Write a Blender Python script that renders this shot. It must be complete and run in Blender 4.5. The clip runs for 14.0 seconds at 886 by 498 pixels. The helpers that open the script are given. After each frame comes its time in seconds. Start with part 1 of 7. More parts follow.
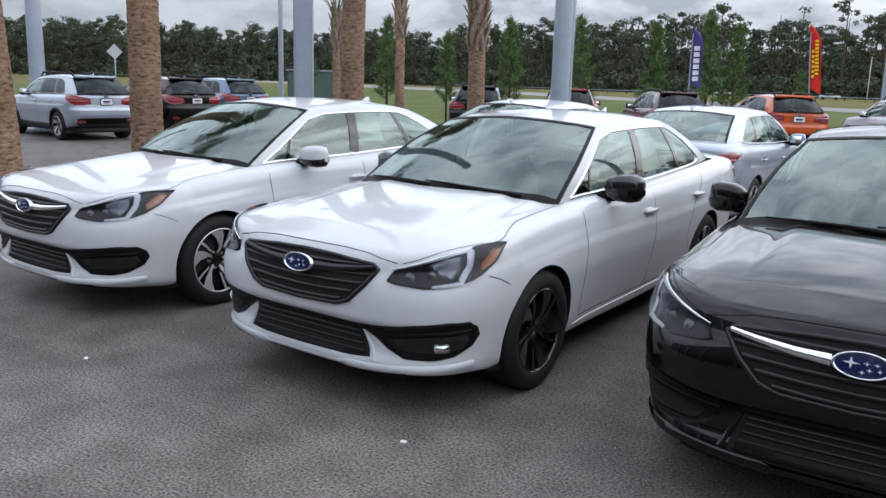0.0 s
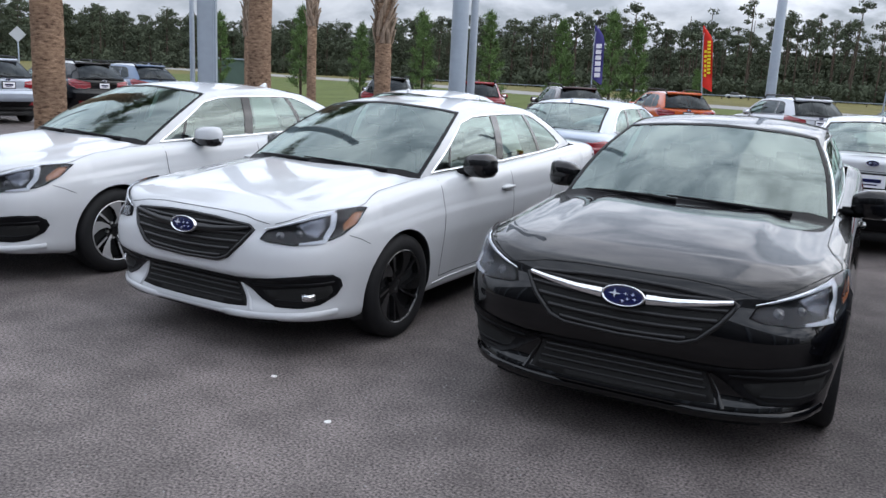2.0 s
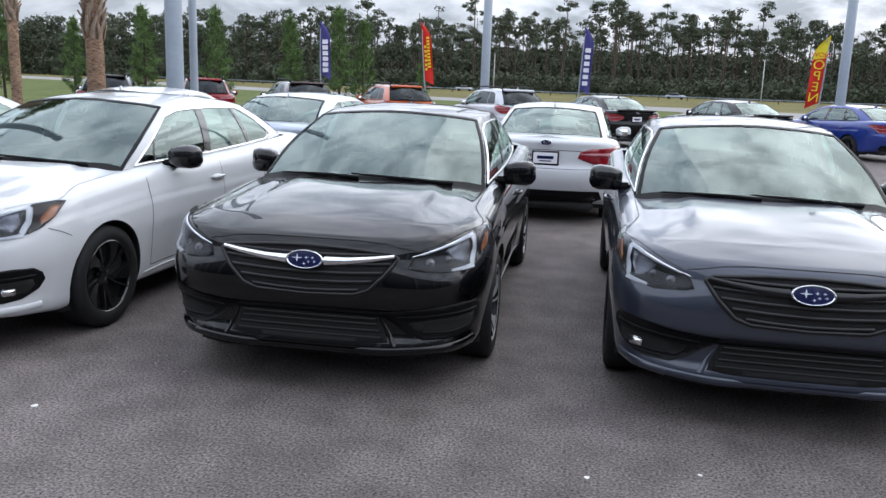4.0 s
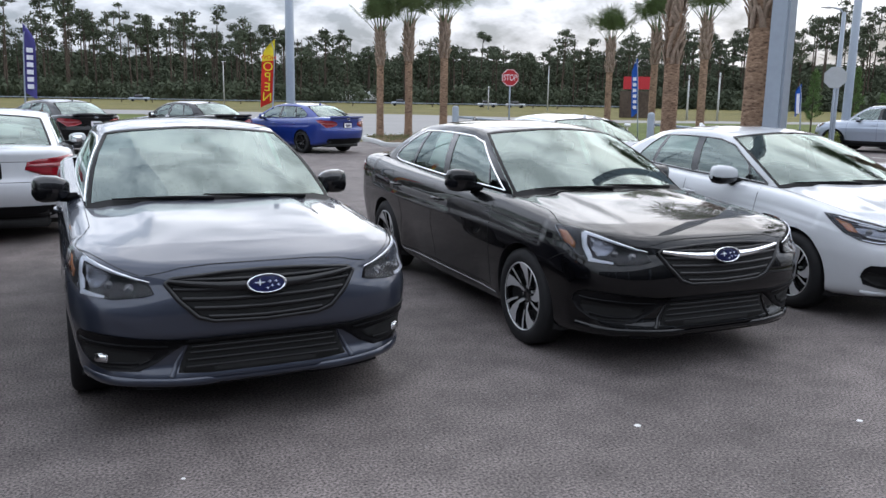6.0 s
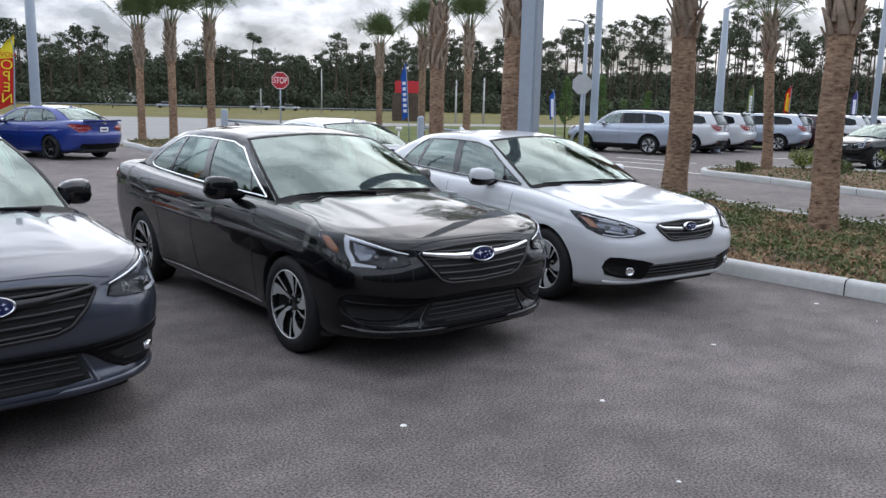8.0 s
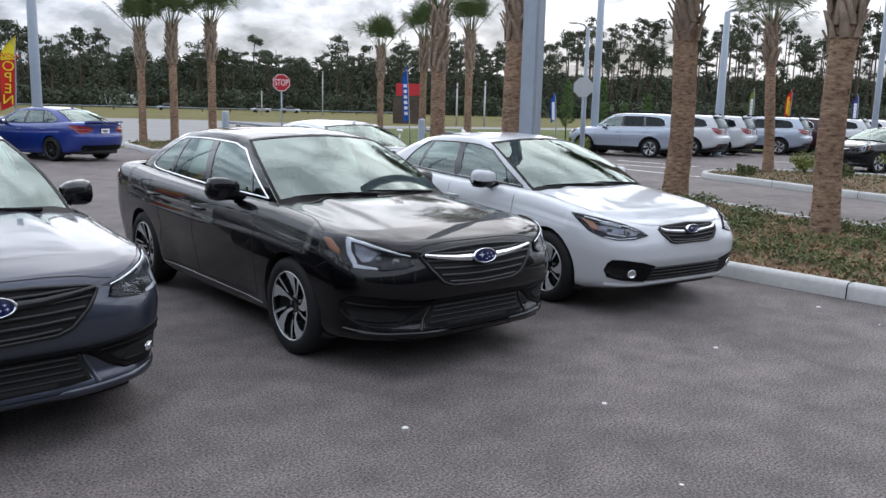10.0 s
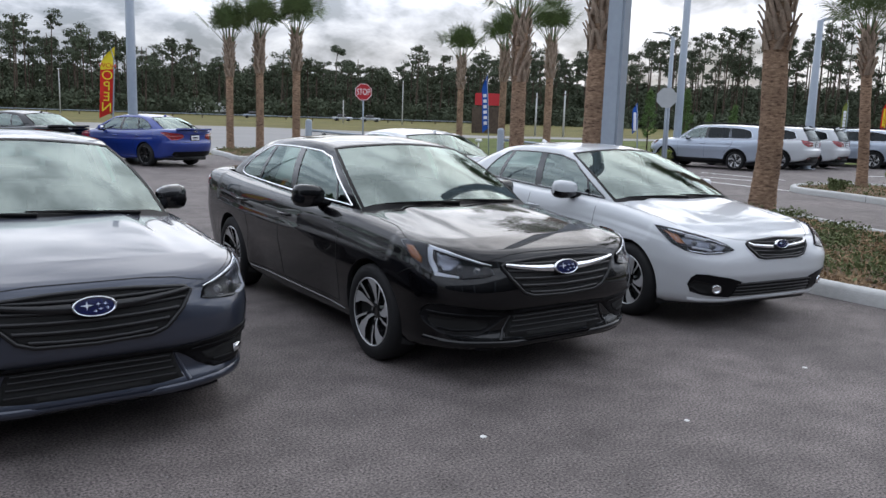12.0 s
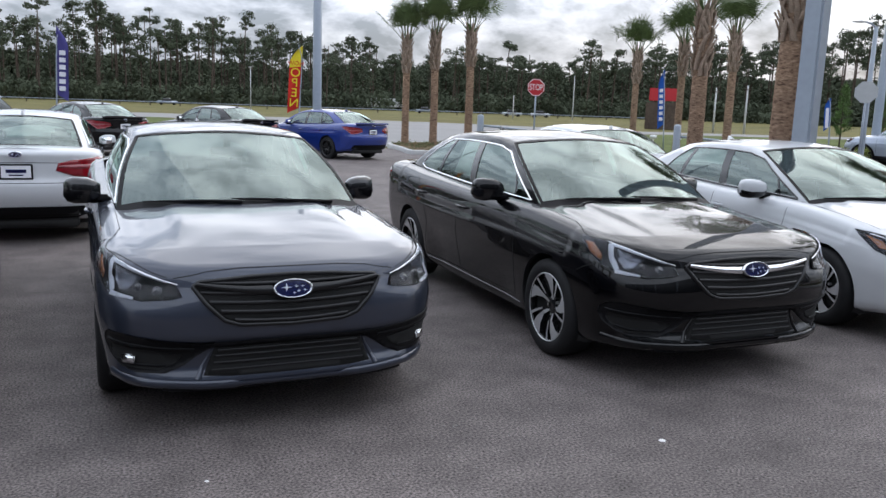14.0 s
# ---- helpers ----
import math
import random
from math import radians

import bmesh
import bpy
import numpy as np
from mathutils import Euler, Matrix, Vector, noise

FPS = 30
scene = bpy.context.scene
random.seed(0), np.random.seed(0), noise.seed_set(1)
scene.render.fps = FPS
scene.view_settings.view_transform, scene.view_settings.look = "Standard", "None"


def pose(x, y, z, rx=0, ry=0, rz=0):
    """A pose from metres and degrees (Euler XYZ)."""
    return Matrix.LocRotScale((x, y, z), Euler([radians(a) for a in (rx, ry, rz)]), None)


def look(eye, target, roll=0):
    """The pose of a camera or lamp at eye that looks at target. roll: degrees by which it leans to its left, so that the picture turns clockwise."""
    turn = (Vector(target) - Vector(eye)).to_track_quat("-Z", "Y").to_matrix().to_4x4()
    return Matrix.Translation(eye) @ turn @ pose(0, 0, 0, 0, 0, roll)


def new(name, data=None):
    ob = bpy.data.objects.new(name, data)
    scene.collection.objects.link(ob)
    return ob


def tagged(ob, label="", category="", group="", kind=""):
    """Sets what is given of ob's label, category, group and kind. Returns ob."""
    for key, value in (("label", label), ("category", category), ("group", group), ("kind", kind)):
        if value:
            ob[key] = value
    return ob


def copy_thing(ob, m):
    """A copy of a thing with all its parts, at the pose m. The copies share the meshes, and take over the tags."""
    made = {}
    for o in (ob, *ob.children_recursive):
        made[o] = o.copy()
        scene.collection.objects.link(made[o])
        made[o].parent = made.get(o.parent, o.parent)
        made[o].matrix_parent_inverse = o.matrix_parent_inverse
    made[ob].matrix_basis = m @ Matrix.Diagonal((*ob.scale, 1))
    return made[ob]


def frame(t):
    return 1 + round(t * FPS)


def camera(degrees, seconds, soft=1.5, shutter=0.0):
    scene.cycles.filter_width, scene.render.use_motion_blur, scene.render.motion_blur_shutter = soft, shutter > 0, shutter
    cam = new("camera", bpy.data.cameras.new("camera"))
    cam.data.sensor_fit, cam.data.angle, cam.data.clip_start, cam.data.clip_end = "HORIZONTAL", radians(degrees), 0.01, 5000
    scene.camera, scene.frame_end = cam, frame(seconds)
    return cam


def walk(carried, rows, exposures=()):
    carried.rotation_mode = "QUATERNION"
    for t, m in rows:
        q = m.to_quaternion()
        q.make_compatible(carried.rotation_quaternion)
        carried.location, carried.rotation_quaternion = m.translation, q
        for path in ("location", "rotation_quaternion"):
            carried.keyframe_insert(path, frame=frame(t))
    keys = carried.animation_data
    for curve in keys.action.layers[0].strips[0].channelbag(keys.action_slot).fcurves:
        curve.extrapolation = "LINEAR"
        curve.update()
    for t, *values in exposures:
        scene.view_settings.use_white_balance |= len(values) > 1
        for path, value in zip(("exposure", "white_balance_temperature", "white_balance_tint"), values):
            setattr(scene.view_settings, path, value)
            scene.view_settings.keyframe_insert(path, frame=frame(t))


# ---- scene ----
import collections

cam = camera(57.54, 14.0)
PATH = [
    (0, (-2.128, 0.613, 1.669), (-3.245, 2.221, 1.263), 1.64),
    (0.5, (-2.003, 0.495, 1.662), (-3.144, 2.086, 1.255), 1.56),
    (1, (-1.840, 0.378, 1.664), (-2.927, 2.007, 1.256), 1.85),
    (1.5, (-1.688, 0.297, 1.657), (-2.695, 1.975, 1.244), 2.42),
    (2, (-1.467, 0.204, 1.655), (-2.417, 1.914, 1.239), 2.91),
    (4.5, (-0.913, -0.220, 1.651), (-1.067, 1.736, 1.260), 1.53),
    (5, (-0.872, -0.216, 1.667), (-0.762, 1.744, 1.283), 1.10),
    (5.5, (-0.845, -0.202, 1.659), (-0.399, 1.712, 1.293), 0.97),
    (6, (-0.814, -0.205, 1.662), (0.005, 1.583, 1.298), 1.01),
    (6.5, (-0.772, -0.224, 1.664), (0.305, 1.420, 1.294), 1.63),
    (7, (-0.741, -0.254, 1.681), (0.438, 1.323, 1.330), 1.55),
    (7.5, (-0.709, -0.248, 1.676), (0.528, 1.286, 1.336), 1.18),
    (8, (-0.705, -0.240, 1.679), (0.569, 1.262, 1.333), 1.32),
    (10.5, (-0.707, -0.225, 1.671), (0.564, 1.282, 1.335), 1.55),
    (11, (-0.713, -0.227, 1.674), (0.531, 1.305, 1.345), 1.49),
    (11.5, (-0.724, -0.227, 1.672), (0.469, 1.345, 1.350), 1.65),
    (12, (-0.745, -0.217, 1.672), (0.382, 1.403, 1.350), 1.85),
    (12.5, (-0.771, -0.187, 1.665), (0.286, 1.478, 1.334), 2.11),
    (13, (-0.790, -0.181, 1.664), (0.181, 1.533, 1.316), 2.03),
    (13.5, (-0.815, -0.177, 1.661), (0.064, 1.586, 1.310), 2.13),
    (14, (-0.835, -0.189, 1.664), (-0.064, 1.624, 1.318), 1.95),
]

walk(cam, [(t, look(eye, target, roll)) for t, eye, target, roll in PATH],
     [(0, .15), (2, .22), (5, .38), (6, .25), (8, .15), (11, .14), (12, .0), (12.5, -.03), (13, -.03), (13.5, .0), (14, .12)])

# ---- light ----
SUN_AZ, SUN_EL = radians(52), radians(34)      # from +y towards +x, behind thin cloud


def make_world():
    w = bpy.data.worlds.new("sky")
    scene.world = w
    w.use_nodes = True
    nt = w.node_tree
    nt.nodes.clear()
    N, K = nt.nodes.new, nt.links.new
    out, bg = N("ShaderNodeOutputWorld"), N("ShaderNodeBackground")
    sky = N("ShaderNodeTexSky")
    sky.sky_type, sky.sun_disc = "NISHITA", False
    sky.sun_elevation, sky.sun_rotation = SUN_EL, SUN_AZ
    sky.air_density, sky.dust_density = 1.0, 2.5
    co = N("ShaderNodeTexCoord")
    sep = N("ShaderNodeSeparateXYZ")
    K(co.outputs["Generated"], sep.inputs[0])
    # flatten the dome so that clouds shrink towards the horizon
    zz = N("ShaderNodeMath"); zz.operation = "ADD"; zz.inputs[1].default_value = 0.42
    zm = N("ShaderNodeMath"); zm.operation = "MAXIMUM"; zm.inputs[1].default_value = 0.0
    K(sep.outputs["Z"], zm.inputs[0]); K(zm.outputs[0], zz.inputs[0])
    dx, dy = N("ShaderNodeMath"), N("ShaderNodeMath")
    dx.operation = dy.operation = "DIVIDE"
    K(sep.outputs["X"], dx.inputs[0]); K(zz.outputs[0], dx.inputs[1])
    K(sep.outputs["Y"], dy.inputs[0]); K(zz.outputs[0], dy.inputs[1])
    cmb = N("ShaderNodeCombineXYZ")
    K(dx.outputs[0], cmb.inputs[0]); K(dy.outputs[0], cmb.inputs[1])
    noi = N("ShaderNodeTexNoise")
    noi.inputs["Scale"].default_value, noi.inputs["Detail"].default_value = 5.2, 8
    noi.inputs["Roughness"].default_value = 0.55
    noi.inputs["Distortion"].default_value = 0.25
    K(cmb.outputs[0], noi.inputs["Vector"])
    ramp = N("ShaderNodeValToRGB")
    e = ramp.color_ramp.elements
    e[0].position, e[0].color = 0.40, (3.2, 3.7, 4.5, 1)
    e[1].position, e[1].color = 0.60, (9.6, 10.1, 11.2, 1)
    m = e.new(0.48); m.color = (6.0, 6.5, 7.6, 1)
    K(noi.outputs["Fac"], ramp.inputs[0])
    # cloud glow round the hidden sun
    sd = (math.sin(SUN_AZ) * math.cos(SUN_EL), math.cos(SUN_AZ) * math.cos(SUN_EL), math.sin(SUN_EL))
    dot = N("ShaderNodeVectorMath"); dot.operation = "DOT_PRODUCT"; dot.inputs[1].default_value = sd
    nrm = N("ShaderNodeVectorMath"); nrm.operation = "NORMALIZE"
    K(co.outputs["Generated"], nrm.inputs[0]); K(nrm.outputs[0], dot.inputs[0])
    mr = N("ShaderNodeMapRange")
    mr.inputs["From Min"].default_value, mr.inputs["From Max"].default_value = -0.6, 1.0
    mr.inputs["To Min"].default_value, mr.inputs["To Max"].default_value = 0.86, 1.08
    mr.interpolation_type = "SMOOTHSTEP"
    K(dot.outputs["Value"], mr.inputs["Value"])
    # an overcast dome is brighter above than at the horizon
    el = N("ShaderNodeValToRGB")
    for k, (p, g) in enumerate(((.0, .80), (.08, .84), (.20, 1.75), (.34, 2.4), (.62, 2.15), (1.0, 2.1))):
        q = el.color_ramp.elements[0] if k == 0 else el.color_ramp.elements[-1] if k == 5 else el.color_ramp.elements.new(p)
        q.position, q.color = p, (g, g, g, 1)
    K(sep.outputs["Z"], el.inputs[0])
    mul = N("ShaderNodeMath"); mul.operation = "MULTIPLY"
    K(mr.outputs[0], mul.inputs[0]); K(el.outputs[0], mul.inputs[1])
    # away from the sun the cloud sheet is even, towards it broken
    br = N("ShaderNodeMapRange")
    br.inputs["From Min"].default_value, br.inputs["From Max"].default_value = -0.1, 0.8
    br.inputs["To Min"].default_value, br.inputs["To Max"].default_value = 0.4, 1.0
    K(dot.outputs["Value"], br.inputs["Value"])
    even = N("ShaderNodeMix"); even.data_type = "RGBA"
    even.inputs["A"].default_value = (7.0, 7.7, 9.0, 1)
    K(br.outputs[0], even.inputs["Factor"]); K(ramp.outputs[0], even.inputs["B"])
    glow = N("ShaderNodeVectorMath"); glow.operation = "SCALE"
    K(even.outputs["Result"], glow.inputs[0]); K(mul.outputs[0], glow.inputs["Scale"])
    mix = N("ShaderNodeMix"); mix.data_type = "RGBA"; mix.inputs["Factor"].default_value = 0.86
    K(sky.outputs[0], mix.inputs["A"]); K(glow.outputs[0], mix.inputs["B"])
    K(mix.outputs["Result"], bg.inputs["Color"])
    bg.inputs["Strength"].default_value = 0.1
    K(bg.outputs[0], out.inputs[0])


make_world()
sun_data = bpy.data.lights.new("sun", "SUN")
sun_data.energy, sun_data.angle, sun_data.color = 0.85, radians(90), (1.0, 0.95, 0.88)
sun = new("sun", sun_data)
sun.matrix_world = look((0, 0, 0), (-math.sin(SUN_AZ) * math.cos(SUN_EL), -math.cos(SUN_AZ) * math.cos(SUN_EL), -math.sin(SUN_EL)))
sun.location = (0, 0, 40)


# ---- materials ----
def mat(name, color, rough=0.5, metal=0.0, coat=0.0, noise_scale=0.0, vary=0.0, bump=0.0, bump_scale=0.0, spec=0.5):
    """A surface of one base colour with two scales of variation (world size) and relief."""
    m = bpy.data.materials.new(name)
    m.use_nodes = True
    nt = m.node_tree
    b = nt.nodes["Principled BSDF"]
    b.inputs["Base Color"].default_value = (*color, 1)
    b.inputs["Roughness"].default_value, b.inputs["Metallic"].default_value = rough, metal
    b.inputs["Coat Weight"].default_value, b.inputs["Coat Roughness"].default_value = coat, 0.03
    b.inputs["Specular IOR Level"].default_value = spec
    N, K = nt.nodes.new, nt.links.new
    co = N("ShaderNodeTexCoord")
    if vary:
        n1, n2 = N("ShaderNodeTexNoise"), N("ShaderNodeTexNoise")
        for n, s in ((n1, noise_scale), (n2, noise_scale * 9)):
            n.inputs["Scale"].default_value, n.inputs["Detail"].default_value = s, 5
            K(co.outputs["Object"], n.inputs["Vector"])
        add = N("ShaderNodeMath"); add.operation = "ADD"
        K(n1.outputs["Fac"], add.inputs[0]); K(n2.outputs["Fac"], add.inputs[1])
        mr = N("ShaderNodeMapRange")
        mr.inputs["From Min"].default_value, mr.inputs["From Max"].default_value = 0.65, 1.35
        mr.inputs["To Min"].default_value, mr.inputs["To Max"].default_value = 1 - vary, 1 + vary
        K(add.outputs[0], mr.inputs["Value"])
        sc = N("ShaderNodeVectorMath"); sc.operation = "SCALE"; sc.inputs[0].default_value = color
        K(mr.outputs[0], sc.inputs["Scale"]); K(sc.outputs[0], b.inputs["Base Color"])
    if bump:
        nb = N("ShaderNodeTexNoise")
        nb.inputs["Scale"].default_value, nb.inputs["Detail"].default_value = bump_scale, 4
        K(co.outputs["Object"], nb.inputs["Vector"])
        bp = N("ShaderNodeBump"); bp.inputs["Strength"].default_value = bump; bp.inputs["Distance"].default_value = 0.01
        K(nb.outputs["Fac"], bp.inputs["Height"]); K(bp.outputs[0], b.inputs["Normal"])
    return m


def paint(name, color, rough=0.35, metal=0.0):
    """Car paint: a base under a clear coat."""
    m = mat(name, color, rough, metal, coat=1.0, noise_scale=0.7, vary=0.02)
    nt = m.node_tree
    b = nt.nodes["Principled BSDF"]
    b.inputs["Coat Roughness"].default_value, b.inputs["Coat IOR"].default_value = 0.010, 1.52
    if not metal:
        b.inputs["Specular IOR Level"].default_value = 0.05
    return m


def glass(name, tint, ior=2.25, gloss=(0.86, 1.0, 0.95)):
    """Car glass: a clear tinted sheet with mirror gloss by Fresnel."""
    m = bpy.data.materials.new(name)
    m.use_nodes = True
    nt = m.node_tree
    nt.nodes.clear()
    N, K = nt.nodes.new, nt.links.new
    out, mix, tr, gl, fr = (N("ShaderNode" + s) for s in ("OutputMaterial", "MixShader", "BsdfTransparent", "BsdfGlossy", "Fresnel"))
    tr.inputs["Color"].default_value = (*tint, 1)
    gl.inputs["Roughness"].default_value, gl.inputs["Color"].default_value = 0.01, (*gloss, 1)
    fr.inputs["IOR"].default_value = ior
    K(fr.outputs[0], mix.inputs[0]); K(tr.outputs[0], mix.inputs[1]); K(gl.outputs[0], mix.inputs[2]); K(mix.outputs[0], out.inputs[0])
    return m


def asphalt():
    m = mat("asphalt", (0.120, 0.104, 0.100), 0.74, spec=0.32)
    nt = m.node_tree
    b = nt.nodes["Principled BSDF"]
    N, K = nt.nodes.new, nt.links.new
    co = N("ShaderNodeTexCoord")
    big, mid, fine = N("ShaderNodeTexNoise"), N("ShaderNodeTexNoise"), N("ShaderNodeTexVoronoi")
    big.inputs["Scale"].default_value, big.inputs["Detail"].default_value = 0.55, 7
    mid.inputs["Scale"].default_value, mid.inputs["Detail"].default_value = 3.2, 6
    fine.inputs["Scale"].default_value = 150
    grit = N("ShaderNodeTexNoise")
    grit.inputs["Scale"].default_value, grit.inputs["Detail"].default_value = 75, 4
    for n in (big, mid, fine, grit):
        K(co.outputs["Object"], n.inputs["Vector"])
    r1 = N("ShaderNodeMapRange"); r1.inputs["From Min"].default_value, r1.inputs["From Max"].default_value = 0.3, 0.7
    r1.inputs["To Min"].default_value, r1.inputs["To Max"].default_value = 0.76, 1.22
    K(big.outputs["Fac"], r1.inputs["Value"])
    r2 = N("ShaderNodeMapRange"); r2.inputs["From Min"].default_value, r2.inputs["From Max"].default_value = 0.3, 0.7
    r2.inputs["To Min"].default_value, r2.inputs["To Max"].default_value = 0.74, 1.26
    K(mid.outputs["Fac"], r2.inputs["Value"])
    r3 = N("ShaderNodeMapRange"); r3.inputs["From Min"].default_value, r3.inputs["From Max"].default_value = 0.3, 0.75
    r3.inputs["To Min"].default_value, r3.inputs["To Max"].default_value = 0.12, 1.95
    K(grit.outputs["Fac"], r3.inputs["Value"])
    m1, m2 = N("ShaderNodeMath"), N("ShaderNodeMath")
    m1.operation = m2.operation = "MULTIPLY"
    K(r1.outputs[0], m1.inputs[0]); K(r2.outputs[0], m1.inputs[1]); K(m1.outputs[0], m2.inputs[0]); K(r3.outputs[0], m2.inputs[1])
    sc = N("ShaderNodeVectorMath"); sc.operation = "SCALE"; sc.inputs[0].default_value = (0.138, 0.119, 0.114)
    K(m2.outputs[0], sc.inputs["Scale"]); K(sc.outputs[0], b.inputs["Base Color"])
    bp = N("ShaderNodeBump"); bp.inputs["Strength"].default_value = 0.7; bp.inputs["Distance"].default_value = 0.004
    K(fine.outputs["Distance"], bp.inputs["Height"]); K(bp.outputs[0], b.inputs["Normal"])
    return m


M_ASPHALT = asphalt()
M_GRASS = mat("dry_grass", (0.12, 0.108, 0.038), 0.9, noise_scale=0.12, vary=0.45, bump=0.8, bump_scale=25, spec=0.1)
M_VERGE = mat("verge_green", (0.085, 0.105, 0.030), 0.9, noise_scale=0.35, vary=0.5, bump=0.8, bump_scale=25, spec=0.1)
M_ROAD = mat("road_asphalt", (0.24, 0.235, 0.23), 0.9, noise_scale=0.2, vary=0.12, bump=0.3, bump_scale=60, spec=0.2)
M_KERB = mat("concrete", (0.46, 0.46, 0.45), 0.85, noise_scale=2.0, vary=0.12, bump=0.35, bump_scale=60, spec=0.3)
M_HOUSING = mat("lamp_housing", (0.005, 0.005, 0.006), 0.45, spec=0.12, noise_scale=20, vary=0.2)
M_LINE = mat("road_paint", (0.75, 0.75, 0.73), 0.7, noise_scale=6, vary=0.1, bump=0.2, bump_scale=80)
M_WHITE = paint("paint_white", (0.55, 0.565, 0.585), 0.35)
M_PEARL = paint("paint_pearl", (0.52, 0.54, 0.58), 0.35)
M_BLACK = paint("paint_black", (0.0010, 0.0010, 0.0016), 0.35)
M_BLACK.node_tree.nodes["Principled BSDF"].inputs["Coat IOR"].default_value = 1.43
M_GREY = paint("paint_grey", (0.030, 0.037, 0.058), 0.40, metal=0.5)
M_GREY.node_tree.nodes["Principled BSDF"].inputs["Coat IOR"].default_value = 1.50
M_SILVER = paint("paint_ice_silver", (0.34, 0.385, 0.46), 0.38, metal=0.5)
M_BLUE = paint("paint_blue", (0.006, 0.030, 0.22), 0.35, metal=0.2)
M_ORANGE = paint("paint_orange", (0.50, 0.085, 0.015), 0.35)
M_RED = paint("paint_red", (0.28, 0.02, 0.025), 0.35)
M_STEELBLUE = paint("paint_steel_blue", (0.08, 0.13, 0.22), 0.38, metal=0.5)
M_MAROON = paint("paint_maroon", (0.03, 0.008, 0.01), 0.35)
M_GLASS = glass("glass_clear", (0.60, 0.68, 0.64))
M_GLASS_DARK = glass("glass_privacy", (0.06, 0.065, 0.07), 1.42, (0.75, 0.82, 0.85))
M_LENS = glass("lens_clear", (0.88, 0.89, 0.91), 1.38, (0.95, 0.96, 1.0))
M_TRIM = mat("black_plastic", (0.006, 0.006, 0.007), 0.45, spec=0.13, noise_scale=30, vary=0.1, bump=0.05, bump_scale=400)
M_GLOSS = mat("gloss_black", (0.006, 0.006, 0.007), 0.15, coat=0.5)
M_CHROME = mat("chrome", (0.80, 0.81, 0.83), 0.12, metal=1.0)
M_ALLOY = mat("machined_alloy", (0.55, 0.55, 0.56), 0.42, metal=0.6)
M_DARKALLOY = mat("black_alloy", (0.012, 0.012, 0.013), 0.25, metal=0.3, coat=0.6)
M_TYRE = mat("tyre_rubber", (0.011, 0.011, 0.012), 0.72, spec=0.3, noise_scale=25, vary=0.2, bump=0.2, bump_scale=90)
M_SEAM = mat("panel_gap", (0.004, 0.004, 0.004), 0.9)
M_REFLECTOR = mat("lamp_reflector", (0.20, 0.21, 0.24), 0.22, metal=0.9, noise_scale=30, vary=0.35, bump=0.5, bump_scale=60)
M_PROJECTOR = mat("projector_glass", (0.03, 0.033, 0.04), 0.06, coat=1.0)
M_SATIN = mat("satin_black", (0.006, 0.006, 0.007), 0.34, spec=0.45)
M_BADGE = mat("badge_blue", (0.006, 0.010, 0.065), 0.2, coat=1.0)
M_LAMPRED = mat("lamp_red", (0.21, 0.006, 0.012), 0.12, coat=1.0)
M_LAMPDARK = mat("lamp_smoked", (0.25, 0.035, 0.045), 0.12, coat=1.0)
M_LAMPWHITE = mat("lamp_white", (0.66, 0.69, 0.74), 0.15, coat=1.0)
M_AMBER = mat("lamp_amber", (0.40, 0.15, 0.06), 0.2, coat=1.0)
M_CLOTH = mat("interior_grey", (0.11, 0.115, 0.115), 0.9, noise_scale=20, vary=0.2)
M_DASH = mat("interior_dark", (0.02, 0.021, 0.022), 0.7, noise_scale=20, vary=0.2)
M_PAPER = mat("paper", (0.72, 0.78, 0.76), 0.8, noise_scale=30, vary=0.05)
M_PLATE = mat("plate_white", (0.75, 0.75, 0.78), 0.4)
M_POLE = mat("galvanised_paint", (0.27, 0.31, 0.36), 0.5, noise_scale=1.2, vary=0.08, bump=0.05, bump_scale=40)
M_BOOT = mat("palm_boot", (0.25, 0.19, 0.145), 0.95, noise_scale=7, vary=0.4, bump=0.6, bump_scale=50, spec=0.1)
M_FROND = mat("palm_frond", (0.085, 0.120, 0.045), 0.55, noise_scale=2, vary=0.4, spec=0.3)
M_PINE = mat("pine_needles", (0.078, 0.092, 0.062), 0.9, noise_scale=0.10, vary=0.25, spec=0.03)
M_YPINE = mat("young_pine_needles", (0.105, 0.165, 0.060), 0.8, noise_scale=1.2, vary=0.4, spec=0.1)
M_BARK = mat("pine_bark", (0.085, 0.065, 0.052), 0.95, noise_scale=0.6, vary=0.35, bump=0.6, bump_scale=12, spec=0.1)
M_MULCH = mat("mulch_soil", (0.15, 0.105, 0.075), 0.95, noise_scale=5, vary=0.5, bump=0.9, bump_scale=45, spec=0.1)
M_LEAF = mat("shrub_leaf", (0.100, 0.120, 0.050), 0.7, noise_scale=4, vary=0.5, spec=0.2)
M_STRAW = mat("dead_leaf", (0.30, 0.21, 0.13), 0.9, noise_scale=6, vary=0.4, spec=0.1)


# ---- mesh tools ----
def part(name, bm, material, parent=None, label="", smooth=True):
    me = bpy.data.meshes.new(name)
    bm.to_mesh(me)
    bm.free()
    for mm in material if isinstance(material, (list, tuple)) else (material,):
        me.materials.append(mm)
    if smooth:
        for p in me.polygons:
            p.use_smooth = True
    ob = new(name, me)
    if parent:
        ob.parent = parent
    if label:
        ob["label"] = label
    return ob


def thing(name, label, category, group="", kind=""):
    return tagged(new(name), label, category, group, kind)


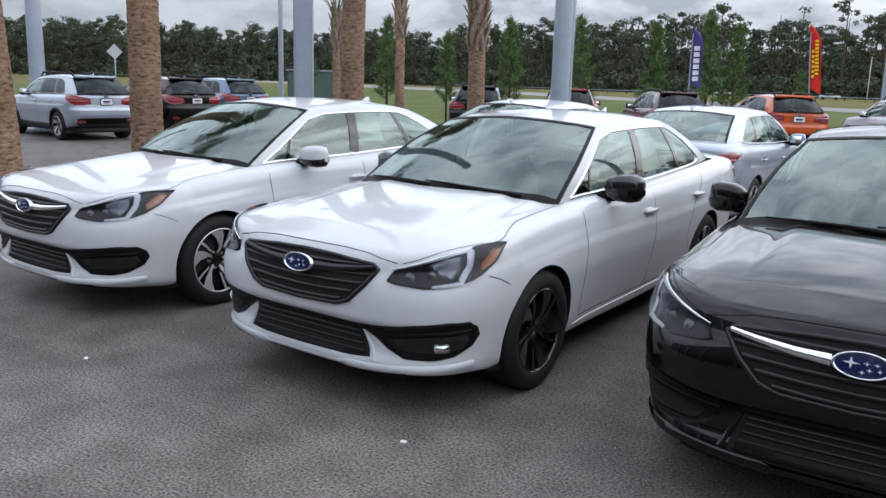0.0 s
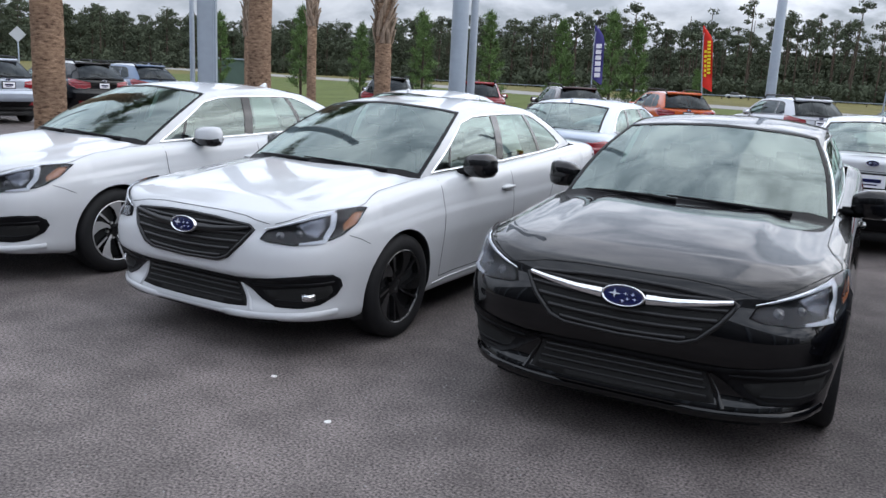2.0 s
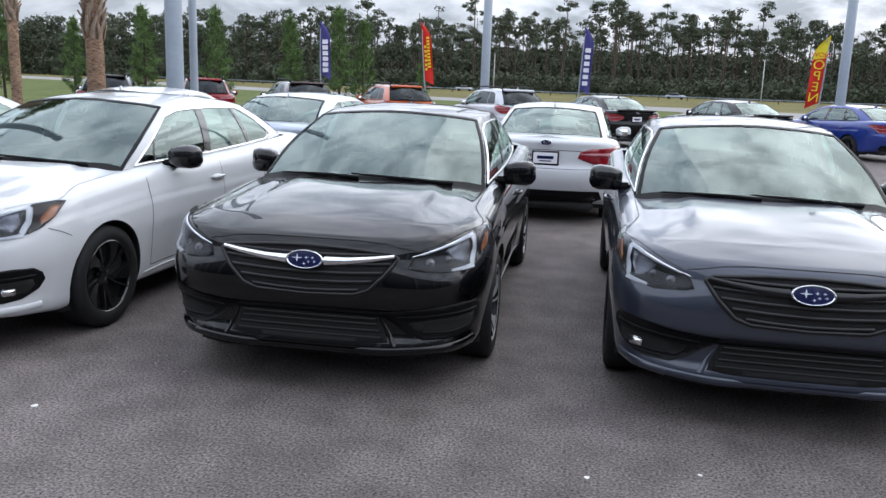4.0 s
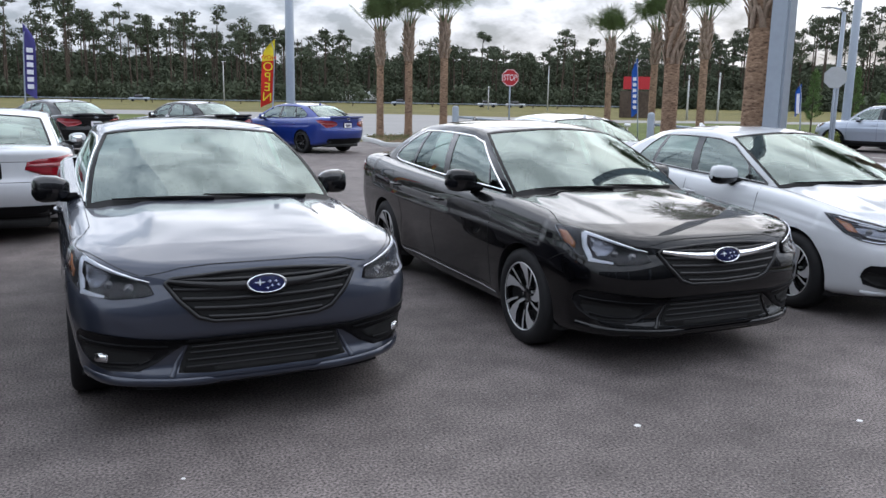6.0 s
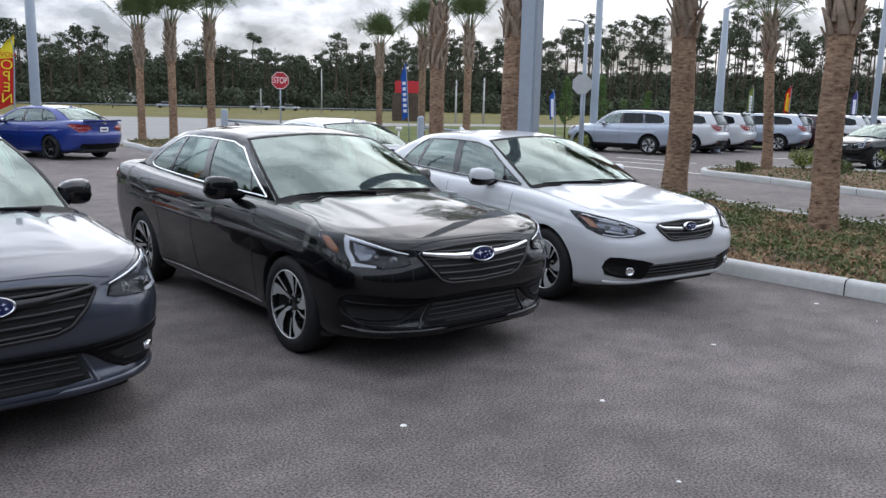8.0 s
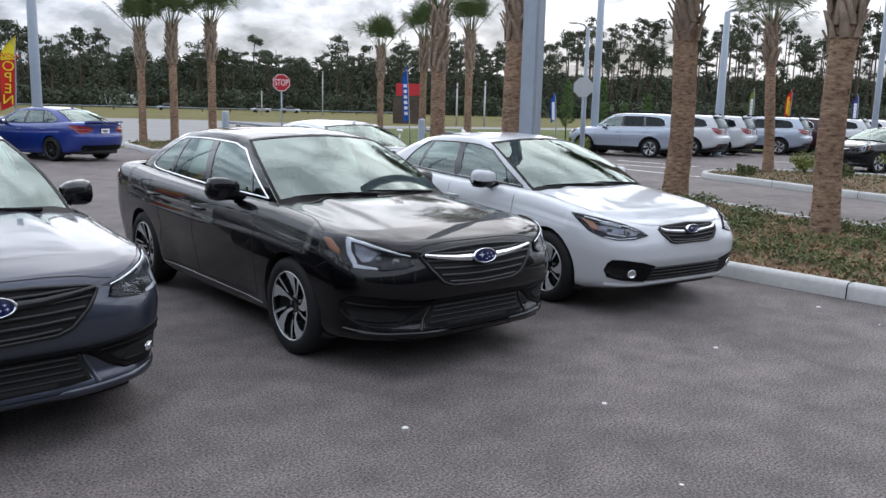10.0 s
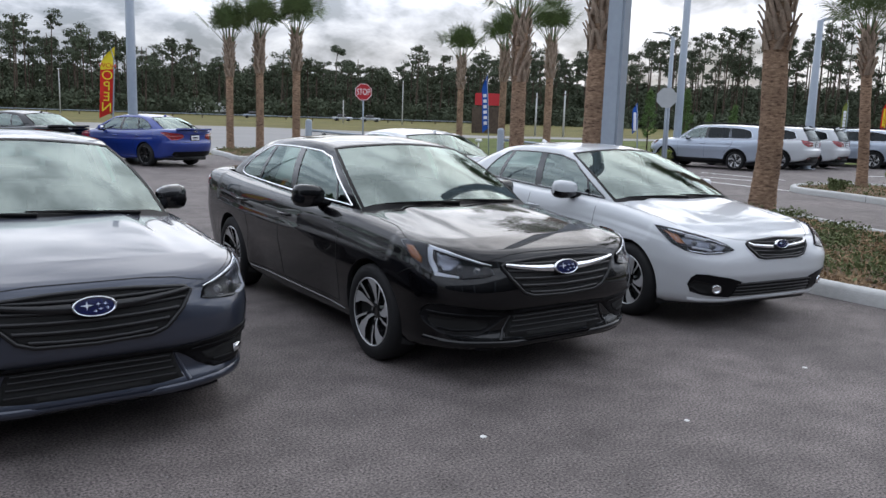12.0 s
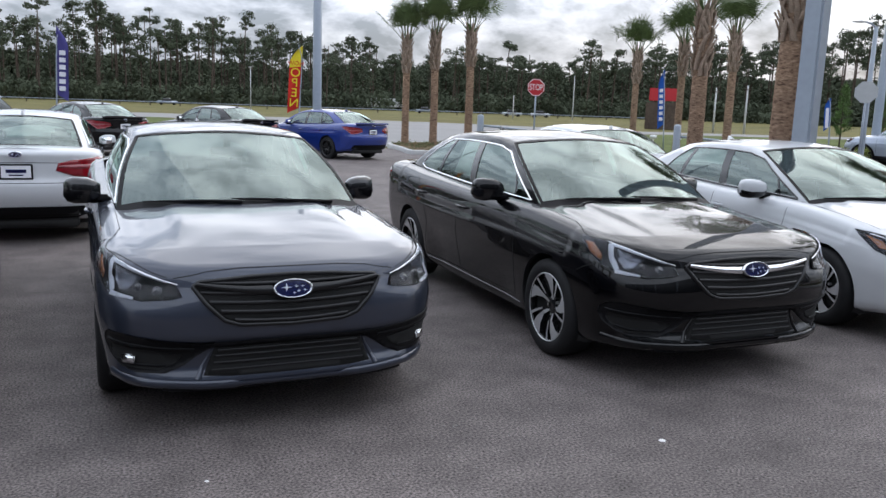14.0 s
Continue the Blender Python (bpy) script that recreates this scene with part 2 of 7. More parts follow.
def box(bm, x0, x1, y0, y1, z0, z1, bevel=0.0, mi=0):
    vs = [bm.verts.new((x, y, z)) for x in (x0, x1) for y in (y0, y1) for z in (z0, z1)]
    fs = [bm.faces.new([vs[i] for i in f]) for f in ((0, 1, 3, 2), (4, 6, 7, 5), (0, 4, 5, 1), (2, 3, 7, 6), (0, 2, 6, 4), (1, 5, 7, 3))]
    for f in fs:
        f.material_index = mi
    if bevel:
        es = list({e for f in fs for e in f.edges})
        bmesh.ops.bevel(bm, geom=es, offset=bevel, segments=2, affect="EDGES", clamp_overlap=True)
    return vs


def tube(bm, pts, radii, n=8, cap=True, mi=0):
    """A round bar along a line of points."""
    pts = [Vector(p) for p in pts]
    if not isinstance(radii, (list, tuple)):
        radii = [radii] * len(pts)
    rings = []
    for i, p in enumerate(pts):
        d = (pts[min(i + 1, len(pts) - 1)] - pts[max(i - 1, 0)]).normalized()
        a = d.cross(Vector((0, 0, 1)) if abs(d.z) < 0.9 else Vector((1, 0, 0))).normalized()
        b = d.cross(a)
        rings.append([bm.verts.new(p + (a * math.cos(k * math.tau / n) + b * math.sin(k * math.tau / n)) * radii[i]) for k in range(n)])
    for r0, r1 in zip(rings, rings[1:]):
        for k in range(n):
            bm.faces.new((r0[k], r0[(k + 1) % n], r1[(k + 1) % n], r1[k])).material_index = mi
    if cap:
        bm.faces.new(rings[0][::-1]).material_index = mi
        bm.faces.new(rings[-1]).material_index = mi


def lathe(bm, prof, n=32, axis="y", mi=0, closed=False):
    """Turn a profile of (radius, along) round an axis through the origin."""
    rings = []
    for r, a in prof:
        ring = []
        for k in range(n):
            c, s = r * math.cos(k * math.tau / n), r * math.sin(k * math.tau / n)
            ring.append(bm.verts.new((c, a, s) if axis == "y" else (c, s, a)))
        rings.append(ring)
    for r0, r1 in zip(rings, rings[1:] + rings[:1] if closed else rings[1:]):
        for k in range(n):
            bm.faces.new((r0[k], r0[(k + 1) % n], r1[(k + 1) % n], r1[k])).material_index = mi


def curve(pts):
    """A smooth function through (x, value) points."""
    pts = sorted(pts)
    X, V = np.array([p[0] for p in pts], float), np.array([p[1] for p in pts], float)
    s = np.diff(V) / np.diff(X)
    m = np.r_[s[0], [(a + b) / 2 if a * b > 0 else 0.0 for a, b in zip(s, s[1:])], s[-1]]

    def f(x):
        x = min(max(x, X[0]), X[-1])
        i = min(max(int(np.searchsorted(X, x)) - 1, 0), len(X) - 2)
        h = X[i + 1] - X[i]
        u = (x - X[i]) / h
        return float((2 * u**3 - 3 * u**2 + 1) * V[i] + (u**3 - 2 * u**2 + u) * h * m[i] + (3 * u**2 - 2 * u**3) * V[i + 1] + (u**3 - u**2) * h * m[i + 1])
    return f


# ---- cars ----
from mathutils.bvhtree import BVHTree
from mathutils.kdtree import KDTree
from mathutils.geometry import delaunay_2d_cdt

# All sizes in metres from the front axle: forward, left, up.
SEDAN = dict(
    wb=2.75, arch=0.372, hub=0.335, tyre=0.337, rim=0.236, track=0.79,
    front=[(0, .85), (.03, .905), (.075, .925), (.13, .915), (.20, .893), (.32, .895), (.38, .912), (.425, .946), (.47, .957), (.62, .955), (.78, .938), (.88, .914), (.94, .892), (.98, .864), (1, .835)],
    nlow=1.0, ntop=1.0, side=[(0, .80), (.03, .845), (.09, .868), (.2, .882), (.4, .902), (.58, .917), (.74, .915), (.86, .900), (.93, .880), (.975, .846), (1, .775)],
    rear=[(0, -3.60), (.06, -3.72), (.2, -3.80), (.38, -3.86), (.5, -3.865), (.6, -3.835), (.8, -3.83), (.93, -3.84), (.98, -3.80), (1, -3.74)],
    zb=[(-3.9, .30), (-3.2, .24), (-2.4, .20), (-.4, .19), (.36, .195), (.62, .222), (.95, .234)],
    zt=[(-3.9, 1.09), (-3.4, 1.09), (-2.6, 1.052), (-1.5, 1.01), (-.4, .985), (.2, .935), (.50, .908), (.68, .889), (.78, .876), (.83, .866)],
    xs=(.22, -3.25), n=(2.7, 2.9), crown=[(-3.9, .012), (-3.3, .03), (-.4, .055), (.2, .05), (.6, .026), (.83, .0)],
    ws=((-.20, 0, 1.030), (-.385, .725, 1.000), (-1.10, 0, 1.438), (-1.185, .59, 1.395)),
    bl=((-3.42, 0, 1.115), (-3.28, .66, 1.088), (-2.70, 0, 1.425), (-2.62, .545, 1.385)),
    pillars=[(-.385, -1.185), (-.505, -1.275), (-.80, -1.38), (-1.52, -1.62), (-1.62, -1.69), (-2.34, -2.20), (-2.39, -2.235), (-2.93, -2.50), (-3.28, -2.62)],
    belt=[(-3.3, .70), (-2.8, .745), (-1.6, .775), (-.385, .765)],
    roofy=[(-2.7, .545), (-2.2, .60), (-1.7, .612), (-1.18, .59)],
    roofz=[(-2.62, 1.385), (-2.3, 1.420), (-1.8, 1.436), (-1.4, 1.423), (-1.18, 1.395)],
    spine=[(-1.10, 1.438), (-1.3, 1.466), (-1.7, 1.490), (-2.2, 1.476), (-2.70, 1.425)], suv=False)
HATCH = dict(
    wb=2.67, arch=0.385, hub=0.345, tyre=0.345, rim=0.235, track=0.765,
    front=[(0, .70), (.06, .78), (.16, .82), (.30, .85), (.48, .875), (.62, .875), (.78, .85), (.90, .82), (.97, .78), (1, .74)],
    side=[(0, .80), (.03, .845), (.10, .870), (.2, .876), (.4, .885), (.58, .896), (.74, .893), (.86, .880), (.93, .860), (.975, .826), (1, .765)],
    rear=[(0, -3.30), (.08, -3.42), (.2, -3.50), (.38, -3.56), (.5, -3.56), (.6, -3.51), (.8, -3.50), (.93, -3.49), (.98, -3.47), (1, -3.44)],
    zb=[(-3.6, .38), (-3.0, .30), (-2.4, .25), (-.4, .25), (.4, .25), (.9, .28)],
    zt=[(-3.6, 1.13), (-2.6, 1.11), (-1.5, 1.08), (-.4, 1.05), (.2, 1.0), (.5, .96), (.74, .91)],
    xs=(.18, -3.05), n=(2.6, 3.4), crown=[(-3.6, .0), (-.4, .05), (.2, .05), (.74, .012)],
    ws=((-.25, 0, 1.095), (-.40, .72, 1.06), (-1.05, 0, 1.545), (-1.13, .585, 1.50)),
    bl=((-3.50, 0, 1.15), (-3.40, .66, 1.14), (-2.98, 0, 1.545), (-2.92, .53, 1.50)),
    pillars=[(-.40, -1.13), (-.48, -1.18), (-.75, -1.30), (-1.46, -1.56), (-1.58, -1.63), (-2.36, -2.30), (-2.44, -2.36), (-2.95, -2.62), (-3.40, -2.92)],
    belt=[(-3.4, .72), (-2.8, .75), (-1.6, .775), (-.4, .765)],
    roofy=[(-2.92, .53), (-2.2, .595), (-1.7, .605), (-1.13, .585)],
    roofz=[(-2.92, 1.50), (-2.4, 1.53), (-1.8, 1.54), (-1.13, 1.50)],
    spine=[(-1.05, 1.545), (-1.3, 1.568), (-1.9, 1.588), (-2.5, 1.575), (-2.98, 1.545)], suv=True)
COMPACT = dict(SEDAN, wb=2.67, nlow=.9, ntop=.3, track=0.765, arch=0.36, hub=0.32, tyre=0.322, rim=0.22,
    front=[(0, .74), (.06, .80), (.16, .84), (.30, .87), (.48, .905), (.60, .905), (.78, .885), (.90, .85), (.97, .80), (1, .75)],
    side=[(0, .77), (.03, .815), (.09, .838), (.2, .852), (.4, .868), (.58, .882), (.74, .880), (.86, .866), (.93, .846), (.975, .815), (1, .75)],
    zt=[(-3.9, 1.09), (-3.4, 1.08), (-2.6, 1.03), (-1.5, .985), (-.4, .96), (.2, .89), (.5, .845), (.65, .81), (.75, .785)],
    ws=((-.16, 0, 1.0), (-.36, .705, .97), (-1.14, 0, 1.40), (-1.24, .565, 1.352)),
    bl=((-3.35, 0, 1.10), (-3.2, .63, 1.07), (-2.62, 0, 1.385), (-2.52, .53, 1.345)),
    pillars=[(-.36, -1.24), (-.46, -1.29), (-.82, -1.42), (-1.50, -1.60), (-1.62, -1.67), (-2.30, -2.18), (-2.37, -2.22), (-2.70, -2.38), (-3.2, -2.52)],
    belt=[(-3.3, .68), (-2.8, .715), (-1.6, .745), (-.36, .74)],
    roofy=[(-2.7, .53), (-2.2, .578), (-1.7, .59), (-1.24, .565)],
    roofz=[(-2.52, 1.345), (-2.3, 1.372), (-1.8, 1.395), (-1.4, 1.38), (-1.24, 1.352)],
    spine=[(-1.14, 1.40), (-1.35, 1.425), (-1.75, 1.448), (-2.2, 1.432), (-2.62, 1.385)])
BIGSUV = dict(HATCH, wb=2.89, track=0.82, arch=0.41, hub=0.37, tyre=0.37, rim=0.255,
    front=[(v, x + .06) for v, x in HATCH["front"]],
    side=[(v, y * 1.08) for v, y in HATCH["side"]],
    rear=[(v, x - .50) for v, x in HATCH["rear"]],
    zb=[(x * 1.12, z + .03) for x, z in HATCH["zb"]],
    zt=[(-4.1, 1.22), (-2.6, 1.19), (-1.5, 1.16), (-.4, 1.13), (.2, 1.09), (.5, 1.05), (.78, 1.0)],
    xs=(.18, -3.5), crown=[(-4.1, .0), (-.4, .05), (.2, .05), (.78, .012)],
    ws=((-.25, 0, 1.17), (-.40, .78, 1.14), (-1.05, 0, 1.70), (-1.13, .64, 1.655)),
    bl=((-4.0, 0, 1.22), (-3.90, .74, 1.215), (-3.68, 0, 1.70), (-3.60, .61, 1.655)),
    pillars=[(-.40, -1.13), (-.48, -1.18), (-.75, -1.30), (-1.56, -1.62), (-1.68, -1.70), (-2.56, -2.50), (-2.64, -2.56), (-3.5, -3.28), (-3.90, -3.60)],
    belt=[(-3.9, .77), (-2.8, .81), (-1.6, .835), (-.4, .825)],
    roofy=[(-3.6, .61), (-2.2, .655), (-1.7, .66), (-1.13, .64)],
    roofz=[(-3.6, 1.655), (-2.4, 1.70), (-1.8, 1.705), (-1.13, 1.655)],
    spine=[(-1.05, 1.70), (-1.4, 1.728), (-2.2, 1.75), (-3.1, 1.735), (-3.68, 1.70)])


def shell(S):
    """The left half of the car's skin: a lower grid, a greenhouse grid and the lids across the top."""
    F, Sd, R = curve(S["front"]), curve(S["side"]), curve(S["rear"])
    zb, zt, cr = curve(S["zb"]), curve(S["zt"]), curve(S["crown"])
    xf, xr = S["xs"]
    nF, nR, nV = 20, 14, 38
    rows = [j / nV for j in range(nV + 1)]
    tail = S["rear"][4][1]
    turn = lambda n: [(("s", .93 * i / 17) if i <= 17 else ("c", (1 - .93 ** n) ** (1 / n) * (1 - (i - 17) / 12))) for i in range(29)]
    cols = [("f", q) for q in turn(S["n"][0])]
    x, xs = xf, []
    while x > xr:
        xs.append(x)
        near = min(abs(x), abs(x + S["wb"]))
        x -= 0.03 if near < 0.55 else 0.06
    xs.append(xr)
    cols += [("s", x) for x in xs] + [("r", q) for q in turn(S["n"][1])[::-1]]
    G = []
    for kind, a in cols:
        col = []
        for v in rows:
            flare = lambda x: .010 * math.exp(-(x / .5) ** 2) * (1 if v < .8 else 0) + .012 * math.exp(-((x + S["wb"]) / .5) ** 2) * (1 if v < .85 else max(0, (1 - v) / .15))
            if kind == "s":
                x, y = a, Sd(v) * (1 - .018 * ((a + 1.4) / 1.9) ** 2)
                # the doors tuck in towards the sill
                if -2.3 < a < -.42:
                    t = min(1, 2.2 * math.sin(math.pi * (a + .42) / -1.88))
                    y -= .034 * t * max(0, (.52 - v) / .52) * (1 if v > .12 else v / .12)
                if -3.1 < a:
                    q = min(1, max(0, (v - .70 - .03 * (a + 1.4) / 2) / .03))
                    y -= .009 * q * q * (3 - 2 * q) * (1 - .6 * max(0, (v - .85) / .15))
                y += flare(a)
            else:
                q = min(1, max(0, (v - .60) / .35))
                n = S["n"][0 if kind == "f" else 1] + (S.get("nlow", .75) * (1 - q * q * (3 - 2 * q)) + S.get("ntop", 0) * min(1, max(0, (v - .82) / .18)) if kind == "f" else 0)
                s = a[1] if a[0] == "s" else (1 - a[1] ** n) ** (1 / n)
                c = a[1] if a[0] == "c" else (1 - a[1] ** n) ** (1 / n)
                x0 = xf if kind == "f" else xr
                y = Sd(v) * (1 - .018 * ((x0 + 1.4) / 1.9) ** 2) * s
                x = x0 + ((F if kind == "f" else R)(v) - x0) * c
                y += flare(x) * s
            z0, z1 = zb(x), zt(x if v < 1 else x)
            col.append((x, y, z0 + (z1 - z0) * v))
        G.append(col)
    G = np.array(G)
    # heights along a column follow the sill and shoulder at its widest place
    for i, (kind, a) in enumerate(cols):
        xm = G[i, :, 0].mean() if kind == "s" else G[i, int(nV * .9), 0]
        G[i, :, 2] = zb(xm) + (zt(xm) - zb(xm)) * np.array(rows)
    drop = set()
    for cx in (0, -S["wb"]):
        for i in range(len(G)):
            for j in range(nV + 1):
                dx, dz = G[i, j, 0] - cx, G[i, j, 2] - S["hub"]
                r = math.hypot(dx, dz)
                if abs(r - S["arch"]) < .021 and G[i, j, 1] > .5 and dz > -.2:
                    G[i, j, 0], G[i, j, 2] = cx + dx * S["arch"] / r, S["hub"] + dz * S["arch"] / r
        for i in range(len(G) - 1):
            for j in range(nV):
                c = G[i:i + 2, j:j + 2].reshape(-1, 3).mean(0)
                far = max(math.hypot(p[0] - cx, p[2] - S["hub"]) for p in G[i:i + 2, j:j + 2].reshape(-1, 3))
                if (math.hypot(c[0] - cx, c[2] - S["hub"]) < S["arch"] - .004 or far < S["arch"] + .003) and c[1] > .5:
                    drop.add((i, j))
    # greenhouse
    P, nG, nW = S["pillars"], 12, 10
    by, ry, rz = curve(S["belt"]), curve(S["roofy"]), curve(S["roofz"])
    base, top, tag, part_of = [], [], [], []
    wb0, wb1, wt0, wt1 = (np.array(p) for p in S["ws"])
    for i in range(nW):
        f = i / nW
        g = f ** 2.3
        base.append((wb0[0] + (wb1[0] - wb0[0]) * g, wb1[1] * f, wb0[2] + (wb1[2] - wb0[2]) * f * f))
        top.append((wt0[0] + (wt1[0] - wt0[0]) * g, wt1[1] * f, wt0[2] + (wt1[2] - wt0[2]) * f * f))
        tag.append("ws")
    names = ["ap", "q0", "w1", "bp", "w2", "qp", "w3", "cp"]
    for k, (p, q) in enumerate(zip(P, P[1:])):
        steps = {"q0": 3, "w1": 8, "w2": 8, "w3": 10, "cp": 4}.get(names[k], 2)
        for s in range(steps):
            f = s / steps
            xb, xt = p[0] + (q[0] - p[0]) * f, p[1] + (q[1] - p[1]) * f
            base.append((xb, by(xb), zt(xb) - .004)); top.append((xt, ry(xt), rz(xt))); tag.append(names[k]); part_of.append(f)
    bb0, bb1, bt0, bt1 = (np.array(p) for p in S["bl"])
    for i in range(nW, -1, -1):
        f = i / nW
        g = f ** 2.3
        base.append((bb0[0] + (bb1[0] - bb0[0]) * g, bb1[1] * f, bb0[2] + (bb1[2] - bb0[2]) * f * f))
        top.append((bt0[0] + (bt1[0] - bt0[0]) * g, bt1[1] * f, bt0[2] + (bt1[2] - bt0[2]) * f * f))
        tag.append("bl")
    base, top = np.array(base), np.array(top)
    H = np.zeros((len(base), nG + 1, 3))
    lo, tip = .075, .30 if not S["suv"] else .62
    for i in range(len(base)):
        d = top[i] - base[i]
        side = 1.0 if tag[i] in names else 0.0
        f = part_of[i - nW] if side else 0
        hi = .865
        if tag[i] == "q0":
            hi = .80 + .05 * f
        if tag[i] == "w3":
            hi = tip + (.865 - tip) * math.sqrt(max(0, 1 - f ** 2.4))
        if tag[i] == "cp":
            hi = tip + (.833 - tip) * f
        rise = lo + (.12 * max(0, f - .75) / .25 if tag[i] == "w3" else .12 * (1 - f) if tag[i] == "cp" else 0)
        for j in range(nG + 1):
            v = j / nG
            if side:
                v = 0 if j == 0 else 1 if j == nG else (hi + 1) / 2 if j == nG - 1 else rise + (hi - rise) * (j - 1) / (nG - 3)
            b = math.sin(math.pi * v)
            p = base[i] + d * v
            p[1] += side * .028 * b
            if tag[i] == "ws" or tag[i] == "ap":
                p[0] += .016 * b; p[2] += .02 * b
            if tag[i] == "bl":
                p[0] -= .014 * b; p[2] += .016 * b
            H[i, j] = p
    return G, drop, H, tag


def add_grid(bm, G, faces, flipy=True):
    """Quads of a grid of points, on both sides of the car."""
    for s in (1, -1) if flipy else (1,):
        vs = {}
        for i, j in faces:
            q = []
            for a, b in ((i, j), (i + 1, j), (i + 1, j + 1), (i, j + 1)):
                if (a, b) not in vs:
                    vs[a, b] = bm.verts.new((G[a, b, 0], s * G[a, b, 1], G[a, b, 2]))
                q.append(vs[a, b])
            bm.faces.new(q if s > 0 else q[::-1])
    bmesh.ops.remove_doubles(bm, verts=bm.verts, dist=.0008)


def across(bm, edge, crown, n=16):
    """A lid spanned from one side's edge line to the other's."""
    rows = []
    for x, y, z in edge:
        row = []
        for k in range(-n, n + 1):
            u = k / n
            yy = y * u
            h = crown(x, z) * (1 - abs(u) ** 2.6)
            row.append(bm.verts.new((x, yy, z + h)))
        rows.append(row)
    for r0, r1 in zip(rows, rows[1:]):
        for k in range(2 * n):
            bm.faces.new((r0[k], r0[k + 1], r1[k + 1], r1[k]))
    bmesh.ops.remove_doubles(bm, verts=bm.verts, dist=.0008)


def bonnet_patch(bm, edge, cowl, S):
    """The bonnet: a patch between the cowl, the fender edges and the nose, with two long ridges."""
    zt, cr = curve(S["zt"]), curve(S["crown"])
    pts = [Vector(p) for p in edge if p[0] > cowl]              # from the nose's middle round to the cowl
    ic = 17
    front, side = pts[:ic + 1], pts[ic:][::-1]
    run = [0.0]
    for a, b in zip(front, front[1:]):
        run.append(run[-1] + (b - a).length)
    run = [r / run[-1] for r in run]
    leg = [0.0]
    for a, b in zip(side, side[1:]):
        leg.append(leg[-1] + (b - a).length)
    leg = [r / leg[-1] for r in leg]
    RB = .62
    bs = sorted(set(run) | {RB + d for d in (-.07, -.045, -.025, -.012, 0, .012, .025, .045, .07)} | {.5 * (a + b) for a, b in zip(run, run[1:])})

    def at(line, par, t):
        k = max(k for k in range(len(par)) if par[k] <= t + 1e-9)
        if k == len(par) - 1:
            return line[-1].copy()
        return line[k].lerp(line[k + 1], (t - par[k]) / (par[k + 1] - par[k]))
    c00, c10, c01, c11 = Vector((side[0].x, 0, 0)), front[0], side[0], front[-1]
    for sy in (1, -1):
        rows = []
        for s in leg:
            row = []
            for b in bs:
                S1, F1 = at(side, leg, s), at(front, run, b)
                cen, cow = c00.lerp(c10, s), c00.lerp(c01, b)
                p = cen * (1 - b) + S1 * b + cow * (1 - s) + F1 * s - (c00 * (1 - s) * (1 - b) + c10 * s * (1 - b) + c01 * (1 - s) * b + c11 * s * b)
                field = zt(p.x) + cr(p.x) * (1 - min(1, abs(p.y) / .80) ** 2.6)
                amp = .015 * min(1, max(0, (.72 - p.x) / .55)) ** 1.2
                q = (b - RB) / .022
                field += amp * (1 / (1 + math.exp(max(-30, min(30, q)))) - .35) * (1 - .55 * max(0, 1 - b / RB) ** .7)
                e = max(0, (b - .80) / .20)
                e = e * e * (3 - 2 * e)
                n = max(0, (s - .86) / .14)
                n = n * n * (3 - 2 * n)
                z = field + (S1.z - field) * e
                z = z + (F1.z - z) * n
                row.append(bm.verts.new((p.x, sy * p.y, z)))
            rows.append(row)
        for r0, r1 in zip(rows, rows[1:]):
            for k in range(len(bs) - 1):
                bm.faces.new((r0[k], r0[k + 1], r1[k + 1], r1[k]))
    bmesh.ops.remove_doubles(bm, verts=bm.verts, dist=.0008)


def face_out(bm):
    """Turn every face of a body panel away from the middle of the car."""
    bm.normal_update()
    for f in bm.faces:
        c = f.calc_center_median()
        if f.normal.dot(c - Vector((min(.1, max(-2.8, c.x)), 0, .55))) < 0:
            f.normal_flip()
    bm.normal_update()


def blend_normals(obs):
    """Let neighbouring panels share their normals along the gaps."""
    rims = []
    for k, o in enumerate(obs):
        n = collections.Counter(e for p in o.data.polygons for e in p.edge_keys)
        rims.append(sorted({v for e, c in n.items() if c == 1 for v in e}))
    kd = KDTree(sum(len(r) for r in rims))
    flat = [(k, v) for k, r in enumerate(rims) for v in r]
    for i, (k, v) in enumerate(flat):
        kd.insert(obs[k].data.vertices[v].co, i)
    kd.balance()
    made = []
    for k, o in enumerate(obs):
        nn = [v.normal.copy() for v in o.data.vertices]
        for v in rims[k]:
            c = o.data.vertices[v].co
            near = [(obs[flat[i][0]].data.vertices[flat[i][1]], d) for _, i, d in kd.find_n(c, 12) if flat[i][0] != k and d < .09]
            if not near:
                continue
            touch = [q for q, d in near if d < .0015]
            if touch:
                add = sum((q.normal for q in touch), Vector())
            elif len(near) > 1:
                p, q = near[0][0], near[1][0]
                t = (c - p.co).dot(q.co - p.co) / max(1e-9, (q.co - p.co).length_squared)
                if not 0 <= t <= 1 or (p.co.lerp(q.co, t) - c).length > .003:
                    continue
                add = p.normal.lerp(q.normal, t)
            else:
                continue
            nn[v] = (nn[v] + add).normalized()
        made.append(nn)
    for o, nn in zip(obs, made):
        o.data.normals_split_custom_set_from_vertices(nn)


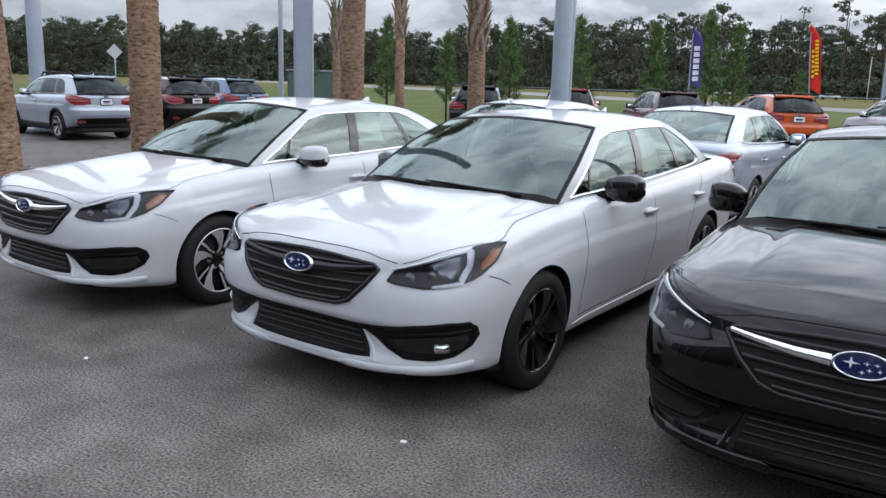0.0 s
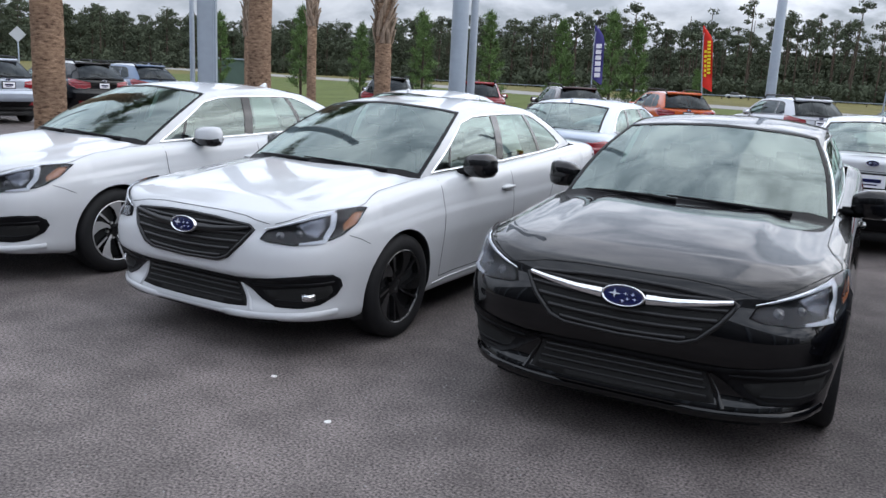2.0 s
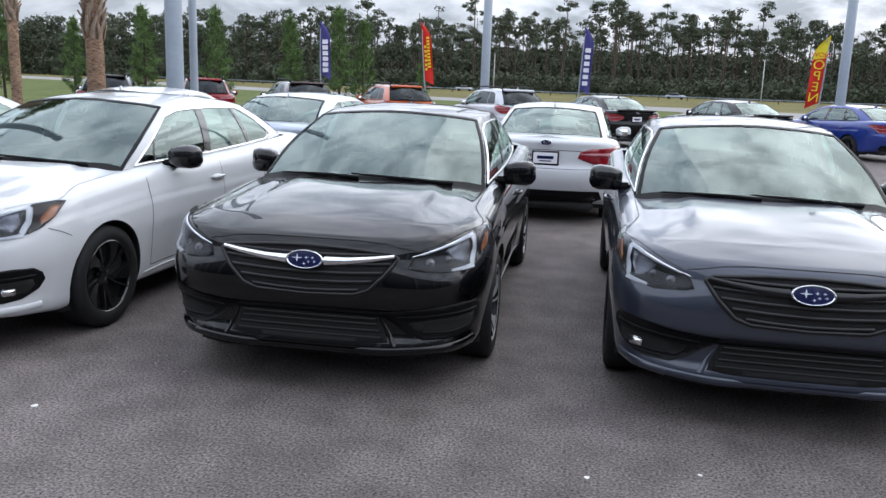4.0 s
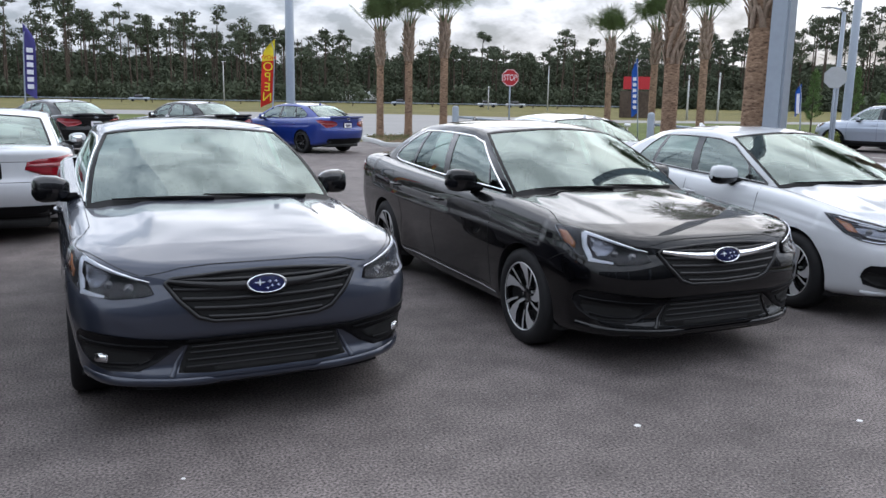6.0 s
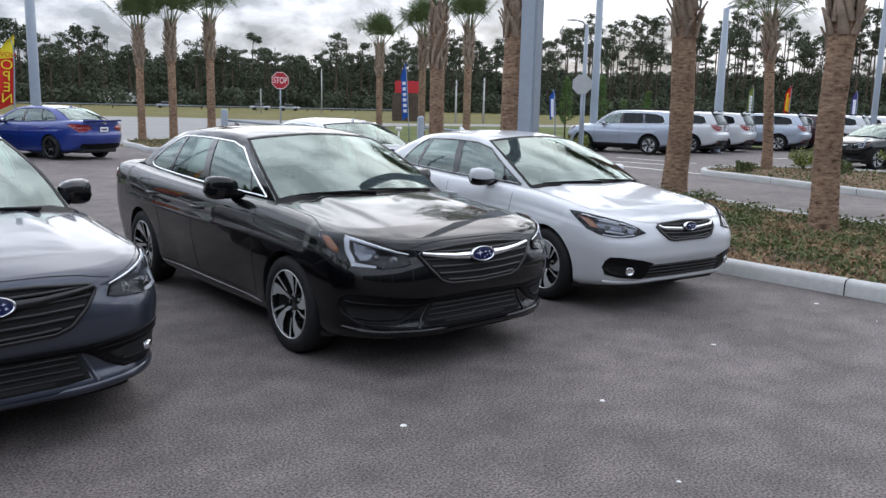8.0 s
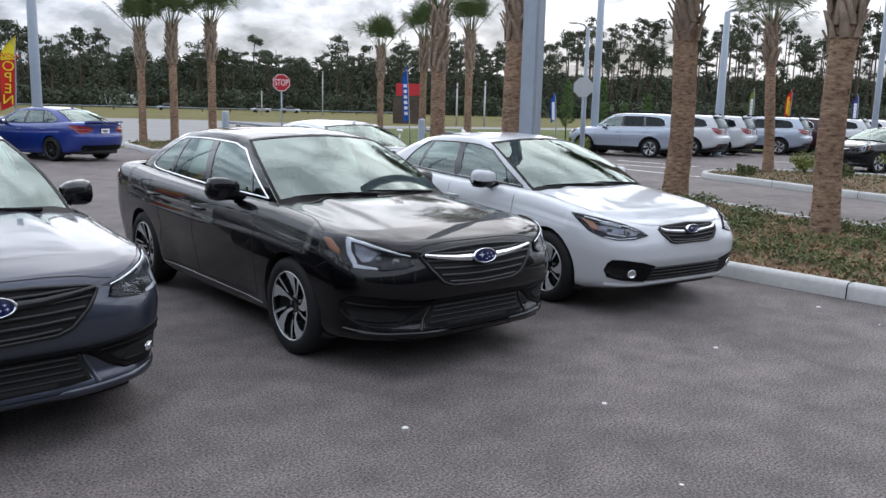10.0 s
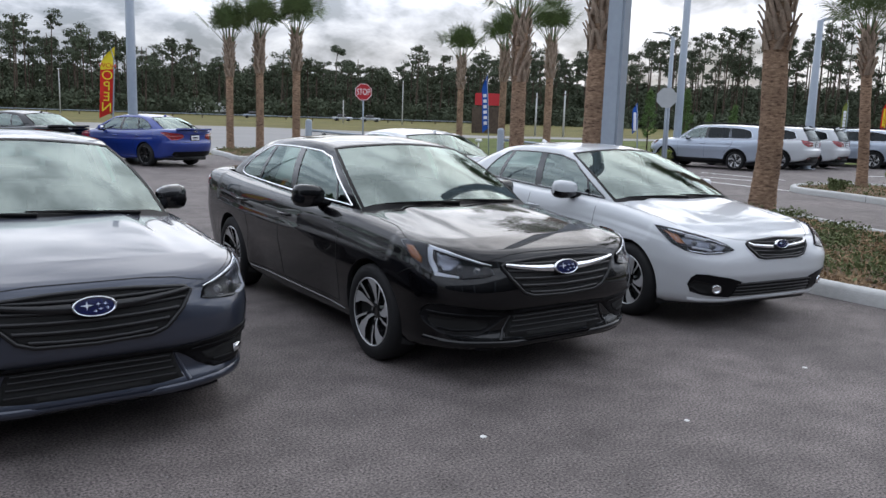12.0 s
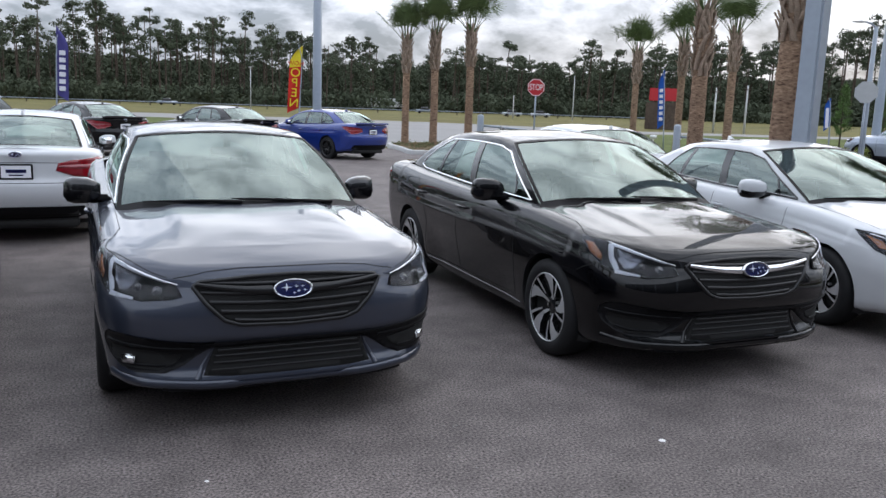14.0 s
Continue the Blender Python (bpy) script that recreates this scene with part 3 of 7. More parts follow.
class Skin:
    """Lays flat outlines and lines on the car's skin."""
    def __init__(self, bms):
        verts, polys = [], []
        for b in bms:
            b.verts.index_update()
            o = len(verts)
            verts += [v.co.copy() for v in b.verts]
            polys += [[v.index + o for v in f.verts] for f in b.faces]
        self.tree = BVHTree.FromPolygons(verts, polys)

    def put(self, p, d, off):
        d = Vector(d).normalized()
        hit = self.tree.ray_cast(Vector(p) + d * 2.5, -d, 4.0)
        if hit[0] is None:
            hit = self.tree.find_nearest(Vector(p))
        nn = hit[1] if hit[1].dot(d) > 0 else -hit[1]
        return hit[0] + (nn * .7 + d * .3).normalized() * off, nn

    def patch(self, bm, pts, d, off=.004, step=.035, skirt=.012, mi=0):
        d = Vector(d).normalized()
        u = Vector((0, 0, 1)).cross(d)
        u = u.normalized() if u.length > .1 else Vector((0, 1, 0))
        w = d.cross(u)
        q = [(Vector(p).dot(u), Vector(p).dot(w)) for p in pts]
        o = Vector(pts[0]).dot(d)
        ring = []
        for a, b in zip(q, q[1:] + q[:1]):
            k = max(1, int(math.hypot(b[0] - a[0], b[1] - a[1]) / step))
            ring += [(a[0] + (b[0] - a[0]) * i / k, a[1] + (b[1] - a[1]) * i / k) for i in range(k)]
        n = len(ring)
        lo, hi = [min(r[c] for r in ring) for c in (0, 1)], [max(r[c] for r in ring) for c in (0, 1)]
        inner = []
        yy = lo[1] + step / 2
        while yy < hi[1]:
            xx = lo[0] + step / 2
            while xx < hi[0]:
                inside = False
                for (x1, y1), (x2, y2) in zip(ring, ring[1:] + ring[:1]):
                    if (y1 > yy) != (y2 > yy) and xx < (x2 - x1) * (yy - y1) / (y2 - y1) + x1:
                        inside = not inside
                if inside and min(math.hypot(xx - r[0], yy - r[1]) for r in ring) > step * .45:
                    inner.append((xx, yy))
                xx += step
            yy += step
        vs, _, fs, *_ = delaunay_2d_cdt([Vector(p) for p in ring + inner], [(i, (i + 1) % n) for i in range(n)], [], 1, 1e-6)
        made = []
        for p in vs:
            c, nn = self.put(u * p.x + w * p.y + d * o, d, off)
            made.append(bm.verts.new(c))
        for f in fs:
            bm.faces.new([made[i] for i in f]).material_index = mi
        if skirt:
            low = [bm.verts.new(made[i].co - d * (skirt + max(off, 0))) for i in range(n)]
            for i in range(n):
                bm.faces.new((made[i], made[(i + 1) % n], low[(i + 1) % n], low[i])).material_index = mi

    def strip(self, bm, pts, d, width=.006, off=.0015, step=.04, thick=0.0, mi=0):
        """A narrow band along a line on the skin."""
        line = []
        pts = [Vector(p) for p in pts]
        for a, b in zip(pts, pts[1:]):
            k = max(1, int((b - a).length / step))
            line += [a.lerp(b, i / k) for i in range(k)]
        line.append(pts[-1])
        if not isinstance(d, list):
            d = [d] * len(line)
        else:
            d = [Vector(d[0]).lerp(Vector(d[1]), i / (len(line) - 1)) for i in range(len(line))]
        on = [self.put(p, dd, off) for p, dd in zip(line, d)]
        rows = []
        for i, (c, nn) in enumerate(on):
            tan = (on[min(i + 1, len(on) - 1)][0] - on[max(i - 1, 0)][0]).normalized()
            w = width if not isinstance(width, tuple) else width[0] + (width[1] - width[0]) * i / (len(on) - 1)
            s = tan.cross(nn).normalized() * w / 2
            rows.append([bm.verts.new(c + s), bm.verts.new(c - s)] if not thick else
                        [bm.verts.new(c + s - nn * thick), bm.verts.new(c + s * .7), bm.verts.new(c - s * .7), bm.verts.new(c - s - nn * thick)])
        for r0, r1 in zip(rows, rows[1:]):
            for k in range(len(r0) - 1):
                bm.faces.new((r0[k], r0[k + 1], r1[k + 1], r1[k])).material_index = mi


def mir(pts, s):
    return [(p[0], p[1] * s, p[2]) for p in pts]


def wheel(parent, S, x, side, style):
    """A wheel: barrel with the tyre and the spoked rim on it."""
    t, r, y0 = S["tyre"], S["rim"], S["track"]
    bm = bmesh.new()
    lathe(bm, [(r * .95, -.10), (r * .93, .02), (r * .90, .06), (r * .2, .0), (.0005, .0)], 32)
    lathe(bm, [(r * .62, .015), (r * .62, .03), (.05, .03)], 24)
    hub = part("wheel", bm, M_DASH, parent)
    bm = bmesh.new()
    lathe(bm, [(r * .98, -.105), (r + .03, -.118), (t - .035, -.118), (t - .008, -.098), (t, -.06), (t, .06), (t - .008, .098), (t - .035, .114), (r + .035, .118), (r + .012, .112), (r * .98, .10)], 48, closed=True)
    for g in (-.045, 0, .045):
        lathe(bm, [(t + .0012, g - .006), (t + .0015, g), (t + .0012, g + .006)], 48)
    part("tyre", bm, M_TYRE, hub, "black rubber tyre")
    bm = bmesh.new()
    lathe(bm, [(r * 1.0, .098), (r * 1.01, .108), (r * .99, .111), (r * .972, .107)], 48, mi=0)
    lathe(bm, [(r * .972, .107), (r * .95, .098), (r * .94, .06)], 48, mi=1)
    lathe(bm, [(.06, .03), (.055, .060), (.030, .066), (.029, .060), (.0005, .060)], 20, mi=1)
    blades = ((-.02, -.34, .022, .115), (.30, .22, .012, .022)) if style != "plain" else ((0, 0, .05, .062),)
    for k in range(5):
        for e, (a0, a1, w0, w1) in enumerate(blades):
            a = k * math.tau / 5 + .3
            row = []
            for rr, ang, ww, yy in ((.045, a + a0 * .5, w0, .060), (r * .42, a + a0, w0 * 1.15, .082), (r * .72, a + (a0 + a1) / 2, (w0 + w1) / 2, .096), (r * .97, a + a1, w1, .104)):
                c, q0 = math.cos(ang), math.sin(ang)
                row.append([bm.verts.new((c * rr - q0 * q * ww / 2, yy + dy, q0 * rr + c * q * ww / 2)) for q, dy in ((-1.15, -.035), (-1, 0), (1, 0), (1.15, -.035))])
            for r0, r1 in zip(row, row[1:]):
                for q in range(4):
                    fc = bm.faces.new((r0[q], r0[(q + 1) % 4], r1[(q + 1) % 4], r1[q]))
                    fc.material_index = 0 if (q == 1 and style != "black" and (e == 0 or r0[1].co.y > .08)) else 1
        a = (k + .5) * math.tau / 5 + .3
        nut = [[bm.verts.new((.062 * math.cos(a) + .011 * math.cos(j * math.tau / 6), y, .062 * math.sin(a) + .011 * math.sin(j * math.tau / 6))) for j in range(6)] for y in (.03, .058)]
        for j in range(6):
            bm.faces.new((nut[0][j], nut[0][(j + 1) % 6], nut[1][(j + 1) % 6], nut[1][j])).material_index = 0
        bm.faces.new(nut[1]).material_index = 0
    part("rim", bm, [M_DARKALLOY if style == "black" else M_ALLOY, M_DARKALLOY], hub, "black alloy rim" if style == "black" else "machined and black alloy rim", smooth=False)
    hub.matrix_basis = pose(x, side * y0, S["hub"], 0, random.uniform(0, 70), 0 if side > 0 else 180)
    return hub


def badge(bm_oval, bm_ring, bm_star, a=.098, b=.047):
    """An oval plate with plain star shapes, facing +x."""
    n = 36
    rim_o = [(0, a * math.cos(k * math.tau / n), b * math.sin(k * math.tau / n)) for k in range(n)]
    c = bm_oval.verts.new((.012, 0, 0))
    vs = [bm_oval.verts.new((.006, y * .93, z * .93)) for _, y, z in rim_o]
    for k in range(n):
        bm_oval.faces.new((c, vs[k], vs[(k + 1) % n]))
    rows = [[bm_ring.verts.new((x, y * s, z * s)) for _, y, z in rim_o] for s, x in ((1.04, -.012), (1.02, .010), (.96, .014), (.90, .006))]
    for r0, r1 in zip(rows, rows[1:]):
        for k in range(n):
            bm_ring.faces.new((r0[k], r0[(k + 1) % n], r1[(k + 1) % n], r1[k]))
    for y, z, s in ((-.036, .006, .030), (.014, .010, .013), (.046, .010, .012), (.024, -.012, .012), (.056, -.010, .012), (.002, -.022, .012)):
        s *= a / .098
        p = [bm_star.verts.new((.016, y * a / .098 + s * (1 if k % 2 == 0 else .25) * math.cos(k * math.tau / 8), z * b / .047 + s * .72 * (1 if k % 2 == 0 else .25) * math.sin(k * math.tau / 8))) for k in range(8)]
        bm_star.faces.new(p)


def build_car(S, col, name, label, style="twin", front="chrome", trim_side="chrome", mirror=None, fogs=False, rails=False, cladding=False, sticker=False, wing=False, dark_rear=True):
    """One car with its parts; the paint sits in the first material slot of every painted part."""
    car = thing(name, label, "car")
    G, drop, H, tag = shell(S)
    nc, nr = G.shape[0] - 1, G.shape[1] - 1
    F, zt = curve(S["front"]), curve(S["zt"])
    wb, arch, hubz = S["wb"], S["arch"], S["hub"]
    big = S is BIGSUV
    cowl, deck = -.46, S["bl"][1][0] + .10
    seamx = (-.50, S["pillars"][3][0] - .06, -wb + .42)
    door = lambda x, lo, hi: hi < x < lo
    low = [(i, j) for i in range(nc) for j in range(nr) if (i, j) not in drop]
    cx = lambda i: (G[i, :, 0].mean() + G[i + 1, :, 0].mean()) / 2
    j0 = int(nr * .10)
    sets = {"front_door": [], "rear_door": [], "body": []}
    for i, j in low:
        x = cx(i)
        k = "front_door" if door(x, seamx[0], seamx[1]) and j >= j0 else "rear_door" if door(x, seamx[1], seamx[2]) and j >= j0 else "body"
        sets[k].append((i, j))
    bms = {}
    for k, fs in sets.items():
        bms[k] = bmesh.new()
        add_grid(bms[k], G, fs)
    edge = [tuple(G[i, -1]) for i in range(nc + 1)]
    hood = [p for p in edge if p[0] > cowl]
    lid = [p for p in edge if p[0] < deck]

    bms["bonnet"] = bmesh.new()
    bonnet_patch(bms["bonnet"], edge, cowl, S)
    bms["boot_lid"] = bmesh.new()
    lid_crown = curve(S["crown"])
    across(bms["boot_lid"], lid, lambda x, z: lid_crown(x), 12)
    ng = H.shape[1] - 1
    cols = range(H.shape[0] - 1)
    glass_of = lambda i, j: (tag[i] in ("ws", "bl") and 0 <= j < ng) or (tag[i] in ("q0", "w1", "w2", "w3") and 1 <= j < ng - 2)
    bms["roof"] = bmesh.new()
    add_grid(bms["roof"], H, [(i, j) for i in cols for j in range(ng) if not glass_of(i, j)])
    rt = [tuple(H[i, -1]) for i in range(H.shape[0])]
    x0, x1 = S["ws"][2][0], S["bl"][2][0]
    spine = curve(S["spine"])
    across(bms["roof"], rt, lambda x, z: spine(x) - z, 12)
    for b in bms.values():
        face_out(b)
    skin = Skin(list(bms.values()))
    gbm = bmesh.new()
    add_grid(gbm, H, [(i, j) for i in cols for j in range(ng)])
    gskin = Skin([gbm, bms["roof"]])
    gbm.free()
    P = {}
    for k, b in bms.items():
        if k in ("front_door", "rear_door"):
            for s in (1, -1):
                h = b.copy()
                bmesh.ops.delete(h, geom=[v for v in h.verts if v.co.y * s < 0], context="VERTS")
                P[k, s] = part(k, h, col, car)
            b.free()
        else:
            P[k] = part(k, b, col, car)
    blend_normals([o for k, o in P.items() if k != "roof"])
    body = P["body"]
    # glass
    def pane(name, tags, m, par, flip=(1, -1), dz=0.0):
        b = bmesh.new()
        vs = [(i, j) for i in cols for j in range(ng) if tag[i] in tags and glass_of(i, j)]
        add_grid(b, H, vs)
        if len(flip) == 1:
            bmesh.ops.delete(b, geom=[v for v in b.verts if v.co.y * flip[0] < 0], context="VERTS")
        face_out(b)
        return part(name, b, m, par)
    back = M_GLASS_DARK if S["suv"] else M_GLASS
    wsg = pane("windscreen", ("ws",), M_GLASS, car)
    rwg = pane("rear_window", ("bl",), back, car)
    for s in (1, -1):
        fd, rd = P["front_door", s], P["rear_door", s]
        pane("quarter_pane", ("q0",), M_GLASS, fd, (s,))
        pane("window_pane", ("w1",), M_GLASS, fd, (s,))
        pane("window_pane", ("w2",), back, rd, (s,))
        pane("quarter_pane", ("w3",), back, rd, (s,))
    # black borders round the windscreen and the rear window, black door pillars, bright window line
    D = {"f": (1, 0, 0), "b": (-1, 0, 0), 1: (0, 1, 0), -1: (0, -1, 0), "t": (0, 0, 1)}
    fr = [i for i in range(len(tag)) if tag[i] == "ws"] + [tag.index("ap")]
    bk = [i for i in range(len(tag)) if tag[i] == "bl"]
    b = bmesh.new()
    for s in (1, -1):
        line = mir([tuple(H[i, 0]) for i in fr] + [tuple(H[fr[-1], j]) for j in range(1, ng + 1)] + [tuple(H[i, ng]) for i in fr[::-1]], s)
        gskin.strip(b, line[:len(fr)], (1, 0, 1.2), .085, .003)
        q = [tuple(H[fr[-1], j] * .86 + H[fr[-2], j] * .14) for j in range(ng + 1)]
        gskin.strip(b, mir(q, s), (1, 0, 1.2), .024, .003)
        gskin.strip(b, line[len(fr) + ng - 1:], (1, 0, 1.2), .035, .003)
    part("windscreen_border", b, M_TRIM, wsg, "black printed border")
    b = bmesh.new()
    for s in (1, -1):
        gskin.strip(b, mir([tuple(H[i, 0]) for i in bk], s), (-1, 0, 1), .035, .003)
        gskin.strip(b, mir([tuple(H[bk[0], j] * .84 + H[bk[1], j] * .16) for j in range(ng + 1)], s), (-1, 0, 1), .026, .003)
        gskin.strip(b, mir([tuple(H[i, ng]) for i in bk], s), (-1, 0, 1), .04, .003)
    part("rear_window_border", b, M_TRIM, rwg, "black printed border")
    first = {k: tag.index(k) for k in ("ap", "q0", "w1", "bp", "w2", "qp", "w3", "cp")}
    for s in (1, -1):
        b = bmesh.new()
        sk = gskin
        mid = (H[first["bp"], :] + H[first["w2"], :]) / 2
        sk.strip(b, mir([tuple(p) for p in mid[1:ng - 1]], s), D[s], .105, .004)
        part("pillar_cover", b, M_GLOSS, P["front_door", s])
        b = bmesh.new()
        midq = (H[first["qp"], :] + H[first["w3"], :]) / 2
        sk.strip(b, mir([tuple(p) for p in midq[1:ng - 1]], s), D[s], .05, .004)
        part("pillar_cover", b, M_GLOSS, P["rear_door", s])
        b = bmesh.new()
        (xa, xb), (za, zb_) = S["pillars"][1], (H[first["q0"], 0, 2], H[first["q0"], ng, 2])
        vd = (xa - .36 - xa) / (xb - xa)
        sk.strip(b, mir([(xa - .27, 0, za + .03), (xa - .36, 0, za + (zb_ - za) * vd)], s), D[s], .020, .004)
        part("pane_divider", b, M_GLOSS, P["front_door", s])
        b = bmesh.new()
        idx = range(first["q0"], first["cp"] + 1)
        loop = [tuple((H[i, 0] * .45 + H[i, 1] * .55)) for i in idx] + [tuple(H[first["cp"], j]) for j in range(2, ng - 2)] + [tuple((H[i, ng - 2] * .9 + H[i, ng - 1] * .1)) for i in reversed(idx)]
        loop += [tuple(H[first["q0"], j]) for j in range(ng - 3, 0, -1)] + [loop[0]]
        sk.strip(b, mir(loop, s), D[s], .018, .007, thick=.007)
        part("window_trim", b, M_CHROME if trim_side == "chrome" else M_GLOSS, P["front_door", s], "bright window trim" if trim_side == "chrome" else "black window trim")
    # wheel arches and underside
    for cxx in (0, -wb):
        for s in (1, -1):
            b = bmesh.new()
            rows = []
            for k in range(25):
                a = math.radians(-24 + 228 * k / 24)
                x, z = cxx + arch * math.cos(a), hubz + arch * math.sin(a)
                if z < .17:
                    continue
                yo = skin.put((x + (.012 * math.cos(a)), s, z + .012 * math.sin(a)), D[s], 0)[0].y
                rows.append([bm_v for bm_v in (b.verts.new((x, yo, z)), b.verts.new((x, yo - s * .03, z)), b.verts.new((cxx + (arch + .02) * math.cos(a), yo - s * .05, hubz + (arch + .02) * math.sin(a))), b.verts.new((cxx + (arch + .02) * math.cos(a), s * .55, hubz + (arch + .02) * math.sin(a))))])
            for r0, r1 in zip(rows, rows[1:]):
                for k in range(3):
                    b.faces.new((r0[k], r1[k], r1[k + 1], r0[k + 1]))
            part("arch_liner", b, M_DASH, body)
    b = bmesh.new()
    tail = S["rear"][4][1]
    box(b, tail + .22, .72, -.60, .60, .20, .34, .02)
    box(b, -wb + .5, -.5, -.76, .76, .215, .30, .02)
    box(b, .50, .72, -.60, .60, .22, .70, .02)
    box(b, tail + .15, tail + .5, -.62, .62, .34, .85, .02)
    part("underbody", b, M_DASH, body)
    if cladding:
        for cxx in (0, -wb):
            for s in (1, -1):
                b = bmesh.new()
                line = [(cxx + (arch + .03) * math.cos(math.radians(a)), 0, hubz + (arch + .03) * math.sin(math.radians(a))) for a in range(-12, 193, 8)]
                skin.strip(b, line, D[s], .075, .012, thick=.012)
                part("arch_cladding", b, M_TRIM, body, "black plastic arch cladding")
        for s in (1, -1):
            b = bmesh.new()
            skin.strip(b, [(-.42, 0, S["zb"][3][1] + .07), (-wb + .42, 0, S["zb"][2][1] + .07)], D[s], .15, .012, thick=.012)
            part("sill_cladding", b, M_TRIM, body, "black plastic sill")
    # panel gaps
    for s in (1, -1):
        b = bmesh.new()
        zl = .30
        for x in seamx[:2]:
            skin.strip(b, [(x - .02 * (x > -1), 0, zl), (x, 0, .6), (x + .0, 0, zt(x) - .02)], D[s], .006, .002)
        q = [(-wb + .42, 0, zl), (-wb + .42, 0, .45), (-wb + .48, 0, .62), (-wb + .40, 0, .78), (-wb + .22, 0, .93), (-wb + .12, 0, zt(-wb) - .02)]
        skin.strip(b, q, D[s], .006, .002)
        skin.strip(b, [(seamx[0] - .02, 0, zl), (-wb + .42, 0, zl)], D[s], .006, .002)
        part("door_gap", b, M_SEAM, body)
    dxx, dzz = max(p[1] for p in S["front"]) - .956, S["zt"][-1][1] - .866
    for s in (1, -1):
        b = bmesh.new()
        if S is COMPACT:
            e = [p for p in hood if p[0] < .30]
            skin.strip(b, mir([(.9, 0, .785), (.86, .25, .780), (.80, .40, .765), (.70, .50, .750)], s), [(1, 0, .35), (1, 0, .7)], .004, .0022)
            skin.strip(b, mir([(.70, .50, .750), (.60, .60, .775), (.48, .69, .80), (.38, .735, .83)] + [(x, y + .002, z) for x, y, z in e], s), [(1, 0, .7), (0, s * .35, 1)], .004, .0022)
        else:
            e = [p for p in hood if p[0] < .12]
            skin.strip(b, mir([(.9, 0, .852 + dzz), (.88, .25, .848 + dzz), (.86, .40, .834 + dzz), (.84, .47, .815 + dzz), (.80, .56, .795 + dzz)], s), (1, 0, .2), .004, .0022)
            skin.strip(b, mir([(x + dxx, y, z + dzz) for x, y, z in ((.80, .56, .795), (.76, .625, .816), (.66, .72, .858), (.55, .806, .888), (.44, .868, .900), (.34, .85, .912), (.22, .80, .928))] + [(x, y + .002, z) for x, y, z in e], s), [(1, s * .7, .3), (0, s * .4, 1)], .004, .0022)
            skin.strip(b, mir([(.53 + dxx, .86, .742 + dzz), (.45 + dxx, .88, .715 + dzz), (.36 + dxx, .89, .672 + dzz)], s), (.5, s, 0), .004, .0022)
        part("bonnet_gap", b, M_SEAM, body)
    if not cladding:
        for s in (1, -1):
            b = bmesh.new()
            skin.strip(b, [(-.43, 0, .262), (-1.4, 0, .268), (-wb + .43, 0, .275)], D[s], .012, .006, thick=.006)
            part("sill_edge", b, col, body)
    # mirrors
    for s in (1, -1):
        b = bmesh.new()
        x, z = S["pillars"][0][0] - .525, zt(-.8) + .055
        yb = S["side"][9][1] - .03
        rows = []
        sq = lambda c: math.copysign(abs(c) ** .6, c)
        for dy, w, h, dx in ((.02, .04, .04, .02), (.05, .078, .066, .01), (.10, .088, .082, .0), (.18, .082, .086, -.015), (.222, .064, .074, -.03), (.242, .032, .04, -.04)):
            rows.append([b.verts.new((x + dx + w * sq(math.cos(k * math.tau / 20)) * (1 if math.cos(k * math.tau / 20) > 0 else .55), s * (yb + dy), z + h * sq(math.sin(k * math.tau / 20)))) for k in range(20)])
        for r0, r1 in zip(rows, rows[1:]):
            for k in range(20):
                b.faces.new((r0[k], r0[(k + 1) % 20], r1[(k + 1) % 20], r1[k]))
        b.faces.new(rows[-1])
        mo = part("mirror", b, mirror or col, P["front_door", s])
        b = bmesh.new()
        cap = []
        for dy, w, h, dx in ((.02, .035, .036, .02), (.05, .079, .066, .01), (.10, .092, .086, .0), (.18, .086, .090, -.015), (.222, .068, .078, -.03), (.245, .036, .044, -.04)):
            cap.append([b.verts.new((x + dx + w * sq(math.cos(a)) * (1 if math.cos(a) > 0 else .55), s * (yb + dy), z + h * sq(math.sin(a)))) for a in (math.radians(-174 + 168 * k / 10) for k in range(11))])
        for r0, r1 in zip(cap, cap[1:]):
            for k in range(10):
                b.faces.new((r0[k], r0[k + 1], r1[k + 1], r1[k]))
        part("mirror_cap", b, M_GLOSS, mo, "black lower mirror cap")
        b = bmesh.new()
        box(b, x - .035, x + .055, min(s * (yb - .04), s * (yb + .10)), max(s * (yb - .04), s * (yb + .10)), z - .085, z - .03, .015)
        part("mirror_foot", b, M_TRIM, mo)
        b = bmesh.new()
        box(b, x - .064, x - .056, min(s * (yb + .05), s * (yb + .19)), max(s * (yb + .05), s * (yb + .19)), z - .045, z + .05, .002)
        part("mirror_glass", b, M_CHROME, mo)
    # handles
    for s in (1, -1):
        for dr, x, z in (("front_door", seamx[1] + .10, .84), ("rear_door", -wb + .30, .865)):
            z += zt(-1.5) - 1.01
            b = bmesh.new()
            skin.patch(b, [(x + .075 * math.cos(k * math.tau / 14), 0, z + .026 * math.sin(k * math.tau / 14)) for k in range(14)], D[s], .003, .02, .004)
            cup = part("handle_cup", b, col, P[dr, s])
            b = bmesh.new()
            c = skin.put((x, 0, z), D[s], .022)[0]
            tube(b, [(x + .10, c.y - s * .02, z + .004), (x + .075, c.y + s * .002, z + .006), (x, c.y + s * .006, z + .008), (x - .075, c.y + s * .002, z + .006), (x - .10, c.y - s * .02, z + .004)], [.008, .012, .013, .012, .008], 8)
            part("door_handle", b, col, P[dr, s])
    # wipers
    wcols = [i for i in range(len(tag)) if tag[i] == "ws"] + [tag.index("ap")]

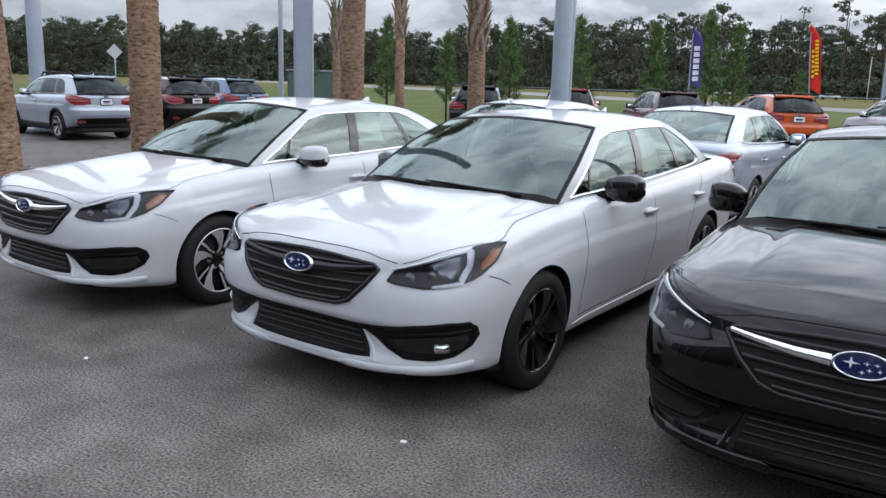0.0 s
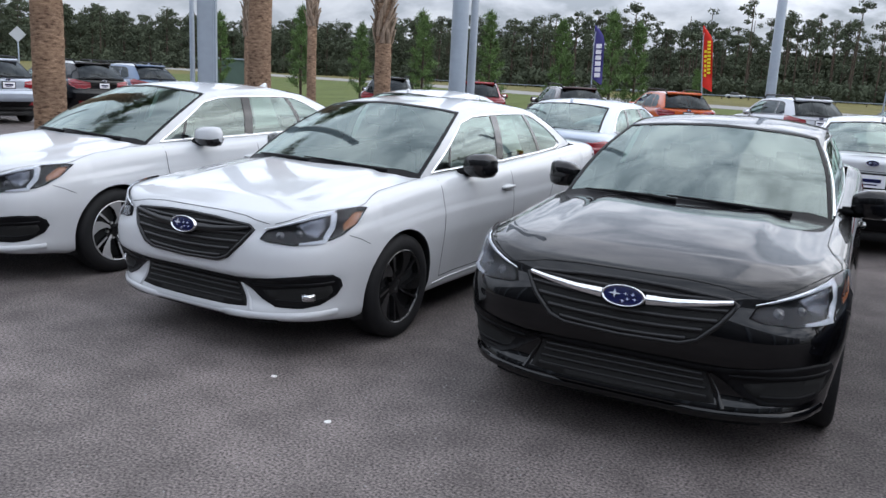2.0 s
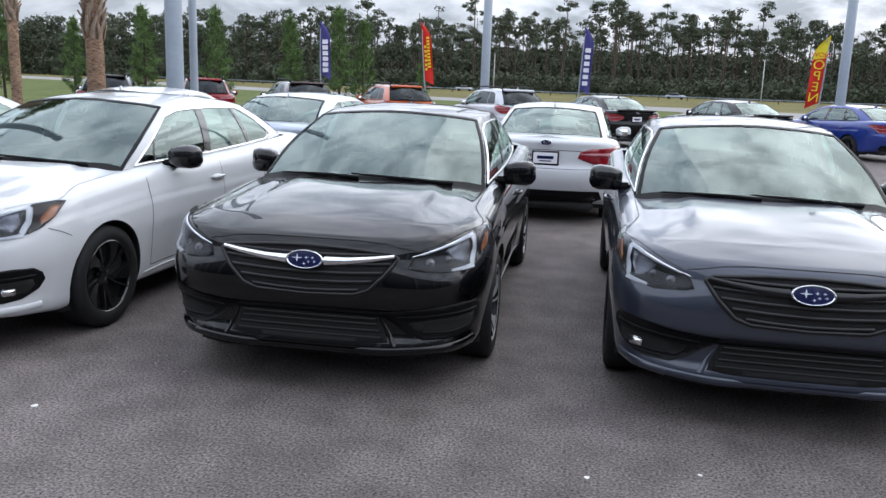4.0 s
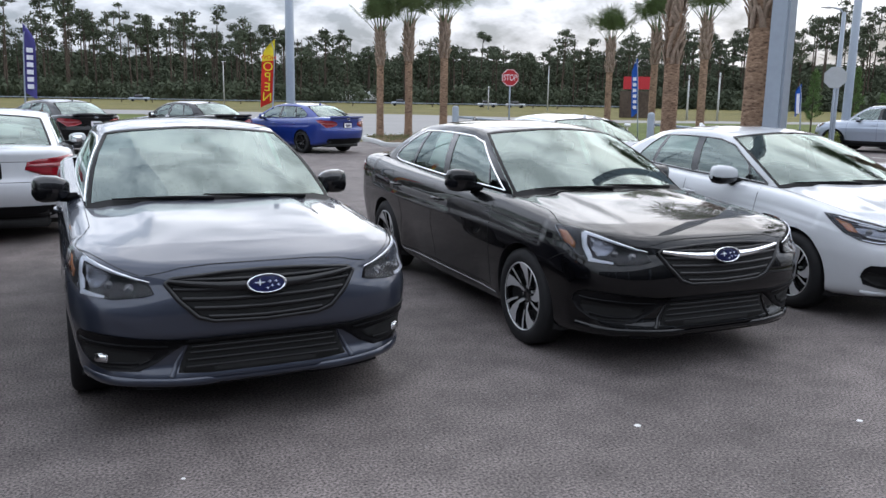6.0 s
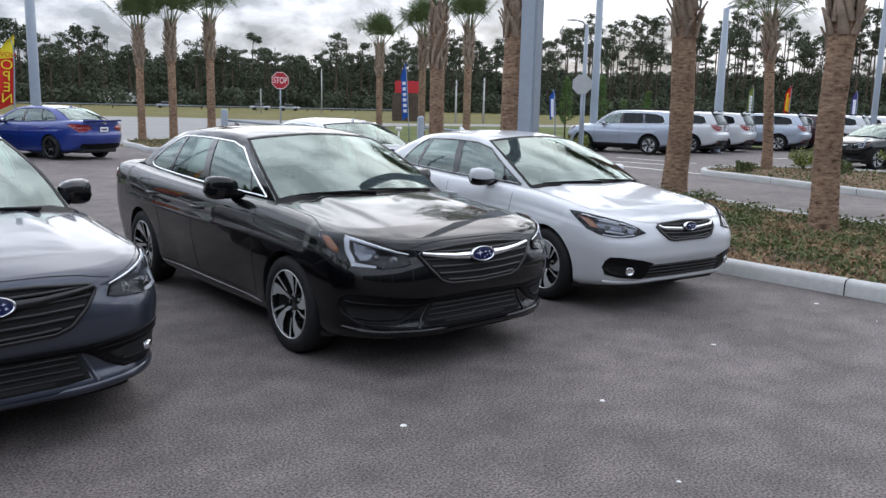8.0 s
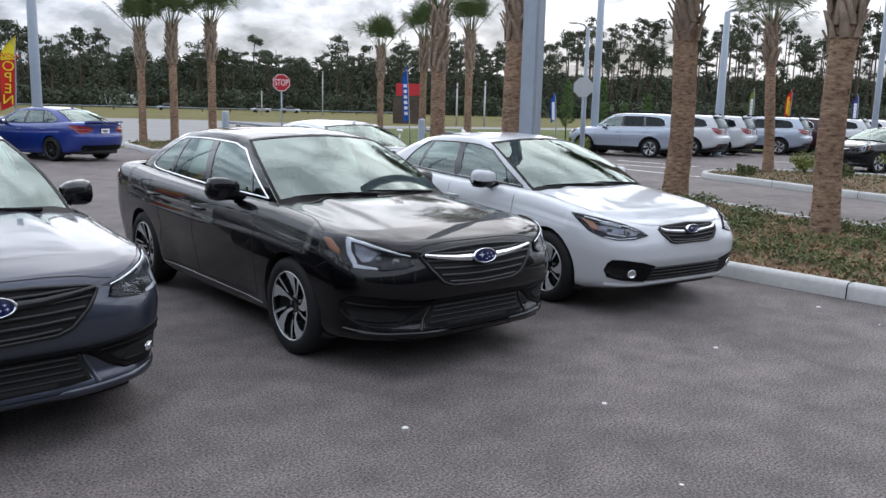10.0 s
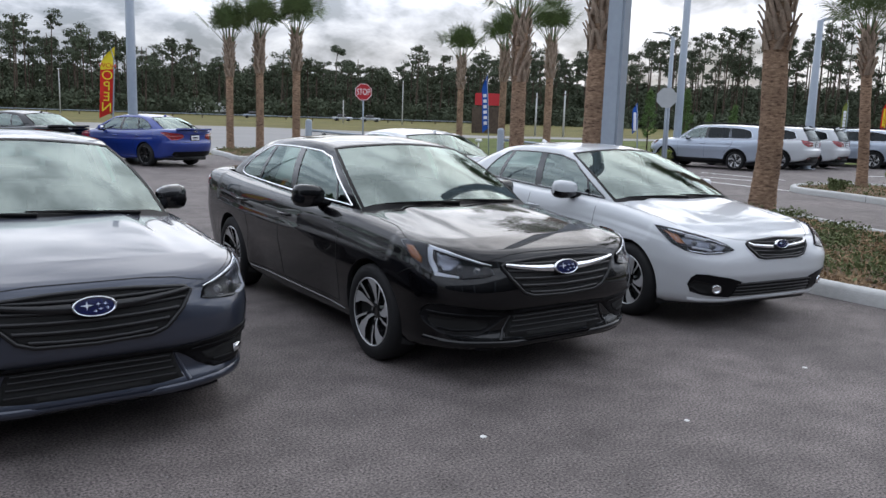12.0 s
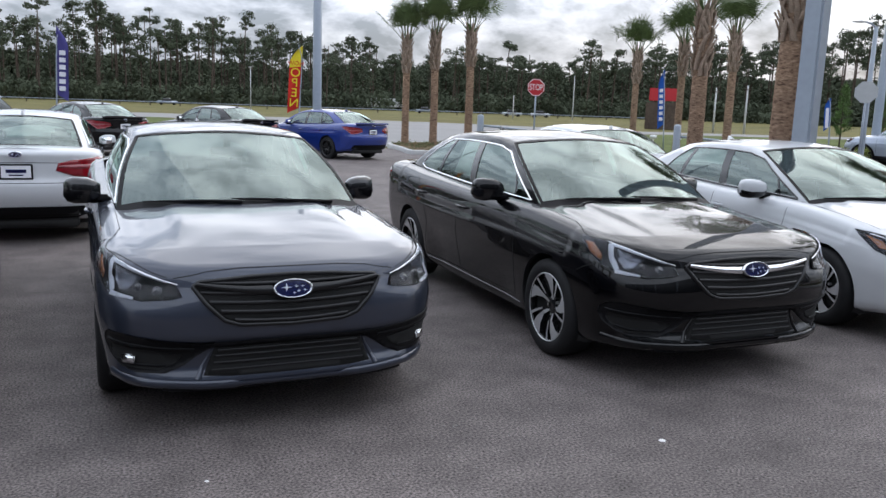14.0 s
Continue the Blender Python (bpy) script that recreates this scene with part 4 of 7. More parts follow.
    def on_glass(y, v):
        k = min(abs(y) / S["ws"][1][1], .999) * (len(wcols) - 1)
        i, f = wcols[int(k)], k - int(k)
        a_, b_ = (H[i, 0] * (1 - f) + H[i + 1, 0] * f), (H[i, 1] * (1 - f) + H[i + 1, 1] * f)
        p = a_ + (b_ - a_) * v
        return Vector((p[0] + .008, math.copysign(p[1], y), p[2] + .014))
    for ys in ((.56, .34, .10, -.10), (-.04, -.22, -.45, -.62)):
        b = bmesh.new()
        tube(b, [on_glass(y, v) for y, v in zip(ys, (.02, .16, .34, .50) if ys[0] > 0 else (.02, .24, .34, .38))], [.013, .011, .009, .005], 6)
        part("wiper", b, M_TRIM, car, "black windscreen wiper")
    # aerial fin
    b = bmesh.new()
    xa, za = S["bl"][2][0] + .12, S["bl"][2][2] + (.015 if not S["suv"] else .03)
    rows = [[b.verts.new((xa + dx + l * q, w * (1 - abs(q)) * sy, za + h)) for q, sy in ((-1, 1), (0, 1), (1, 1), (0, -1))] for dx, l, w, h in ((0, .08, .03, -.03), (-.01, .065, .02, .02), (-.04, .02, .006, .055))]
    for r0, r1 in zip(rows, rows[1:]):
        for k in range(4):
            b.faces.new((r0[k], r0[(k + 1) % 4], r1[(k + 1) % 4], r1[k]))
    b.faces.new(rows[-1])
    part("aerial_fin", b, col, P["roof"])
    if rails:
        for s in (1, -1):
            b = bmesh.new()
            xs = [x0 - .12, x0 - .28, (x0 + x1) / 2, x1 + .18, x1 + .02]
            zs = [S["roofz"][-1][1] + .02, S["roofz"][2][1] + .085, S["roofz"][2][1] + .095, S["roofz"][1][1] + .085, S["roofz"][0][1] + .03]
            ry = curve(S["roofy"])
            tube(b, [(x, s * (ry(x) - .03), z) for x, z in zip(xs, zs)], [.02, .022, .02, .022, .02], 8)
            part("roof_rail", b, M_TRIM, P["roof"], "black roof rail")
    front_details(car, S, skin, body, col, front, fogs)
    rear_details(car, S, skin, body, col, wing, cladding)
    # cabin
    zf, dz = .36, S["ws"][0][2] - 1.03
    b = bmesh.new()
    box(b, -.60, -.34, -.52, .52, .60 + dz, .955 + dz, .03)
    box(b, -.84, -.50, -.66, .66, .72 + dz, .950 + dz, .06)
    part("dashboard", b, M_DASH, car)
    b = bmesh.new()
    box(b, -3.0, -.3, -.66, .66, zf, zf + .05)
    box(b, -3.25 if not S["suv"] else tail + .25, -2.75, -.62, .62, zf + .3, 1.0 + dz, .04)
    part("cabin_floor", b, M_DASH, car)
    for s in (1, -1):
        b = bmesh.new()
        box(b, -1.70, -1.18, s * .38 - .24, s * .38 + .24, zf + .14 + dz, zf + .30 + dz, .06)
        vs = box(b, -1.86, -1.70, s * .38 - .23, s * .38 + .23, zf + .25 + dz, 1.06 + dz, .06)
        vs = box(b, -1.95, -1.84, s * .38 - .12, s * .38 + .12, 1.07 + dz, 1.25 + dz, .045)
        part("front_seat", b, M_CLOTH, car)
    b = bmesh.new()
    box(b, -2.55, -2.1, -.60, .60, zf + .12 + dz, zf + .28 + dz, .06)
    box(b, -2.76, -2.55, -.60, .60, zf + .2 + dz, 1.02 + dz, .06)
    for y in (-.38, 0, .38):
        box(b, -2.82, -2.73, y - .11, y + .11, 1.0 + dz, 1.15 + dz, .04)
    part("rear_seat", b, M_CLOTH, car)
    b = bmesh.new()
    ring = [(-.88 - .06 * math.sin(k * math.tau / 20) * .4, .38 + .175 * math.cos(k * math.tau / 20), .57 + dz + .155 * math.sin(k * math.tau / 20)) for k in range(21)]
    tube(b, ring, .016, 6, False)
    box(b, -.88, -.80, .33, .43, .525 + dz, .615 + dz, .02)
    part("steering_wheel", b, M_DASH, car)
    b = bmesh.new()
    c = S["ws"][2]
    box(b, c[0] + .09, c[0] + .12, -.125, .125, c[2] - .17, c[2] - .10, .015)
    box(b, c[0] + .06, c[0] + .10, -.02, .02, c[2] - .11, c[2] - .045, .006)
    part("inner_mirror", b, M_DASH, car)
    if sticker:
        i0 = first["w2"]
        for s in (1, -1):
            b = bmesh.new()
            q = [H[i0, 2], H[i0 + 4, 2], H[i0 + 4, ng - 2], H[i0, ng - 2]]
            b.faces.new([b.verts.new((p[0] - .06, s * (p[1] - .012), p[2])) for p in q])
            part("window_sticker", b, M_PAPER, car, "pale paper window sticker", smooth=False)
    for x in (0, -wb):
        for s in (1, -1):
            wheel(car, S, x, s, style)
    return car


def front_details(car, S, skin, body, col, kind, fogs):
    f = (1, 0, 0)
    dx, dz = max(p[1] for p in S["front"]) - .956, S["zt"][-1][1] - .866
    compact = S is COMPACT
    k = lambda pts: [(x + dx, y, z + dz) for x, y, z in pts]
    if compact:
        grille = [(.9, -.36, .735), (.9, -.30, .752), (.9, 0, .765), (.9, .30, .752), (.9, .36, .735), (.9, .345, .70), (.9, .27, .632), (.9, .2, .618), (.9, -.2, .618), (.9, -.27, .632), (.9, -.345, .70)]
        gz0, gz1, bar_z, gw = .618, .765, .725, .36
    else:
        grille = k([(.9, -.475, .768), (.9, -.44, .790), (.9, -.20, .808), (.9, 0, .813), (.9, .20, .808), (.9, .44, .790), (.9, .475, .768), (.9, .42, .69), (.9, .335, .605), (.9, .26, .580), (.9, 0, .570), (.9, -.26, .580), (.9, -.335, .605), (.9, -.42, .69)])
        gz0, gz1, bar_z, gw = .570 + dz, .813 + dz, .742 + dz, .475
    b = bmesh.new()
    skin.patch(b, grille, f, .003, .03, .006)
    g = part("grille", b, M_SEAM, body, "black radiator grille")
    n = 4 if compact else 5
    inside = lambda z: gw * (1 - .62 * max(0, (gz1 - .05 - z) / (gz1 - gz0)) ** 1.5) - .02
    for i in range(n):
        z = gz0 + (gz1 - gz0) * (i + .55) / (n + .35)
        w = inside(z)
        b = bmesh.new()
        skin.strip(b, [(.9, -w, z + .010), (.9, -w * .5, z), (.9, 0, z - .004), (.9, w * .5, z), (.9, w, z + .010)], f, (gz1 - gz0) / n * .44, .012, thick=.012)
        part("grille_slat", b, M_SATIN, g)
    b = bmesh.new()
    ring = grille + grille[:1]
    skin.strip(b, ring, f, .022, .014, .03, thick=.014)
    part("grille_frame", b, M_SATIN, g)
    w = gw - .02
    for s in (1, -1):
        b = bmesh.new()
        if not compact:
            skin.strip(b, mir([(.9, .10, bar_z), (.9, .22, bar_z + .006), (.9, .36, bar_z + .022), (.9, w, bar_z + .036)], s), f, (.050, .022), .026, thick=.020)
        else:
            skin.strip(b, mir([(.9, .09, bar_z - .02), (.9, .30, bar_z - .005), (.9, w, bar_z + .012)], s), f, .030, .020, thick=.014)
        part("grille_bar", b, M_CHROME if kind == "chrome" else M_SATIN, g, "chrome bar" if kind == "chrome" else "black bar")
    c = skin.put((.9, 0, bar_z - (.012 if compact else 0)), f, .030)[0]
    bo, br, bs = bmesh.new(), bmesh.new(), bmesh.new()
    badge(bo, br, bs, .072 if compact else .098, .036 if compact else .047)
    o = part("badge", bo, M_BADGE, g, "blue oval badge with plain stars")
    o.matrix_basis = pose(c.x, 0, c.z, 0, -12, 0)
    part("badge_ring", br, M_CHROME, o)
    part("badge_motif", bs, M_LAMPWHITE, o, smooth=False)
    # lower bumper
    b = bmesh.new()
    if compact:
        intake = [(.9, -.40, .42), (.9, .40, .42), (.9, .50, .30), (.9, -.50, .30)]
        skin.patch(b, intake, f, .003, .03, .004)
    else:
        intake = k([(.9, -.375, .458), (.9, 0, .462), (.9, .375, .458), (.9, .43, .318), (.9, .30, .308), (.9, 0, .305), (.9, -.30, .308), (.9, -.43, .318)])
        skin.patch(b, intake, f, .003, .03, .004)
    ik = part("lower_grille", b, M_SEAM, body, "black lower air intake")
    if not compact:
        b = bmesh.new()
        skin.strip(b, k([(.9, -.40, .474), (.9, 0, .478), (.9, .40, .474)]), f, .034, .010, thick=.008)
        part("bumper_band", b, M_TRIM, ik, "black plastic band")
    b = bmesh.new()
    zs = (.34, .375, .41, .44) if not compact else (.32, .35, .38, .41)
    for z in zs:
        z = z + (0 if compact else dz)
        w = .40 - (z - .31) * .3 if not compact else .45
        b = bmesh.new()
        skin.strip(b, [(.9, -w, z), (.9, 0, z), (.9, w, z)], f, .012, .010, thick=.01)
        part("lower_grille_slat", b, M_SATIN, ik)
    for s in (1, -1):
        d = (1, s * .55, 0)
        b = bmesh.new()
        if compact:
            band = [(.85, .40, .432), (.83, .52, .466), (.74, .68, .492), (.66, .735, .490), (.62, .755, .455), (.605, .765, .40), (.63, .75, .335), (.72, .68, .312), (.85, .50, .292)]
        else:
            band = k([(.90, .37, .462), (.9, .37, .492), (.88, .46, .497), (.80, .64, .522), (.72, .775, .536), (.62, .835, .528), (.57, .852, .495), (.555, .855, .448), (.59, .838, .395), (.68, .79, .345), (.75, .725, .330), (.84, .60, .332), (.865, .52, .372), (.885, .465, .418), (.90, .41, .452)])
        skin.patch(b, mir(band, s), d, .006, .025, .008)
        fp = part("fog_pocket", b, M_TRIM, body, "black plastic bumper corner")
        b = bmesh.new()
        inner = [(.66, .74, .44), (.60, .765, .39), (.70, .70, .335), (.80, .60, .33), (.82, .55, .40)] if compact else k([(.62, .822, .462), (.61, .828, .425), (.64, .81, .385), (.72, .752, .352), (.82, .63, .350), (.85, .555, .385), (.85, .52, .425), (.78, .68, .452)])
        skin.patch(b, mir(inner, s), d, .0085, .03, .001)
        part("fog_recess", b, M_SEAM, fp)
        if not compact:
            b = bmesh.new()
            skin.strip(b, mir(k([(.60, .83, .482), (.76, .70, .476), (.88, .47, .455)]), s), d, .016, .015, thick=.010)
            skin.strip(b, mir(k([(.66, .79, .385), (.74, .735, .370), (.84, .60, .372)]), s), d, .014, .014, thick=.006)
            part("fog_louvre", b, M_TRIM, fp)
        if fogs or compact:
            c, nn = skin.put(mir(k([(.70, .735, .398)]) if not compact else [(.76, .60, .372)], s)[0], d, .016)
            b = bmesh.new()
            if compact:
                lathe(b, [(.038, -.012), (.038, .004), (.028, .008), (.026, 0), (.0005, .006)], 20)
            else:
                box(b, -.038, .038, -.012, .008, -.022, .022, .006)
            q = part("fog_lamp", b, M_CHROME, fp, "clear fog lamp")
            q.matrix_basis = Matrix.LocRotScale(c, (Vector((nn.x, nn.y, 0)).to_track_quat("Y", "Z")), None)
        # folded edge beside the air intake, then the lip
        if not compact:
            b = bmesh.new()
            skin.strip(b, mir(k([(.89, .455, .300), (.90, .445, .36), (.905, .395, .452)]), s), d, (.030, .010), .008, .02, thick=.008)
            part("bumper_fang", b, col, body)
    b = bmesh.new()
    if not compact:
        half = k([(.9, 0, .265), (.9, .30, .266), (.89, .44, .270), (.82, .62, .280), (.72, .77, .287), (.62, .84, .292)])
        skin.strip(b, mir(half[:0:-1], -1) + half, f, .044, .012, thick=.012)
    else:
        half = [(.9, 0, .272), (.9, .34, .272), (.86, .50, .262), (.74, .68, .262), (.64, .76, .265)]
        skin.strip(b, mir(half[:0:-1], -1) + half, f, .040, .016, thick=.016)
    part("bumper_lip", b, col, body)
    if not compact:
        b = bmesh.new()
        half = k([(.9, 0, .240), (.9, .30, .240), (.89, .44, .244), (.82, .62, .254)])
        skin.strip(b, mir(half[:0:-1], -1) + half, f, .014, .016, thick=.012)
        part("splitter", b, M_TRIM, body, "black plastic lower edge")
    # headlights
    for s in (1, -1):
        d = (1, s * .9, .15)
        if compact:
            hl = [(.74, .40, .672), (.70, .52, .640), (.62, .63, .630), (.52, .72, .650), (.42, .775, .695), (.30, .81, .79), (.25, .815, .835), (.34, .775, .826), (.50, .69, .800), (.62, .57, .764), (.70, .46, .718)]
        else:
            hl = k([(.86, .495, .716), (.84, .53, .702), (.785, .665, .690), (.70, .765, .700), (.62, .815, .720), (.55, .845, .745), (.46, .870, .80), (.37, .885, .885), (.44, .865, .893), (.55, .80, .880), (.66, .715, .850), (.76, .62, .808), (.83, .52, .765)])
        b = bmesh.new()
        skin.patch(b, mir(hl, s), d, .005, .025, .008)
        h = part("headlight", b, M_HOUSING, body, "clear lens headlight with dark housing")
        cen = Vector([sum(p[i] for p in hl) / len(hl) for i in range(3)])
        b = bmesh.new()
        # bright light guide bracket
        if not compact:
            skin.strip(b, mir(k([(.81, .555, .782), (.66, .715, .842), (.57, .79, .866)]), s), d, (.010, .022), .012, .02, thick=.004)
            skin.strip(b, mir(k([(.575, .79, .864), (.60, .80, .79), (.65, .785, .722)]), s), d, (.040, .030), .012, .02, thick=.004)
            skin.strip(b, mir(k([(.64, .79, .714), (.70, .745, .706), (.755, .69, .700)]), s), d, (.026, .014), .012, .02, thick=.004)
        else:
            skin.strip(b, mir([(.66, .58, .665), (.56, .69, .682)], s), d, .012, .012, .02, thick=.004)
            skin.strip(b, mir([(.60, .585, .735), (.48, .70, .765)], s), d, .012, .012, .02, thick=.004)
        part("light_guide", b, M_LAMPWHITE, h)
        b = bmesh.new()
        ref = [(.70, .46, .70), (.62, .585, .728), (.50, .70, .755), (.46, .735, .735), (.52, .72, .70), (.62, .63, .668), (.70, .52, .662)] if compact else k([(.735, .65, .795), (.68, .70, .822), (.61, .765, .844), (.635, .775, .775), (.675, .748, .73), (.71, .715, .735)])
        skin.patch(b, mir(ref, s), d, .0075, .02, .001)
        part("lamp_reflector", b, M_REFLECTOR, h)
        b = bmesh.new()
        amber = [(.40, .80, .780), (.46, .765, .715), (.52, .73, .708), (.46, .745, .765), (.33, .79, .80)] if compact else k([(.41, .876, .866), (.47, .852, .862), (.535, .822, .80), (.545, .835, .765), (.47, .866, .80)])
        skin.patch(b, mir(amber, s), d, .0085, .02, .001)
        part("indicator", b, M_AMBER, h)
        for p, r in (((.795, .59, .738), .022), ((.73, .67, .752), .020)) if not compact else (((.66, .57, .70), .026), ((.56, .67, .715), .022)):
            p = p if compact else k([p])[0]
            c, nn = skin.put(mir([p], s)[0], d, .010)
            bb = bmesh.new()
            lathe(bb, [(r * 1.15, -.004), (r * 1.1, .004), (r * .85, .003), (r * .6, .009), (.0005, .012)], 16)
            bmesh.ops.transform(bb, matrix=Matrix.LocRotScale(c, nn.to_track_quat("Y", "Z"), None), verts=bb.verts)
            part("projector", bb, M_PROJECTOR, h, "clear projector lens")
        b = bmesh.new()
        if compact:
            skin.strip(b, mir([(.70, .47, .706), (.62, .575, .745), (.50, .695, .778), (.36, .768, .806)], s), d, .010, .013, .02, thick=.004)
            skin.strip(b, mir([(.70, .50, .652), (.62, .63, .640), (.54, .705, .655)], s), d, .010, .013, .02, thick=.004)
        else:
            skin.strip(b, mir(k([(.84, .515, .772), (.76, .62, .805), (.66, .714, .846), (.56, .794, .874)]), s), d, .006, .0135, .02, thick=.003)
        part("lamp_bezel", b, M_CHROME, h, "bright lamp edge")
        b = bmesh.new()
        skin.patch(b, mir(hl, s), d, .016, .025, 0)
        part("headlight_lens", b, M_LENS, h)


def rear_details(car, S, skin, body, col, wing, cladding):
    r = (-1, 0, 0)
    tail = S["rear"][4][1]
    zt = S["zt"][0][1]
    suv = S["suv"]
    zl = zt - (.20 if not suv else .16)
    for s in (1, -1):
        d = (-1, s * .9, 0)
        b = bmesh.new()
        if suv:
            lamp = [(tail, .44, zl - .03), (tail, .46, zl + .045), (tail, .62, zl + .06), (tail + .10, .78, zl + .08), (tail + .28, .85, zl + .10), (tail + .40, .87, zl + .085), (tail + .28, .87, zl + .0), (tail + .10, .80, zl - .05), (tail, .62, zl - .05)]
        else:
            lamp = [(tail, .44, zl - .01), (tail, .47, zl + .05), (tail, .62, zl + .075), (tail + .10, .77, zl + .085), (tail + .28, .85, zl + .10), (tail + .46, .88, zl + .085), (tail + .28, .87, zl + .02), (tail + .10, .80, zl - .07), (tail, .66, zl - .06), (tail, .52, zl - .03)]
        lamp = [(x, y, zl - .015 + (z - zl) * (1.75 if suv else 1.35)) for x, y, z in lamp]
        skin.patch(b, mir(lamp, s), d, .008, .03, .012)
        h = part("tail_lamp", b, M_LAMPRED, body, "red tail lamp")
        b = bmesh.new()
        m = [(x, y, zl + .015 + (z - zl) * .22) for x, y, z in lamp]
        skin.patch(b, mir([(x + .02, y * .97 + .01, z) for x, y, z in m], s), d, .0105, .03, .001)
        part("lamp_inner", b, M_LAMPDARK, h)
        if suv:
            b = bmesh.new()
            zz = .50
            skin.patch(b, mir([(tail, .60, zz - .04), (tail, .60, zz + .04), (tail + .08, .76, zz + .045), (tail + .08, .76, zz - .045)], s), d, .016, .04, .01)
            part("reflector", b, M_LAMPRED, body)
    b = bmesh.new()
    if suv:
        low = [(tail, -.70, .42), (tail, -.66, .56), (tail, .66, .56), (tail, .70, .42), (tail, .5, .36), (tail, -.5, .36)]
    else:
        low = [(tail, -.70, .36), (tail, -.66, .46), (tail, .66, .46), (tail, .70, .36), (tail, .55, .31), (tail, -.55, .31)]
    skin.patch(b, low, r, .006, .05, .01)
    part("rear_diffuser", b, M_TRIM, body, "black lower rear bumper")
    # plate
    zp = zl - (.04 if not suv else .02)
    c = skin.put((tail, 0, zp), r, .012)[0]
    b = bmesh.new()
    box(b, c.x - .006, c.x + .01, -.165, .165, zp - .085, zp + .085, .006, 0)
    p = part("plate_frame", b, M_TRIM, body)
    b = bmesh.new()
    box(b, c.x - .010, c.x - .004, -.145, .145, zp - .066, zp + .066, .002, 0)
    box(b, c.x - .012, c.x - .009, -.10, .10, zp - .012, zp + .026, 0, 1)
    box(b, c.x - .012, c.x - .009, -.07, .07, zp - .042, zp - .028, 0, 1)
    part("dealer_plate", b, [M_PLATE, M_BADGE], p, "white dealer plate with plain bars", smooth=False)
    bo, br, bs = bmesh.new(), bmesh.new(), bmesh.new()
    badge(bo, br, bs, .065, .032)
    c = skin.put((tail, 0, zt - (.055 if not suv else .05)), r, .014)[0]
    o = part("rear_badge", bo, M_BADGE, body, "blue oval badge")
    o.matrix_basis = pose(c.x, 0, c.z, 0, 0, 180)
    part("badge_ring", br, M_CHROME, o)
    part("badge_motif", bs, M_LAMPWHITE, o, smooth=False)
    b = bmesh.new()
    skin.strip(b, [(tail, -.66, zp - .115), (tail, -.4, zp - .125), (tail, .4, zp - .125), (tail, .66, zp - .115)], r, .007, .002)
    skin.strip(b, [(tail, -.46, zl + .055), (tail, 0, zl + .06), (tail, .46, zl + .055)], r, .006, .002)
    part("rear_gap", b, M_SEAM, body)
    if wing:
        b = bmesh.new()
        box(b, tail - .03, tail + .16, -.60, .60, zt - .02, zt + .03, .012)
        part("boot_spoiler", b, col, body)
    if suv:
        b = bmesh.new()
        x, _, z = S["bl"][2]
        box(b, x - .075, x + .12, -.50, .50, z - .05, z + .028, .025)
        part("roof_spoiler", b, col, body)
        b = bmesh.new()
        x, _, z = S["bl"][0]
        tube(b, [(x - .02, -.02, z + .04), (x + .02, .10, z + .09), (x + .05, .32, z + .12)], [.012, .01, .005], 6)
        part("rear_wiper", b, M_TRIM, body)


def recolour(car, old, col):
    for o in car.children_recursive:
        for sl in o.material_slots:
            if sl.material == old:
                sl.link = "OBJECT"
                sl.material = col
    return car


# ---- ground ----
def sheet(name, pts, z, m, label, kind="structure", thick=0.0, cat="ground"):
    bm = bmesh.new()
    f = bm.faces.new([bm.verts.new((x, y, z)) for x, y in pts])
    if thick:
        r = bmesh.ops.extrude_face_region(bm, geom=[f])
        for v in r["geom"]:
            if isinstance(v, bmesh.types.BMVert):
                v.co.z -= thick
    bmesh.ops.recalc_face_normals(bm, faces=bm.faces)
    return tagged(part(name, bm, m, smooth=False), label, cat, kind=kind)


sheet("ground", [(-1500, -1500), (1500, -1500), (1500, 1500), (-1500, 1500)], -.03, M_GRASS, "dry green and straw coloured verge grass")
sheet("lot", [(-60, -40), (60, -40), (60, 10), (30, 26), (17, 24), (9.6, 30), (-12, 29), (-26, 25.5), (-30, 24), (-60, 24)], 0, M_ASPHALT, "dark grey asphalt of the car park", thick=.12, cat="asphalt")
sheet("road", [(-300, 215), (-72, 118), (-45, 99), (-13, 82), (4.4, 75), (30, 62), (47, 57), (120, 46), (400, 20), (400, 30), (120, 56), (48, 65), (33, 84), (6, 95), (-16, 101), (-50, 122), (-80, 150), (-300, 260)], -.018, M_ROAD, "pale worn asphalt of the main road", cat="road")
sheet("road_entry", [(5.6, 29.5), (13.4, 33.4), (15.2, 38), (21, 46), (30, 54), (46, 57.2), (30, 62), (4.8, 74.9), (6.8, 52)], -.012, M_ROAD, "pale worn asphalt of the entry road", cat="road")
sheet("verge_grass", [(-90, 24), (-30, 24.2), (-26, 25.6), (-12, 29.1), (5.4, 29.6), (6.6, 52), (4.2, 74.6), (-13, 81.5), (-45, 98.5), (-72, 117), (-120, 130)], -.024, M_VERGE, "mown green verge grass with straw patches", cat="grass")
sheet("verge_grass_east", [(15.4, 37.8), (13.8, 33), (17.2, 24.3), (30, 26.2), (60, 10.2), (200, 10), (200, 36), (120, 45), (47, 56.6), (30.2, 53.6), (21.3, 45.8)], -.024, M_VERGE, "mown green verge grass by the entry road", cat="grass")


def place(ob, x, y, heading):
    ob.matrix_basis = pose(x, y, 0, 0, 0, heading)
    return ob


